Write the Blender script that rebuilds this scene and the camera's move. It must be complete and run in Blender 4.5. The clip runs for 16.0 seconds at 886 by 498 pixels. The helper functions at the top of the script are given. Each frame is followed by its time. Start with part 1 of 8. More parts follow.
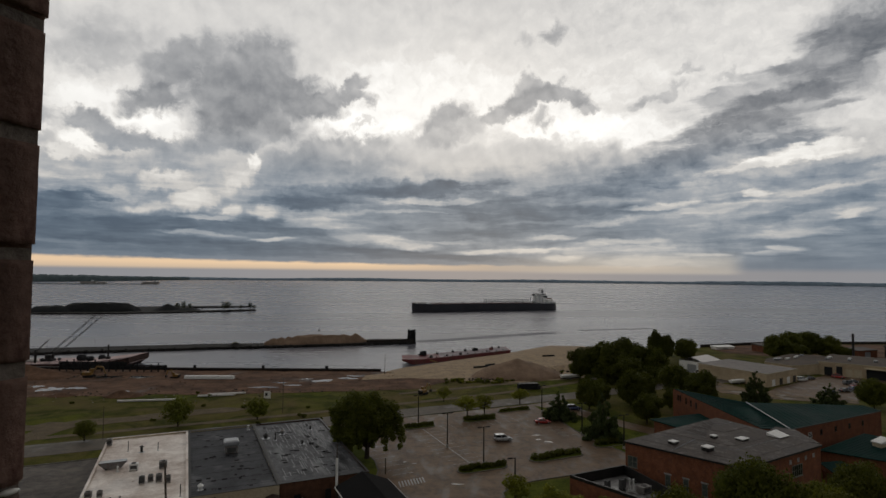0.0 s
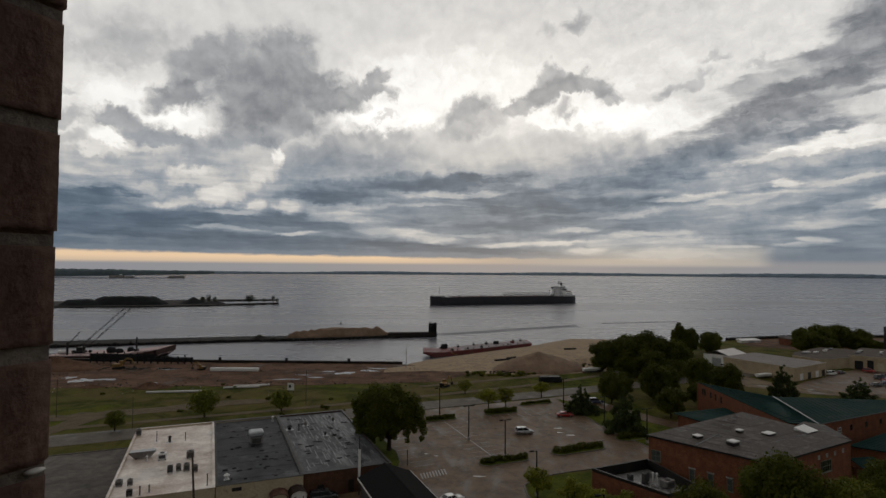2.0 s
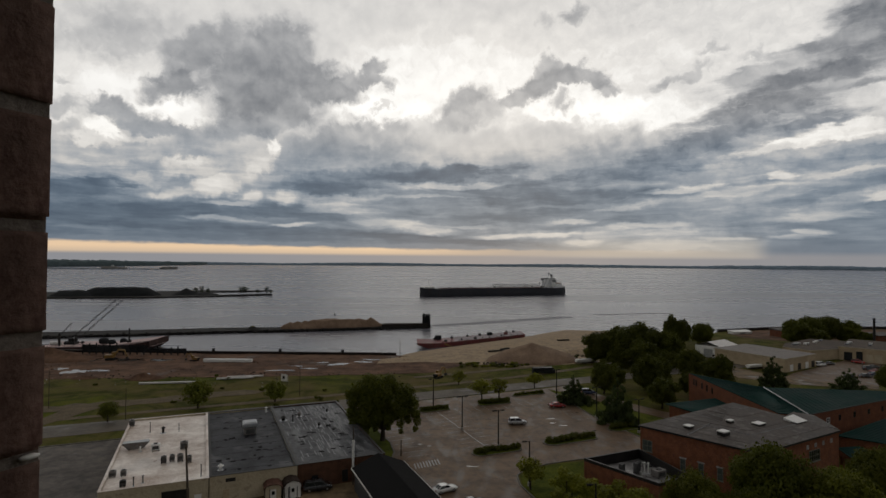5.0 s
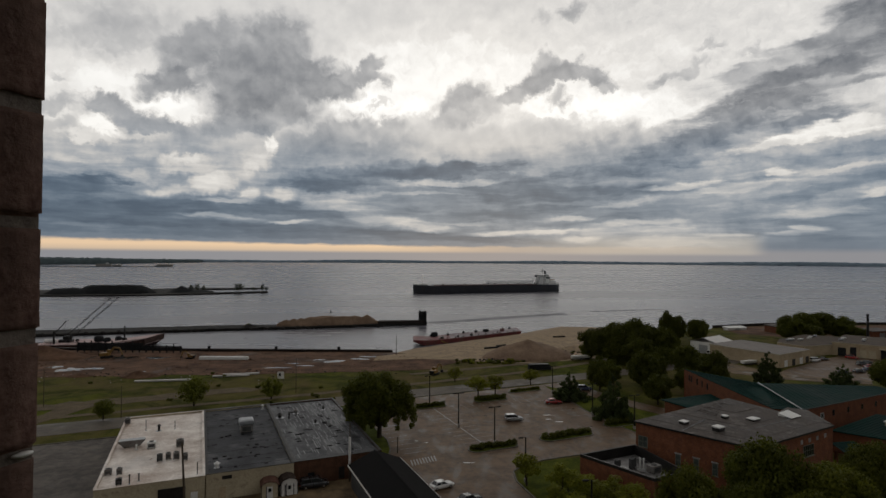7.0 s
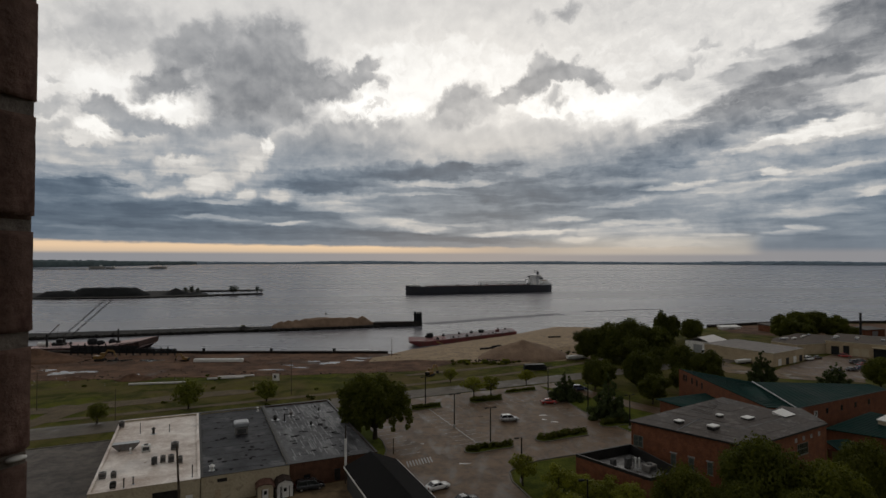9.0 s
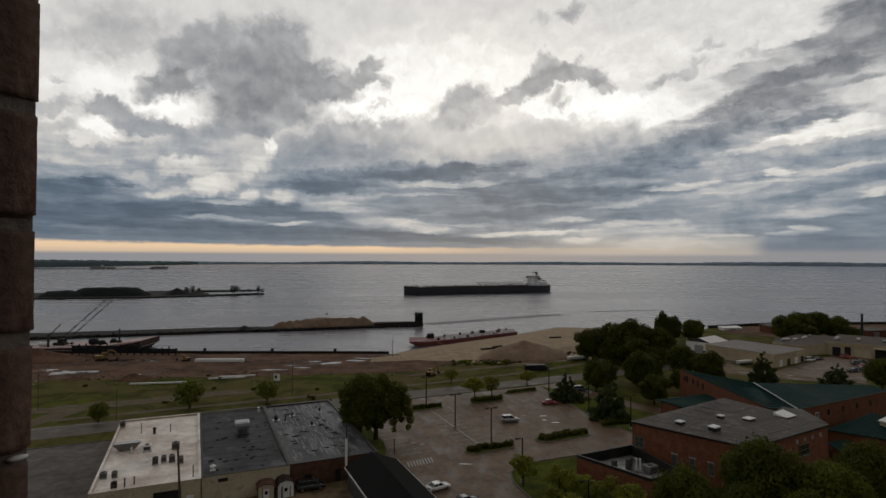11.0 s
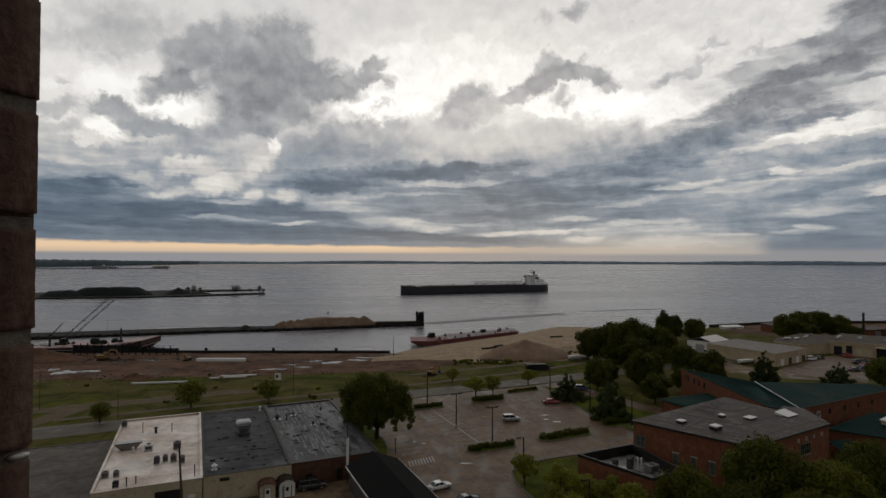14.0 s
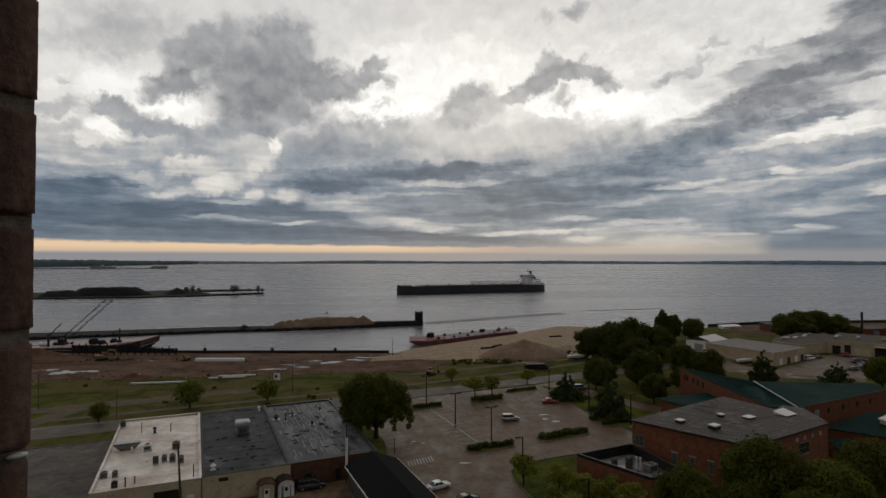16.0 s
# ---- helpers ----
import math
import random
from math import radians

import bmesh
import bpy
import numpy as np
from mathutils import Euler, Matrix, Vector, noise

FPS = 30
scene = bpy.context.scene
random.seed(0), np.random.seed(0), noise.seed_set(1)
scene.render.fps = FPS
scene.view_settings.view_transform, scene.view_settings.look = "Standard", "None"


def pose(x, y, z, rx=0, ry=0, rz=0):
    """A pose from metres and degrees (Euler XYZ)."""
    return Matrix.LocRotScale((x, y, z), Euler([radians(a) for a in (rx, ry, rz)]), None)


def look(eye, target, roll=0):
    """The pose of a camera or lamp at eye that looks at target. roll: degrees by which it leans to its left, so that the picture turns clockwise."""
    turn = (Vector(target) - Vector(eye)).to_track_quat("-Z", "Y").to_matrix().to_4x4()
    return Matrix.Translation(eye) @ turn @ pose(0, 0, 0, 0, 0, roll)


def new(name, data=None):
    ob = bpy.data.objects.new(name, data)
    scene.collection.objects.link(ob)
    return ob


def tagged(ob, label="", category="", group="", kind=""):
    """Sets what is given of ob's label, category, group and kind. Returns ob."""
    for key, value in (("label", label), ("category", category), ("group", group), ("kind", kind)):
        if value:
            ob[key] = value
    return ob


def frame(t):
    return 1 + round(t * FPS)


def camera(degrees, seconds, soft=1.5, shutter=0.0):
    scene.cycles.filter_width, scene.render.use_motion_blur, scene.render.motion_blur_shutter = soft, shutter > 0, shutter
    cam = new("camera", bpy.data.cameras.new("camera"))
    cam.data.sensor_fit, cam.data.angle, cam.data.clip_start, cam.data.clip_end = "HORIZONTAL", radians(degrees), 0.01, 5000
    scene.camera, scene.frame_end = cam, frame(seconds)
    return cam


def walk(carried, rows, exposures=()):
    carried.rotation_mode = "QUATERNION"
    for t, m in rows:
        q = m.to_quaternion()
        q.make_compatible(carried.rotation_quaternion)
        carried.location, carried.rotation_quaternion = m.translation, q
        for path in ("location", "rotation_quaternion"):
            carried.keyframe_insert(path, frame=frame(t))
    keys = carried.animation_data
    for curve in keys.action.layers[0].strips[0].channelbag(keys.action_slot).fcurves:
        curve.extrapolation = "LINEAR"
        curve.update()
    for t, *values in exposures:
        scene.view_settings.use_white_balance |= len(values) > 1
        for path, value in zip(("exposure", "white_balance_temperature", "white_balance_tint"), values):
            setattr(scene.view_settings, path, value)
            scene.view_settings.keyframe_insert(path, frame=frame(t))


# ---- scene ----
cam = camera(76.6, 16.0, soft=1.5)
PATH = [
    (0, pose(-0.0078, 0.0000, 42.0136, 92.804, -0.502, -0.688)),
    (0.5, pose(-0.0053, 0, 42.0163, 93.224, 0.552, -0.150)),
    (1, pose(-0.0044, 0, 42.0131, 93.548, -0.201, 0.640)),
    (1.5, pose(-0.0027, -0.0000, 42.0100, 93.320, -0.384, 1.291)),
    (2, pose(0.0006, 0, 42.0060, 92.091, -0.317, 1.422)),
    (2.5, pose(0.0015, 0, 42.0044, 91.892, -0.294, 1.198)),
    (3, pose(-0.0004, 0, 42.0032, 91.796, -0.627, 1.017)),
    (3.5, pose(-0.0007, 0, 42.0042, 91.621, -0.641, 0.913)),
    (4, pose(-0.0007, 0, 42.0034, 91.477, -0.481, 0.884)),
    (6.5, pose(-0.0008, 0.0000, 42.0005, 90.947, -0.422, 0.602)),
    (7, pose(0.0004, 0.0000, 42.0008, 90.915, -0.307, 0.398)),
    (7.5, pose(0.0007, 0.0000, 42.0004, 90.935, -0.156, 0.217)),
    (8, pose(0.0013, 0, 42.0006, 90.933, -0.067, 0.072)),
    (8.5, pose(-0.0003, 0, 42.0014, 90.950, 0.017, -0.077)),
    (9, pose(0.0002, 0.0000, 42.0009, 91.005, -0.042, -0.101)),
    (11.5, pose(0.0003, 0, 42.0004, 91.044, -0.110, 0.020)),
    (12, pose(0.0003, 0.0000, 41.9996, 91.048, -0.002, 0.071)),
    (12.5, pose(0.0007, 0.0000, 41.9996, 91.011, 0.084, 0.046)),
    (13, pose(0.0000, 0, 42.0000, 91.038, 0.000, -0.000)),
    (13.5, pose(0.0001, 0.0000, 41.9996, 90.962, -0.015, 0.062)),
    (14, pose(0.0006, 0, 41.9991, 90.978, -0.055, 0.098)),
    (14.5, pose(0.0003, 0, 41.9990, 90.941, -0.025, 0.082)),
    (15, pose(0.0016, -0.0000, 41.9994, 90.953, 0.176, 0.101)),
    (15.5, pose(0.0024, 0.0000, 41.9987, 90.928, 0.243, 0.074)),
    (16, pose(0.0009, 0, 41.9988, 90.953, -0.012, -0.008)),
]
walk(cam, PATH)

# ---- world and sun: a high overcast with the sun low behind thin cloud over the bay ----
SUN_AZ, SUN_EL = 5.0, 17.0
world = bpy.data.worlds.new("world")
scene.world = world
world.use_nodes = True
wt = world.node_tree
sky_node = wt.nodes.new("ShaderNodeTexSky")
sky_node.sky_type = "NISHITA"
sky_node.sun_disc = False
sky_node.sun_elevation = radians(SUN_EL)
sky_node.sun_rotation = radians(SUN_AZ)
wt.links.new(sky_node.outputs[0], wt.nodes["Background"].inputs[0])
wt.nodes["Background"].inputs[1].default_value = 0.05
sun_data = bpy.data.lights.new("sun", "SUN")
sun_data.energy, sun_data.angle, sun_data.color = 1.5, radians(40), (1.0, 0.93, 0.82)
sun = new("sun", sun_data)
sun.matrix_world = look((0, 0, 0), (-math.sin(radians(SUN_AZ)), -math.cos(radians(SUN_AZ)), -math.tan(radians(SUN_EL))))
scene.view_settings.exposure = 0.15

# cloud masses as (azimuth, elevation, half length, half height, tilt, lightness, softness of the edge), in degrees
VEILS = [
    (-30.3, 19.7, 7.9, 3.3, 11, 0.70, 1.00), (-18.4, 22.3, 6.3, 1.9, 7, 0.80, 1.00), (-1.0, 17.3, 19.0, 4.8, 0, 0.98, 1.00),
    (17.6, 14.2, 10.1, 2.1, -7, 0.99, 1.00), (-30.7, 15.3, 6.9, 2.3, 9, 0.96, 1.00), (25.7, 21.0, 12.0, 2.7, -9, 0.85, 1.00),
    (38.6, 19.3, 4.5, 3.0, 10, 0.44, 1.00), (35.6, 16.1, 8.3, 2.7, 13, 0.63, 1.00), (-10.2, 21.6, 7.3, 2.0, 30, 0.82, 1.00)]
DECK = [
    (-12.4, 9.3, 13.8, 3.8, 7, 0.67, 0.91), (15.4, 9.3, 17.7, 3.3, 3, 0.64, 0.91), (7.1, 12.6, 14.2, 1.9, 6, 0.77, 1.00),
    (-32.3, 8.1, 7.0, 2.6, 5, 0.67, 1.00), (32.2, 6.3, 10.8, 2.9, 6, 0.66, 1.00), (-27.9, 4.1, 15.2, 2.3, 2, 0.49, 0.91),
    (7.1, 6.1, 19.8, 2.3, 1, 0.52, 0.91), (35.4, 1.6, 5.4, 2.4, -1, 0.51, 0.78), (18.0, 2.6, 15.7, 1.3, -1, 0.67, 1.00),
    (25.6, 10.0, 7.0, 2.1, 12, 0.63, 1.00)]
GAPS = [
    (-26.2, 13.7, 3.4, 1.3, -4, 0.99, 0.78), (-24.1, 12.9, 1.9, 0.8, -5, 0.94, 0.78), (-31.5, 11.4, 2.3, 0.9, -7, 0.97, 0.78),
    (-34.5, 11.8, 2.0, 0.5, 8, 0.88, 0.91), (-8.5, 15.5, 4.2, 1.3, 2, 1.00, 0.78), (-3.1, 14.8, 3.2, 1.3, 1, 1.00, 0.78),
    (16.0, 14.6, 6.0, 1.6, -9, 1.00, 0.78), (9.9, 14.9, 2.8, 0.5, -12, 0.98, 0.78), (21.7, 13.4, 3.0, 0.8, 0, 0.96, 0.91)]
DARK_CUMULUS = [
    (-17.3, 20.2, 4.0, 2.3, 15, 0.62, 0.59), (-23.4, 19.2, 3.8, 2.0, 33, 0.63, 0.59), (-25.7, 16.1, 3.2, 1.4, 21, 0.59, 0.52),
    (-18.3, 17.5, 6.8, 2.4, 6, 0.58, 0.59), (-13.2, 17.4, 4.9, 2.2, -2, 0.57, 0.59), (-18.8, 14.4, 3.9, 2.2, 5, 0.56, 0.59),
    (-20.6, 12.7, 3.5, 1.3, 29, 0.62, 0.65), (-15.7, 14.6, 3.5, 1.7, -4, 0.63, 0.65), (-18.3, 15.0, 2.4, 1.1, 5, 0.52, 1.00),
    (-7.4, 18.8, 1.6, 0.7, 37, 0.66, 0.65), (-8.4, 17.8, 3.1, 0.7, 3, 0.67, 0.65), (-5.9, 17.3, 0.6, 0.7, 59, 0.69, 0.78),
    (-23.6, 16.9, 0.8, 1.0, 7, 0.73, 1.00), (-11.4, 16.7, 3.1, 1.2, -10, 0.59, 0.52)]
WEST_BILLOWS = [
    (-35.8, 9.0, 2.3, 0.8, 7, 0.78, 1.00), (-31.1, 13.4, 1.8, 1.0, -3, 0.64, 0.52), (-29.1, 12.4, 2.8, 0.9, -20, 0.64, 0.59),
    (-25.9, 11.8, 2.7, 1.0, -14, 0.64, 0.65), (-35.1, 12.4, 2.2, 0.7, 18, 0.72, 0.65), (-34.6, 14.7, 0.8, 0.4, -14, 0.80, 0.78),
    (-32.3, 9.4, 5.4, 1.0, 6, 0.72, 0.78), (-33.7, 7.5, 4.4, 1.2, 5, 0.65, 0.91), (-25.5, 9.7, 3.3, 1.1, 15, 0.64, 0.78),
    (-28.0, 8.6, 2.0, 0.6, 5, 0.61, 0.91), (-19.3, 10.5, 3.2, 1.6, 4, 0.77, 0.65), (-20.8, 8.6, 4.0, 1.3, 3, 0.71, 0.78),
    (-16.8, 10.6, 0.5, 1.4, 3, 0.87, 1.00), (-22.8, 10.6, 1.9, 0.6, -6, 0.69, 1.00), (-28.8, 7.0, 2.7, 0.6, 8, 0.73, 1.00),
    (-28.4, 10.9, 1.8, 0.4, -5, 0.80, 1.00), (-24.7, 8.8, 2.1, 0.5, 9, 0.82, 0.78)]
CENTRE_CLOUDS = [
    (-10.7, 11.5, 5.3, 1.6, 12, 0.61, 0.78), (-7.9, 13.0, 3.8, 1.0, 10, 0.68, 0.78), (-14.0, 8.7, 2.7, 1.5, 2, 0.59, 0.91),
    (2.4, 16.2, 2.4, 1.4, 22, 0.68, 0.52), (2.0, 14.8, 2.7, 1.2, 0, 0.67, 0.65), (0.7, 13.7, 2.9, 1.0, 14, 0.72, 0.78),
    (4.5, 15.1, 1.8, 1.2, -10, 0.76, 0.78), (-6.2, 15.5, 1.4, 0.3, 20, 0.86, 0.91), (-22.3, 6.9, 2.2, 0.9, 3, 0.78, 0.65),
    (-25.7, 6.1, 3.1, 0.6, 3, 0.73, 0.78), (-18.8, 6.0, 1.1, 0.8, 2, 0.78, 0.78), (-16.1, 6.1, 1.4, 1.0, 2, 0.78, 0.78)]
WEST_DOME = [
    (-10.2, 9.7, 6.6, 3.6, 6, 0.63, 0.59), (-7.9, 12.7, 4.0, 1.2, 13, 0.70, 0.78), (-12.4, 10.9, 3.3, 1.6, 12, 0.59, 0.91),
    (-10.1, 7.6, 7.0, 1.1, 3, 0.49, 0.78), (-3.9, 8.9, 5.8, 0.9, 6, 0.50, 0.91), (-16.9, 11.0, 0.6, 1.6, -1, 0.93, 0.78),
    (-18.0, 9.3, 1.5, 1.0, 3, 0.82, 0.78), (-20.8, 10.4, 2.0, 1.0, 4, 0.73, 0.91), (-22.2, 7.2, 2.4, 0.9, 3, 0.82, 0.65),
    (-24.3, 8.2, 2.5, 0.5, 10, 0.78, 0.78), (-28.0, 9.7, 3.3, 0.8, -1, 0.69, 0.91), (-32.3, 10.4, 2.6, 0.4, 2, 0.85, 0.91),
    (-34.3, 8.6, 2.5, 0.7, 6, 0.73, 0.91)]
HIGH_CLOUDS = [
    (9.9, 17.5, 3.6, 1.1, 20, 0.64, 0.59), (12.9, 18.2, 3.1, 1.0, -4, 0.63, 0.59), (6.9, 16.3, 2.6, 0.8, 12, 0.70, 0.65),
    (15.1, 17.4, 2.1, 1.0, -26, 0.64, 0.59), (10.5, 19.2, 1.0, 1.0, 46, 0.69, 0.78), (11.9, 15.8, 1.0, 0.9, 26, 0.73, 0.78),
    (16.6, 16.5, 1.1, 0.5, -4, 0.71, 0.78), (12.7, 24.0, 1.4, 0.8, 33, 0.67, 0.91), (10.5, 23.2, 0.7, 0.9, 44, 0.75, 1.00),
    (23.5, 17.3, 3.3, 0.6, 16, 0.74, 0.91), (25.6, 19.1, 1.6, 0.4, 7, 0.75, 0.91), (21.6, 16.6, 1.3, 0.4, 25, 0.72, 0.91),
    (29.3, 17.8, 1.4, 0.5, -9, 0.74, 0.91)]
EAST_BANDS = [
    (38.0, 19.0, 3.9, 1.9, 8, 0.44, 1.00), (35.2, 18.2, 4.2, 0.8, 9, 0.59, 1.00), (29.3, 16.2, 4.8, 1.2, 11, 0.70, 1.00),
    (33.2, 15.8, 4.8, 0.8, 10, 0.50, 0.91), (36.5, 16.0, 2.4, 0.6, 9, 0.53, 0.91), (36.8, 14.7, 1.6, 0.5, 8, 0.56, 0.91),
    (29.3, 13.5, 6.5, 1.4, 8, 0.56, 0.91), (33.3, 12.1, 3.8, 0.8, 4, 0.54, 0.91), (26.5, 11.9, 4.8, 1.1, 14, 0.54, 0.91),
    (22.2, 10.0, 5.2, 1.3, 11, 0.53, 0.91), (17.5, 8.6, 7.4, 1.1, 5, 0.49, 0.91), (33.5, 10.6, 4.8, 0.5, 3, 0.92, 0.78),
    (36.3, 11.3, 3.0, 0.5, 2, 0.89, 0.91), (30.1, 10.0, 2.9, 0.4, 6, 0.84, 0.91)]
EAST_STREAKS = [
    (36.3, 8.9, 4.3, 0.8, 6, 0.58, 0.91), (32.3, 8.6, 3.7, 0.6, 4, 0.60, 0.91), (35.5, 6.5, 4.6, 0.6, 8, 0.53, 0.91),
    (32.2, 5.5, 2.9, 0.5, 14, 0.54, 0.91), (37.9, 4.9, 2.0, 0.8, 6, 0.50, 1.00), (37.3, 3.2, 2.4, 0.6, -2, 0.54, 1.00),
    (31.0, 7.5, 1.5, 0.4, -4, 0.82, 0.91), (36.2, 7.7, 3.8, 0.3, 7, 0.78, 1.00), (27.9, 6.4, 5.0, 0.5, 6, 0.77, 0.91),
    (24.6, 7.0, 2.2, 0.3, 2, 0.83, 0.91), (34.3, 4.2, 3.8, 0.5, 3, 0.71, 1.00), (38.1, 5.6, 1.6, 0.3, 6, 0.77, 1.00)]
LOW_DARK = [
    (-33.5, 6.3, 4.8, 0.9, 4, 0.41, 0.91), (-30.1, 4.3, 11.6, 1.1, 3, 0.39, 1.00), (-24.2, 3.1, 14.3, 0.6, -2, 0.40, 0.91),
    (-12.4, 7.2, 4.4, 0.8, 2, 0.41, 0.91), (-0.4, 8.7, 8.9, 0.8, 4, 0.41, 0.91), (7.1, 7.3, 8.0, 1.5, -1, 0.45, 1.00),
    (12.7, 6.3, 10.5, 0.7, 2, 0.43, 0.91), (7.1, 4.7, 7.4, 0.7, 2, 0.45, 1.00), (-12.4, 4.3, 4.9, 0.6, -4, 0.44, 0.91),
    (-17.2, 5.0, 5.0, 0.7, -4, 0.41, 1.00), (-4.5, 2.4, 16.0, 0.5, -3, 0.40, 0.91), (-20.8, 2.2, 19.5, 0.4, -1, 0.44, 1.00),
    (17.0, 1.7, 4.2, 0.6, 10, 0.52, 1.00)]
LOW_LIGHT = [
    (-20.8, 5.4, 3.3, 0.3, -1, 0.77, 0.91), (-21.8, 3.9, 3.8, 0.2, -2, 0.71, 0.91), (-15.1, 3.6, 2.4, 0.2, 3, 0.78, 0.91),
    (-10.1, 5.4, 3.9, 0.6, -7, 0.74, 0.91), (-5.6, 3.8, 3.8, 0.6, -5, 0.76, 0.91), (-2.0, 3.2, 3.2, 0.5, -5, 0.82, 0.78),
    (0.1, 7.6, 5.8, 0.4, 2, 0.74, 0.91), (-2.7, 6.4, 4.9, 0.2, 0, 0.68, 1.00), (-10.1, 6.3, 3.7, 0.3, 1, 0.70, 1.00),
    (12.7, 4.0, 2.5, 0.3, 1, 0.78, 0.91), (8.2, 2.6, 6.8, 0.3, 2, 0.81, 0.91), (18.6, 5.4, 4.2, 0.3, 5, 0.74, 0.91),
    (23.4, 6.7, 3.2, 0.3, 3, 0.78, 0.91)]
FAR_LIGHT = [
    (13.8, 1.9, 1.9, 0.4, 0, 0.82, 0.91), (19.6, 3.5, 5.1, 0.3, 2, 0.72, 0.91), (21.1, 2.8, 3.3, 0.4, -1, 0.75, 1.00),
    (22.1, 1.6, 6.0, 0.8, -1, 0.77, 1.00), (33.5, 2.7, 1.4, 0.3, -2, 0.78, 0.78), (32.2, 2.3, 2.3, 0.2, -1, 0.74, 0.91),
    (25.5, 2.2, 3.3, 0.2, -1, 0.75, 0.91), (2.5, 3.5, 6.3, 0.2, 0, 0.64, 1.00), (27.0, 4.2, 4.2, 0.3, 1, 0.56, 0.91),
    (10.4, 3.5, 5.0, 0.3, 2, 0.51, 1.00), (34.2, 1.1, 3.8, 1.2, -1, 0.49, 0.65)]


# ---- node helpers ----
class Nodes:
    """Small wrapper for writing node trees as expressions."""

    def __init__(self, mat):
        mat.use_nodes = True
        self.t = mat.node_tree
        self.t.nodes.clear()

    def add(self, kind, **ins):
        n = self.t.nodes.new("ShaderNode" + kind)
        for k, v in ins.items():
            self.put(n.inputs[k.replace("_", " ")], v)
        return n

    def put(self, sock, v):
        if isinstance(v, bpy.types.NodeSocket):
            self.t.links.new(v, sock)
        elif v is not None:
            sock.default_value = (*v, 1.0) if isinstance(v, tuple) and len(v) == 3 and sock.type == "RGBA" else v

    def math(self, op, a, b=None, c=None):
        n = self.t.nodes.new("ShaderNodeMath")
        n.operation = op
        for s, v in zip(n.inputs, (a, b, c)):
            self.put(s, v)
        return n.outputs[0]

    def vec(self, op, a, b=None):
        n = self.t.nodes.new("ShaderNodeVectorMath")
        n.operation = op
        self.put(n.inputs[0], a)
        if op == "SCALE":
            self.put(n.inputs[3], b)
        else:
            self.put(n.inputs[1], b)
        return n.outputs[1 if op in ("LENGTH", "DOT_PRODUCT", "DISTANCE") else 0]

    def noise(self, v, scale, detail=4, rough=0.5, distort=0.0):
        n = self.add("TexNoise", Vector=v, Scale=scale, Detail=detail, Roughness=rough, Distortion=distort)
        return n.outputs

    def ramp(self, fac, stops, mode="LINEAR"):
        n = self.t.nodes.new("ShaderNodeValToRGB")
        n.color_ramp.interpolation = mode
        els = n.color_ramp.elements
        while len(els) < len(stops):
            els.new(0.5)
        for e, (p, c) in zip(els, stops):
            e.position = p
            e.color = (*c, 1.0) if isinstance(c, tuple) else (c, c, c, 1.0)
        self.put(n.inputs[0], fac)
        return n.outputs[0]

    def mix(self, fac, a, b, mode="MIX"):
        n = self.t.nodes.new("ShaderNodeMix")
        n.data_type, n.blend_type = "RGBA", mode
        self.put(n.inputs[0], fac)
        self.put(n.inputs[6], a)
        self.put(n.inputs[7], b)
        return n.outputs[2]

    def span(self, v, a, b, c=0.0, d=1.0, smooth=False):
        n = self.t.nodes.new("ShaderNodeMapRange")
        n.interpolation_type = "SMOOTHSTEP" if smooth else "LINEAR"
        for s, x in zip(n.inputs, (v, a, b, c, d)):
            self.put(s, x)
        return n.outputs[0]

    def coord(self, which="Object"):
        return self.t.nodes.new("ShaderNodeTexCoord").outputs[which]

    def out(self, shader):
        o = self.t.nodes.new("ShaderNodeOutputMaterial")
        self.t.links.new(shader, o.inputs[0])


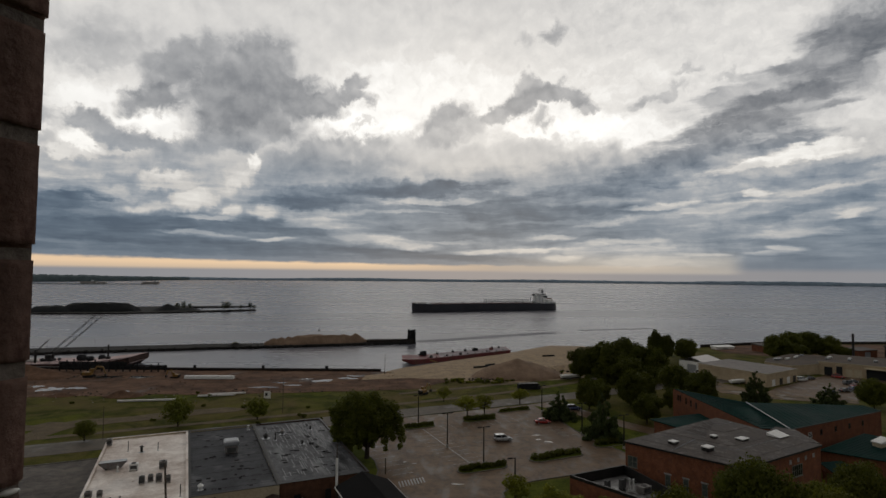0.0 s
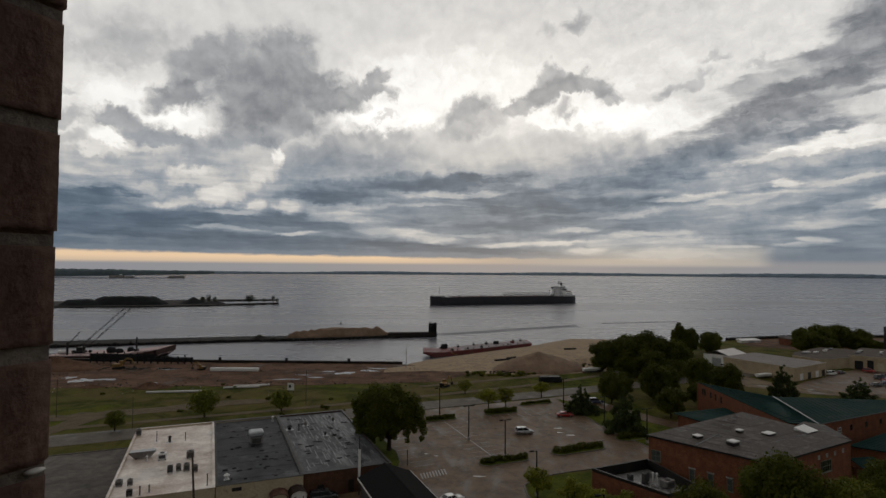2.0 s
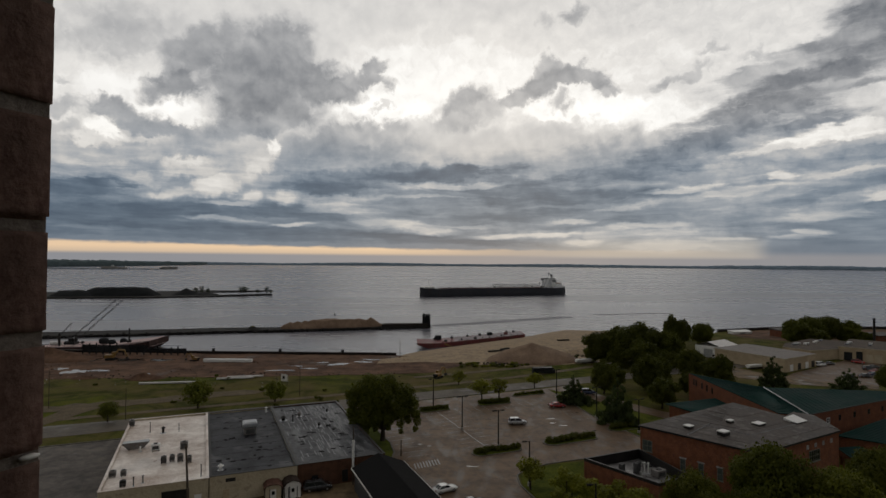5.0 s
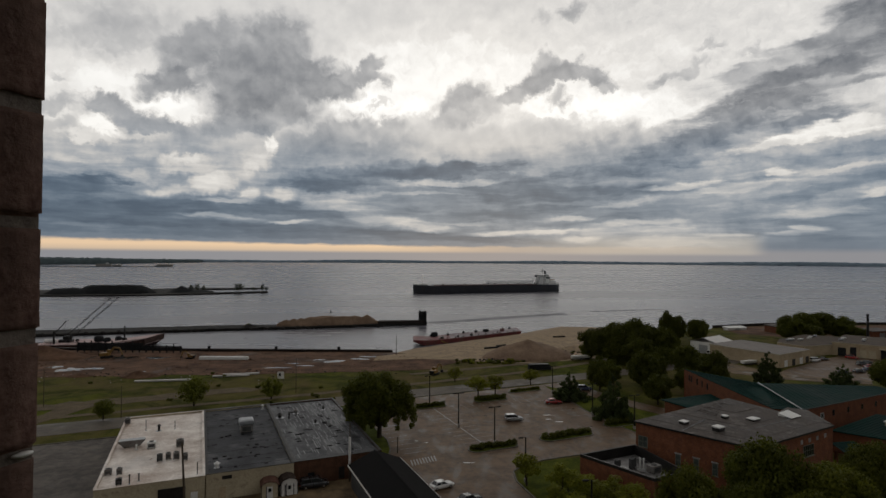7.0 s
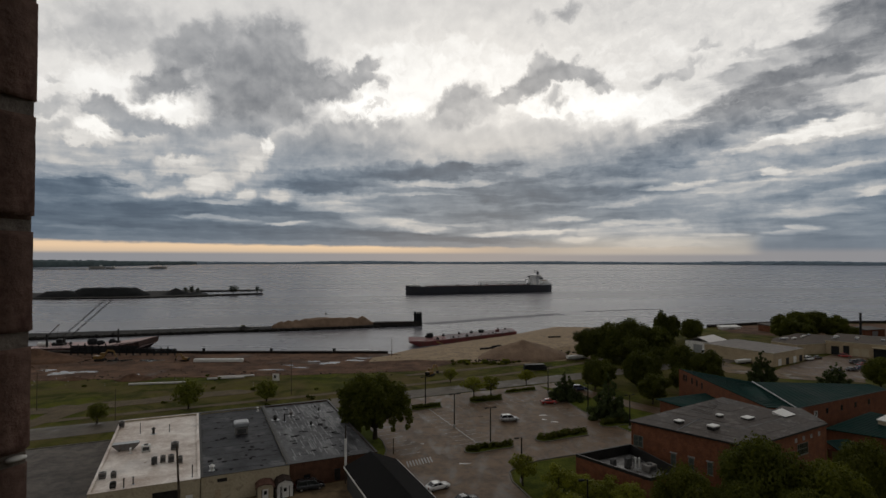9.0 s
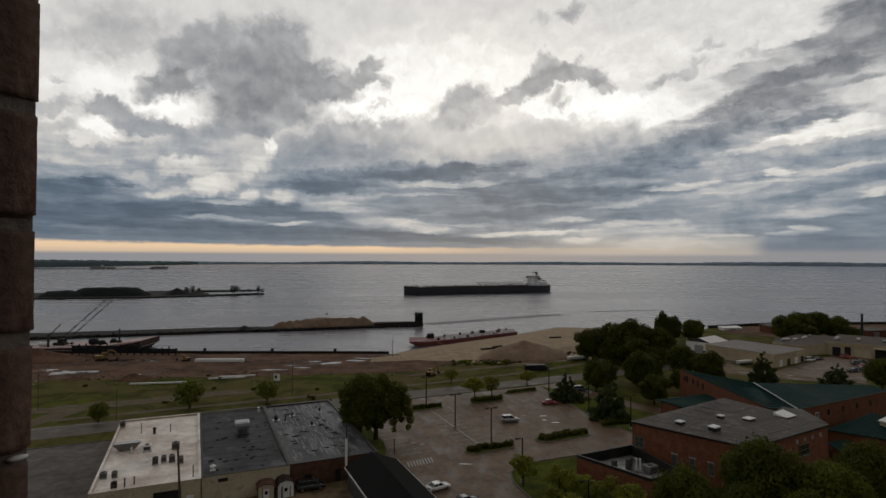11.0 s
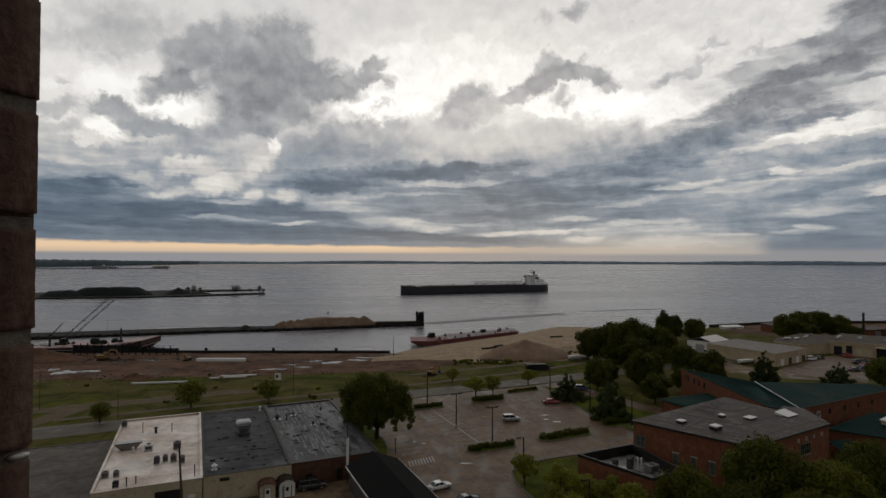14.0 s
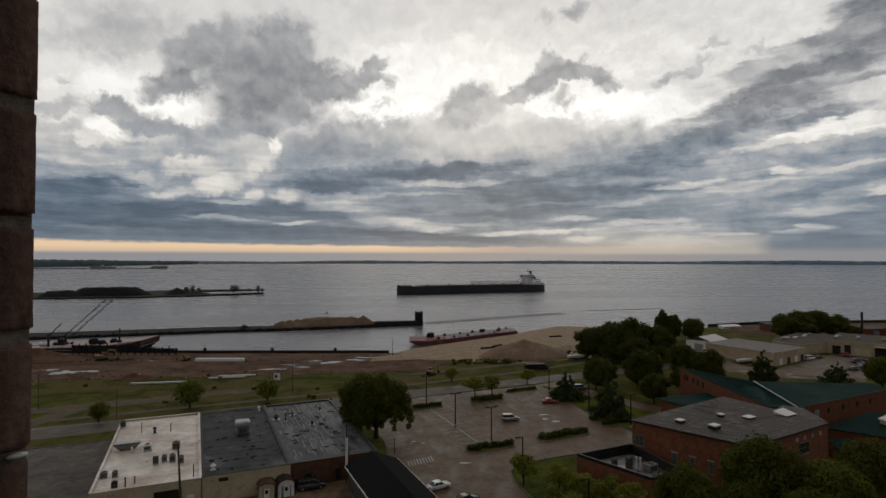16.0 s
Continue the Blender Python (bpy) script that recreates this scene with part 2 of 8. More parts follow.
def clouds_material():
    m = bpy.data.materials.new("overcast_clouds")
    N = Nodes(m)
    d = N.vec("NORMALIZE", N.coord())
    sep = N.add("SeparateXYZ", Vector=d).outputs
    az = N.math("MULTIPLY", N.math("ARCTAN2", sep[0], sep[1]), 57.2958)
    el = N.math("MULTIPLY", N.math("ARCSINE", sep[2]), 57.2958)
    flat = N.add("CombineXYZ", X=az, Y=el, Z=0.0).outputs[0]
    half = (0.5, 0.5, 0.5)
    up = N.span(el, 2.0, 11.0, 0.25, 1.0)
    # billowing outlines: every mass is pushed about by noise at two sizes, less so near the horizon
    puff = N.noise(flat, 0.17, 3, 0.5)[1]
    curl = N.noise(flat, 0.62, 6, 0.6, 0.25)[1]
    push = N.vec("ADD", N.vec("SCALE", N.vec("SUBTRACT", puff, half), N.math("MULTIPLY", up, 3.0)), N.vec("SCALE", N.vec("SUBTRACT", curl, half), N.math("MULTIPLY", up, 3.0)))
    billow = N.vec("MULTIPLY", N.vec("ADD", flat, push), (1, 1, 0))
    # drawn-out outlines of the layers seen edge-on
    long = N.add("Mapping", Vector=flat, Scale=(0.16, 0.62, 1.0), Rotation=(0, 0, radians(-4))).outputs[0]
    drift = N.vec("MULTIPLY", N.vec("SUBTRACT", N.noise(long, 1.0, 6, 0.62)[1], half), (7.0, 1.9, 0))
    drift = N.vec("SCALE", drift, N.span(el, 1.0, 8.0, 0.35, 1.0))
    streak = N.vec("MULTIPLY", N.vec("ADD", N.vec("ADD", flat, drift), N.vec("SCALE", push, 0.35)), (1, 1, 0))
    tone = N.ramp(N.math("DIVIDE", el, 30.0), [(0.0, 0.54), (0.07, 0.50), (0.15, 0.53), (0.25, 0.62), (0.34, 0.74), (0.45, 0.85), (0.6, 0.89), (0.8, 0.83), (1.0, 0.79)])

    # ragged, thinning edges
    torn = N.math("SUBTRACT", N.noise(billow, 0.55, 5, 0.52, 0.2)[0], 0.5)
    fray_high = N.math("MULTIPLY_ADD", torn, 2.0, 1.0)
    fray_low = N.math("MULTIPLY_ADD", N.math("SUBTRACT", N.noise(N.vec("MULTIPLY", streak, (0.30, 1.5, 0)), 1.0, 6, 0.6)[0], 0.5), 2.6, 1.0)

    def laid(tone, masses, place, strength, fray, edge=0.85):
        for a, e, w, k, tilt, light, soft in masses:
            p = N.t.nodes.new("ShaderNodeMapping")
            p.vector_type = "TEXTURE"
            N.put(p.inputs[0], place)
            p.inputs[1].default_value = (a, e, 0)
            p.inputs[2].default_value = (0, 0, radians(tilt))
            p.inputs[3].default_value = (w * 1.34, k * 1.34, 1)
            g = N.t.nodes.new("ShaderNodeTexGradient")
            g.gradient_type = "SPHERICAL"
            N.put(g.inputs[0], p.outputs[0])
            n = N.t.nodes.new("ShaderNodeMix")
            N.put(n.inputs[0], N.span(N.math("MULTIPLY", g.outputs[1], fray), 0.03, 0.08 + soft * edge, 0, strength, True))
            N.put(n.inputs[2], tone)
            N.put(n.inputs[3], light)
            tone = n.outputs[0]
        return tone

    tone = laid(tone, VEILS, billow, 0.92, fray_high)
    tone = laid(tone, DECK, billow, 0.92, fray_high)
    tone = laid(tone, GAPS, billow, 1.0, fray_high)
    tone = laid(tone, DARK_CUMULUS, billow, 1.0, fray_high)
    tone = laid(tone, WEST_BILLOWS, billow, 1.0, fray_high)
    tone = laid(tone, CENTRE_CLOUDS, billow, 1.0, fray_high)
    tone = laid(tone, WEST_DOME, billow, 1.0, fray_high, 0.75)
    tone = laid(tone, HIGH_CLOUDS, billow, 1.0, fray_high)
    tone = laid(tone, EAST_BANDS, streak, 1.0, fray_low, 0.62)
    tone = laid(tone, EAST_STREAKS, streak, 0.9, fray_low, 0.62)
    tone = laid(tone, LOW_DARK, streak, 1.0, fray_low, 0.62)
    tone = laid(tone, LOW_LIGHT, streak, 0.72, fray_low, 0.62)
    tone = laid(tone, FAR_LIGHT, streak, 0.75, fray_low, 0.62)
    # light from above on the billows: where the cloud thins upwards it is brighter
    body = N.noise(flat, 0.40, 4, 0.46, 0.2)[0]
    above = N.noise(N.vec("ADD", flat, (0.25, 0.75, 0)), 0.40, 4, 0.46, 0.2)[0]
    relief = N.math("MULTIPLY", N.math("SUBTRACT", body, above), N.math("MULTIPLY", N.span(el, 3.0, 9.0, 0.05, 0.30), N.span(tone, 0.6, 0.95, 1.0, 0.15)))
    tone = N.math("ADD", tone, relief)
    # thicker and thinner parts of the cloud
    tone = N.math("ADD", tone, N.math("MULTIPLY", torn, N.math("MULTIPLY", up, N.span(tone, 0.5, 0.95, 0.20, 0.03))))
    # fine drawn-out grain of the layers, steeper and stronger to the east
    lines = N.noise(N.add("Mapping", Vector=N.vec("ADD", flat, drift), Scale=(0.22, 1.7, 1.0), Rotation=(0, 0, radians(-3))).outputs[0], 1.0, 5, 0.55)[0]
    tone = N.math("ADD", tone, N.math("MULTIPLY", N.math("SUBTRACT", lines, 0.5), N.math("MULTIPLY", N.span(el, 1.3, 2.5, 0.06, 0.32), N.span(el, 7.5, 12.0, 1.0, 0.0))))
    slant = N.noise(N.add("Mapping", Vector=N.vec("ADD", flat, push), Scale=(0.14, 0.75, 1.0), Rotation=(0, 0, radians(-19))).outputs[0], 1.0, 6, 0.58)[0]
    tone = N.math("ADD", tone, N.math("MULTIPLY", N.math("SUBTRACT", slant, 0.5), N.math("MULTIPLY", N.span(az, 4.0, 20.0, 0.04, 0.20, True), N.span(el, 4.0, 9.0, 0.0, 1.0))))
    low = N.ramp(tone, [(0.36, (0.064, 0.090, 0.128)), (0.45, (0.097, 0.130, 0.173)), (0.55, (0.170, 0.205, 0.248)), (0.66, (0.294, 0.315, 0.342)), (0.77, (0.500, 0.485, 0.465)), (0.88, (0.690, 0.665, 0.625)), (1.0, (0.930, 0.905, 0.850))])
    high = N.ramp(tone, [(0.36, (0.088, 0.098, 0.113)), (0.45, (0.140, 0.148, 0.162)), (0.55, (0.220, 0.226, 0.237)), (0.66, (0.342, 0.343, 0.348)), (0.77, (0.500, 0.492, 0.482)), (0.88, (0.690, 0.670, 0.640)), (1.0, (0.930, 0.915, 0.880))])
    col = N.mix(N.span(el, 8.5, 14.5, 0, 1, True), low, high)
    # clear strip under the cloud edge, warm to the west, its top sinking eastwards
    top = N.math("ADD", N.span(az, -36.0, 0.0, 1.52, 1.10), N.math("MULTIPLY", N.math("SUBTRACT", N.noise(long, 2.2, 4, 0.6)[0], 0.5), 0.5))
    rise = N.math("SUBTRACT", el, top)
    strip = N.math("MULTIPLY", N.span(el, 0.40, 0.75, 0.0, 0.92, True), N.span(rise, -0.10, 0.22, 1, 0, True))
    west = N.math("MULTIPLY", N.span(az, -8.0, 12.0, 1.0, 0.30, True), N.span(az, 22.0, 31.0, 1.0, 0.0, True))
    west = N.math("MULTIPLY", west, N.span(az, -130.0, -70.0, 0.0, 1.0, True))
    col = N.mix(N.span(el, 0.45, 1.1, 0.8, 0, True), col, (0.235, 0.235, 0.250))
    glow = N.mix(N.span(el, 0.55, 1.15, 0, 1), (0.50, 0.39, 0.29), (0.74, 0.53, 0.34))
    col = N.mix(N.math("MULTIPLY", strip, west), col, glow)
    pale = N.math("MULTIPLY", N.math("MULTIPLY", N.span(az, 4.0, 18.0, 0, 0.45, True), N.span(az, 28.5, 30.5, 1, 0, True)), N.math("MULTIPLY", N.span(el, 0.2, 0.6, 0, 1, True), N.span(el, 1.4, 2.8, 1, 0, True)))
    col = N.mix(pale, col, (0.50, 0.45, 0.38))
    # unseen sky overhead and behind is dimmed to darken the land and south-facing walls
    thick = N.math("MULTIPLY", N.span(el, 24.0, 60.0, 1.0, 0.62, True), N.span(sep[1], -0.5, 0.6, 0.42, 1.0, True))
    em = N.add("Emission", Color=col, Strength=thick)
    tr = N.add("BsdfTransparent", Color=(0.04, 0.04, 0.04))
    both = N.t.nodes.new("ShaderNodeAddShader")
    N.put(both.inputs[0], em.outputs[0])
    N.put(both.inputs[1], tr.outputs[0])
    N.out(both.outputs[0])
    m.cycles.emission_sampling = "NONE"
    return m


def finish(N, color, rough, normal=None, metal=0.0, spec=0.5, **more):
    b = N.add("BsdfPrincipled", Base_Color=color, Roughness=rough, Metallic=metal, **more)
    b.inputs["Specular IOR Level"].default_value = spec
    if normal is not None:
        N.put(b.inputs["Normal"], normal)
    N.out(b.outputs[0])
    return b


def surface(name, dark, light, size=1.0, rough=0.8, bump=0.3, metal=0.0, wear=None, wear_amount=0.35, vary=0.0, spec=None, depth=0.02):
    """A plain weathered surface: grain and stains at two scales, with relief. size: metres of the grain."""
    m = bpy.data.materials.new(name)
    N = Nodes(m)
    p = N.coord()
    fine = N.noise(p, 3.0 / size, 6, 0.6)[0]
    broad = N.noise(p, 0.35 / size, 3, 0.55)[0]
    f = N.math("ADD", N.math("MULTIPLY", fine, 0.55), N.math("MULTIPLY", broad, 0.45))
    col = N.mix(N.span(f, 0.40, 0.60), dark, light)
    if wear:
        spot = N.noise(p, 0.9 / size, 8, 0.68, 0.6)[0]
        col = N.mix(N.span(spot, 0.60 - wear_amount * 0.25, 0.66, 0, 1), col, wear)
    if vary:
        info = N.t.nodes.new("ShaderNodeObjectInfo").outputs["Random"]
        isl = N.t.nodes.new("ShaderNodeNewGeometry").outputs["Random Per Island"]
        r = N.math("FRACT", N.math("ADD", info, isl))
        v = N.span(r, 0, 1, 1 - vary, 1 + vary)
        col = N.mix(1.0, col, N.add("CombineColor", Red=v, Green=v, Blue=v).outputs[0], "MULTIPLY")
    nb = N.add("Bump", Strength=bump, Distance=depth, Height=fine).outputs[0] if bump else None
    rr = N.span(broad, 0.3, 0.7, max(0.02, rough - 0.1), min(1, rough + 0.08))
    finish(N, col, rr, nb, metal, spec if spec is not None else (0.15 if rough >= 0.7 else 0.45))
    return m


def wet(name, dark, light, size, dry, soaked, wetness, bump=0.25, puddle_spec=0.5, streak=None):
    """Ground after rain: broad damp sheets that shine between dry, rough parts."""
    m = bpy.data.materials.new(name)
    N = Nodes(m)
    p = N.coord()
    fine = N.noise(p, 4.0 / size, 6, 0.65)[0]
    mid = N.noise(p, 0.5 / size, 5, 0.6, 0.5)[0]
    q = p if not streak else N.add("Mapping", Vector=p, Scale=streak).outputs[0]
    pool = N.noise(q, 0.11 / size, 7, 0.66, 0.25)[0]
    f = N.math("ADD", N.math("MULTIPLY", fine, 0.4), N.math("MULTIPLY", mid, 0.6))
    broad = N.noise(p, 0.16 / size, 4, 0.6, 0.4)[0]
    f = N.math("ADD", N.math("MULTIPLY", f, 0.6), N.math("MULTIPLY", broad, 0.4))
    col = N.mix(N.span(f, 0.41, 0.59), dark, light)
    lie = N.span(pool, 0.60 - wetness, 0.70 - wetness * 0.5, 0, 1, True)
    col = N.mix(N.math("MULTIPLY", lie, 0.45), col, tuple(c * 0.45 for c in dark))
    rr = N.math("MULTIPLY_ADD", lie, soaked - dry, dry)
    rr = N.math("ADD", rr, N.math("MULTIPLY", N.math("SUBTRACT", mid, 0.5), 0.12))
    nb = N.add("Bump", Strength=bump, Distance=0.03, Height=N.math("MULTIPLY", fine, N.math("SUBTRACT", 1.0, N.math("MULTIPLY", lie, 0.8)))).outputs[0]
    finish(N, col, rr, nb, 0.0, puddle_spec)
    return m


def grass_material(name, dark, light, dry, amount):
    m = bpy.data.materials.new(name)
    N = Nodes(m)
    p = N.coord()
    fine = N.noise(p, 2.2, 8, 0.7)[0]
    mid = N.noise(p, 0.16, 5, 0.62, 0.4)[0]
    far = N.noise(p, 0.035, 4, 0.6, 0.5)[0]
    col = N.mix(N.span(N.math("ADD", N.math("MULTIPLY", fine, 0.5), N.math("MULTIPLY", mid, 0.5)), 0.42, 0.58), dark, light)
    col = N.mix(N.span(far, 0.60 - amount, 0.66, 0, 0.85), col, dry)
    patch = N.noise(p, 0.09, 6, 0.65, 0.6)[0]
    col = N.mix(N.span(patch, 0.50, 0.62, 0, 0.75), col, dark)
    nb = N.add("Bump", Strength=0.8, Distance=0.12, Height=fine).outputs[0]
    finish(N, col, 0.95, nb, 0, 0.05)
    return m


def leaf_material(name, dark, light):
    m = bpy.data.materials.new(name)
    N = Nodes(m)
    isl = N.t.nodes.new("ShaderNodeNewGeometry").outputs["Random Per Island"]
    info = N.t.nodes.new("ShaderNodeObjectInfo").outputs["Random"]
    broad = N.noise(N.coord(), 0.5, 3)[0]
    f = N.math("ADD", N.math("MULTIPLY", isl, 0.55), N.math("MULTIPLY", broad, 0.5))
    col = N.mix(f, dark, light)
    v = N.span(info, 0, 1, 0.8, 1.2)
    col = N.mix(1.0, col, N.add("CombineColor", Red=v, Green=v, Blue=N.math("MULTIPLY", v, 0.95)).outputs[0], "MULTIPLY")
    b = N.add("BsdfPrincipled", Base_Color=col, Roughness=0.6)
    b.inputs["Specular IOR Level"].default_value = 0.12
    tl = N.add("BsdfTranslucent", Color=N.mix(1.0, col, (1.25, 1.3, 0.6), "MULTIPLY"))
    mx = N.add("MixShader", Fac=0.25)
    N.put(mx.inputs[1], b.outputs[0])
    N.put(mx.inputs[2], tl.outputs[0])
    N.out(mx.outputs[0])
    return m


def water_material():
    m = bpy.data.materials.new("bay_water")
    N = Nodes(m)
    p = N.coord()
    ripple = N.noise(N.add("Mapping", Vector=p, Scale=(0.35, 0.9, 1)).outputs[0], 0.9, 5, 0.6)[0]
    slow = N.noise(N.add("Mapping", Vector=p, Scale=(0.25, 1.0, 1), Rotation=(0, 0, radians(6))).outputs[0], 0.010, 7, 0.62, 0.6)[0]
    gust = N.noise(N.add("Mapping", Vector=p, Scale=(0.12, 1.0, 1), Rotation=(0, 0, radians(-8))).outputs[0], 0.022, 6, 0.6, 0.4)[0]
    calm = N.math("ADD", N.math("MULTIPLY", slow, 0.6), N.math("MULTIPLY", gust, 0.4))
    rr = N.span(calm, 0.38, 0.62, 0.22, 0.32)
    nb = N.add("Bump", Strength=N.span(calm, 0.38, 0.62, 0.28, 0.5), Distance=0.22, Height=ripple).outputs[0]
    finish(N, N.mix(N.span(calm, 0.36, 0.64), (0.128, 0.127, 0.145), (0.170, 0.166, 0.184)), rr, nb, 0, 0.36, IOR=1.33)
    return m


def ruffled_material():
    """Water roughened by the ship's wake, duller than the rest."""
    m = bpy.data.materials.new("ruffled_water")
    N = Nodes(m)
    n = N.noise(N.add("Mapping", Vector=N.coord(), Scale=(0.3, 1.0, 1)).outputs[0], 0.05, 5, 0.6)[0]
    finish(N, N.mix(n, (0.150, 0.150, 0.168), (0.180, 0.178, 0.196)), N.span(n, 0.35, 0.65, 0.5, 0.6), None, 0, 0.12, IOR=1.33)
    return m


M = {}
M["clouds"] = clouds_material()
M["water"] = water_material()
M["ruffled"] = ruffled_material()
M["asphalt"] = wet("wet_asphalt", (0.068, 0.041, 0.022), (0.155, 0.096, 0.053), 0.7, 0.62, 0.40, 0.12, 0.7, 0.26, streak=(1.9, 0.8, 1))
M["old_asphalt"] = wet("old_asphalt", (0.036, 0.030, 0.026), (0.135, 0.113, 0.094), 1.0, 0.75, 0.4, 0.06, 0.6, 0.3)
M["road"] = wet("damp_road", (0.066, 0.054, 0.041), (0.125, 0.104, 0.080), 1.0, 0.7, 0.4, 0.08, 0.4, 0.25)
M["dirt"] = wet("damp_dirt", (0.053, 0.028, 0.017), (0.158, 0.090, 0.056), 2.2, 0.92, 0.5, 0.04, 0.5, 0.12)
M["gravel"] = surface("tan_gravel", (0.070, 0.053, 0.030), (0.15, 0.115, 0.070), 1.2, 0.9, 0.5, depth=0.05)
M["sand"] = surface("beach_sand", (0.235, 0.170, 0.106), (0.375, 0.282, 0.180), 2.0, 0.9, 0.4, wear=(0.17, 0.13, 0.10), depth=0.06)
M["sand_pile"] = surface("piled_sand", (0.145, 0.095, 0.064), (0.25, 0.172, 0.117), 1.5, 0.9, 0.6, depth=0.1)
M["grass"] = grass_material("rough_grass", (0.026, 0.034, 0.004), (0.096, 0.106, 0.011), (0.115, 0.085, 0.036), 0.25)
M["lawn"] = grass_material("lawn", (0.034, 0.046, 0.006), (0.095, 0.105, 0.013), (0.11, 0.095, 0.03), 0.04)
M["bank"] = surface("dark_bank", (0.013, 0.012, 0.011), (0.034, 0.031, 0.028), 2.5, 0.9, 0.6, depth=0.2)
M["coal"] = surface("coal", (0.010, 0.011, 0.012), (0.026, 0.027, 0.028), 1.5, 0.85, 0.7, depth=0.2)
M["steel_wall"] = surface("sheet_piling", (0.018, 0.016, 0.015), (0.045, 0.038, 0.034), 0.8, 0.75, 0.3, 0.2, wear=(0.06, 0.035, 0.022))
# woods and jetty seen far off: bluish haze mixed into the base colour
M["far_wood"] = surface("haze_tinted_woods", (0.045, 0.062, 0.066), (0.068, 0.090, 0.094), 9.0, 0.95, 0.8, depth=1.5)
# distance haze is painted in: the shore's base colour is lightened and blued
M["far_shore"] = surface("haze_tinted_shore", (0.13, 0.172, 0.21), (0.165, 0.212, 0.25), 60.0, 0.95, 0.5, depth=4)
M["brick"] = surface("red_brick", (0.125, 0.046, 0.023), (0.225, 0.090, 0.048), 0.5, 0.85, 0.4, wear=(0.11, 0.05, 0.035), vary=0.15)
M["pier_brick"] = surface("window_brick", (0.104, 0.062, 0.049), (0.168, 0.102, 0.081), 0.035, 0.85, 0.8, wear=(0.085, 0.046, 0.037), vary=0.12, depth=0.004)
M["mortar"] = surface("mortar", (0.14, 0.115, 0.098), (0.24, 0.20, 0.172), 0.02, 0.9, 0.8, depth=0.003)
M["green_roof"] = surface("green_metal_roof", (0.002, 0.019, 0.016), (0.004, 0.028, 0.023), 3.0, 0.7, 0.05, 0.0, spec=0.05)
M["grey_roof"] = surface("grey_membrane", (0.046, 0.037, 0.032), (0.084, 0.069, 0.060), 2.0, 0.7, 0.2, wear=(0.13, 0.115, 0.105), wear_amount=0.3, spec=0.2)
M["black_shingle"] = surface("black_shingles", (0.006, 0.006, 0.006), (0.013, 0.012, 0.012), 0.4, 0.9, 0.6, spec=0.06)
M["white_roof"] = wet("white_membrane", (0.40, 0.30, 0.235), (0.80, 0.73, 0.66), 1.6, 0.5, 0.28, 0.08, 0.1)
M["tar_roof"] = wet("tar_roof", (0.014, 0.015, 0.018), (0.044, 0.045, 0.051), 0.8, 0.7, 0.42, 0.06, 0.5, 0.24)
M["patch_roof"] = wet("patched_roof", (0.012, 0.013, 0.015), (0.075, 0.076, 0.082), 0.45, 0.6, 0.30, 0.10, 0.6, 0.28, streak=(1, 0.30, 1))
M["tan_wall"] = surface("tan_block", (0.34, 0.265, 0.17), (0.48, 0.385, 0.26), 1.0, 0.85, 0.2)
M["cream"] = surface("cream_stucco", (0.38, 0.32, 0.22), (0.50, 0.43, 0.30), 1.2, 0.85, 0.2, wear=(0.30, 0.25, 0.18), wear_amount=0.15)
M["concrete"] = surface("concrete", (0.24, 0.225, 0.205), (0.38, 0.36, 0.335), 0.8, 0.85, 0.3, wear=(0.16, 0.15, 0.135))
M["kerb"] = surface("kerb_stone", (0.10, 0.09, 0.075), (0.19, 0.175, 0.15), 0.8, 0.85, 0.3, wear=(0.08, 0.075, 0.06))
M["mud"] = wet("wet_mud", (0.050, 0.032, 0.016), (0.190, 0.130, 0.068), 0.9, 0.8, 0.35, 0.08, 0.5, 0.3)
M["dull_frame"] = surface("dull_window_frame", (0.13, 0.125, 0.10), (0.20, 0.195, 0.16), 0.5, 0.7, 0.1)
M["white"] = surface("white_paint", (0.62, 0.61, 0.58), (0.76, 0.75, 0.72), 0.8, 0.5, 0.08, wear=(0.45, 0.40, 0.34), wear_amount=0.1)
M["dark_metal"] = surface("dark_metal", (0.015, 0.014, 0.013), (0.035, 0.032, 0.03), 0.5, 0.5, 0.1, 0.5)
M["galv"] = surface("galvanised", (0.30, 0.31, 0.32), (0.42, 0.43, 0.44), 0.5, 0.45, 0.1, 0.7)
M["wood_pole"] = surface("pole_wood", (0.05, 0.038, 0.028), (0.10, 0.078, 0.058), 0.3, 0.85, 0.4)
M["bark"] = surface("bark", (0.03, 0.024, 0.018), (0.075, 0.06, 0.045), 0.3, 0.9, 0.8)
M["leaf"] = leaf_material("leaves", (0.030, 0.038, 0.004), (0.100, 0.106, 0.011))
M["leaf_light"] = leaf_material("young_leaves", (0.085, 0.095, 0.009), (0.235, 0.235, 0.025))
M["leaf_mid"] = leaf_material("full_leaves", (0.040, 0.048, 0.005), (0.126, 0.128, 0.012))
M["leaf_soft"] = leaf_material("small_tree_leaves", (0.055, 0.066, 0.010), (0.160, 0.168, 0.024))
# leaf green greyed so that the colour itself holds the haze
M["far_leaf"] = leaf_material("haze_greyed_leaves", (0.026, 0.032, 0.024), (0.060, 0.068, 0.050))
M["needle"] = leaf_material("needles", (0.024, 0.036, 0.013), (0.066, 0.082, 0.028))
M["hull"] = surface("black_hull", (0.014, 0.015, 0.021), (0.026, 0.027, 0.036), 8.0, 0.5, 0.05, wear=(0.04, 0.028, 0.024), wear_amount=0.1)
M["red_hull"] = surface("red_hull", (0.085, 0.014, 0.016), (0.165, 0.030, 0.032), 3.0, 0.6, 0.1, wear=(0.09, 0.04, 0.03))
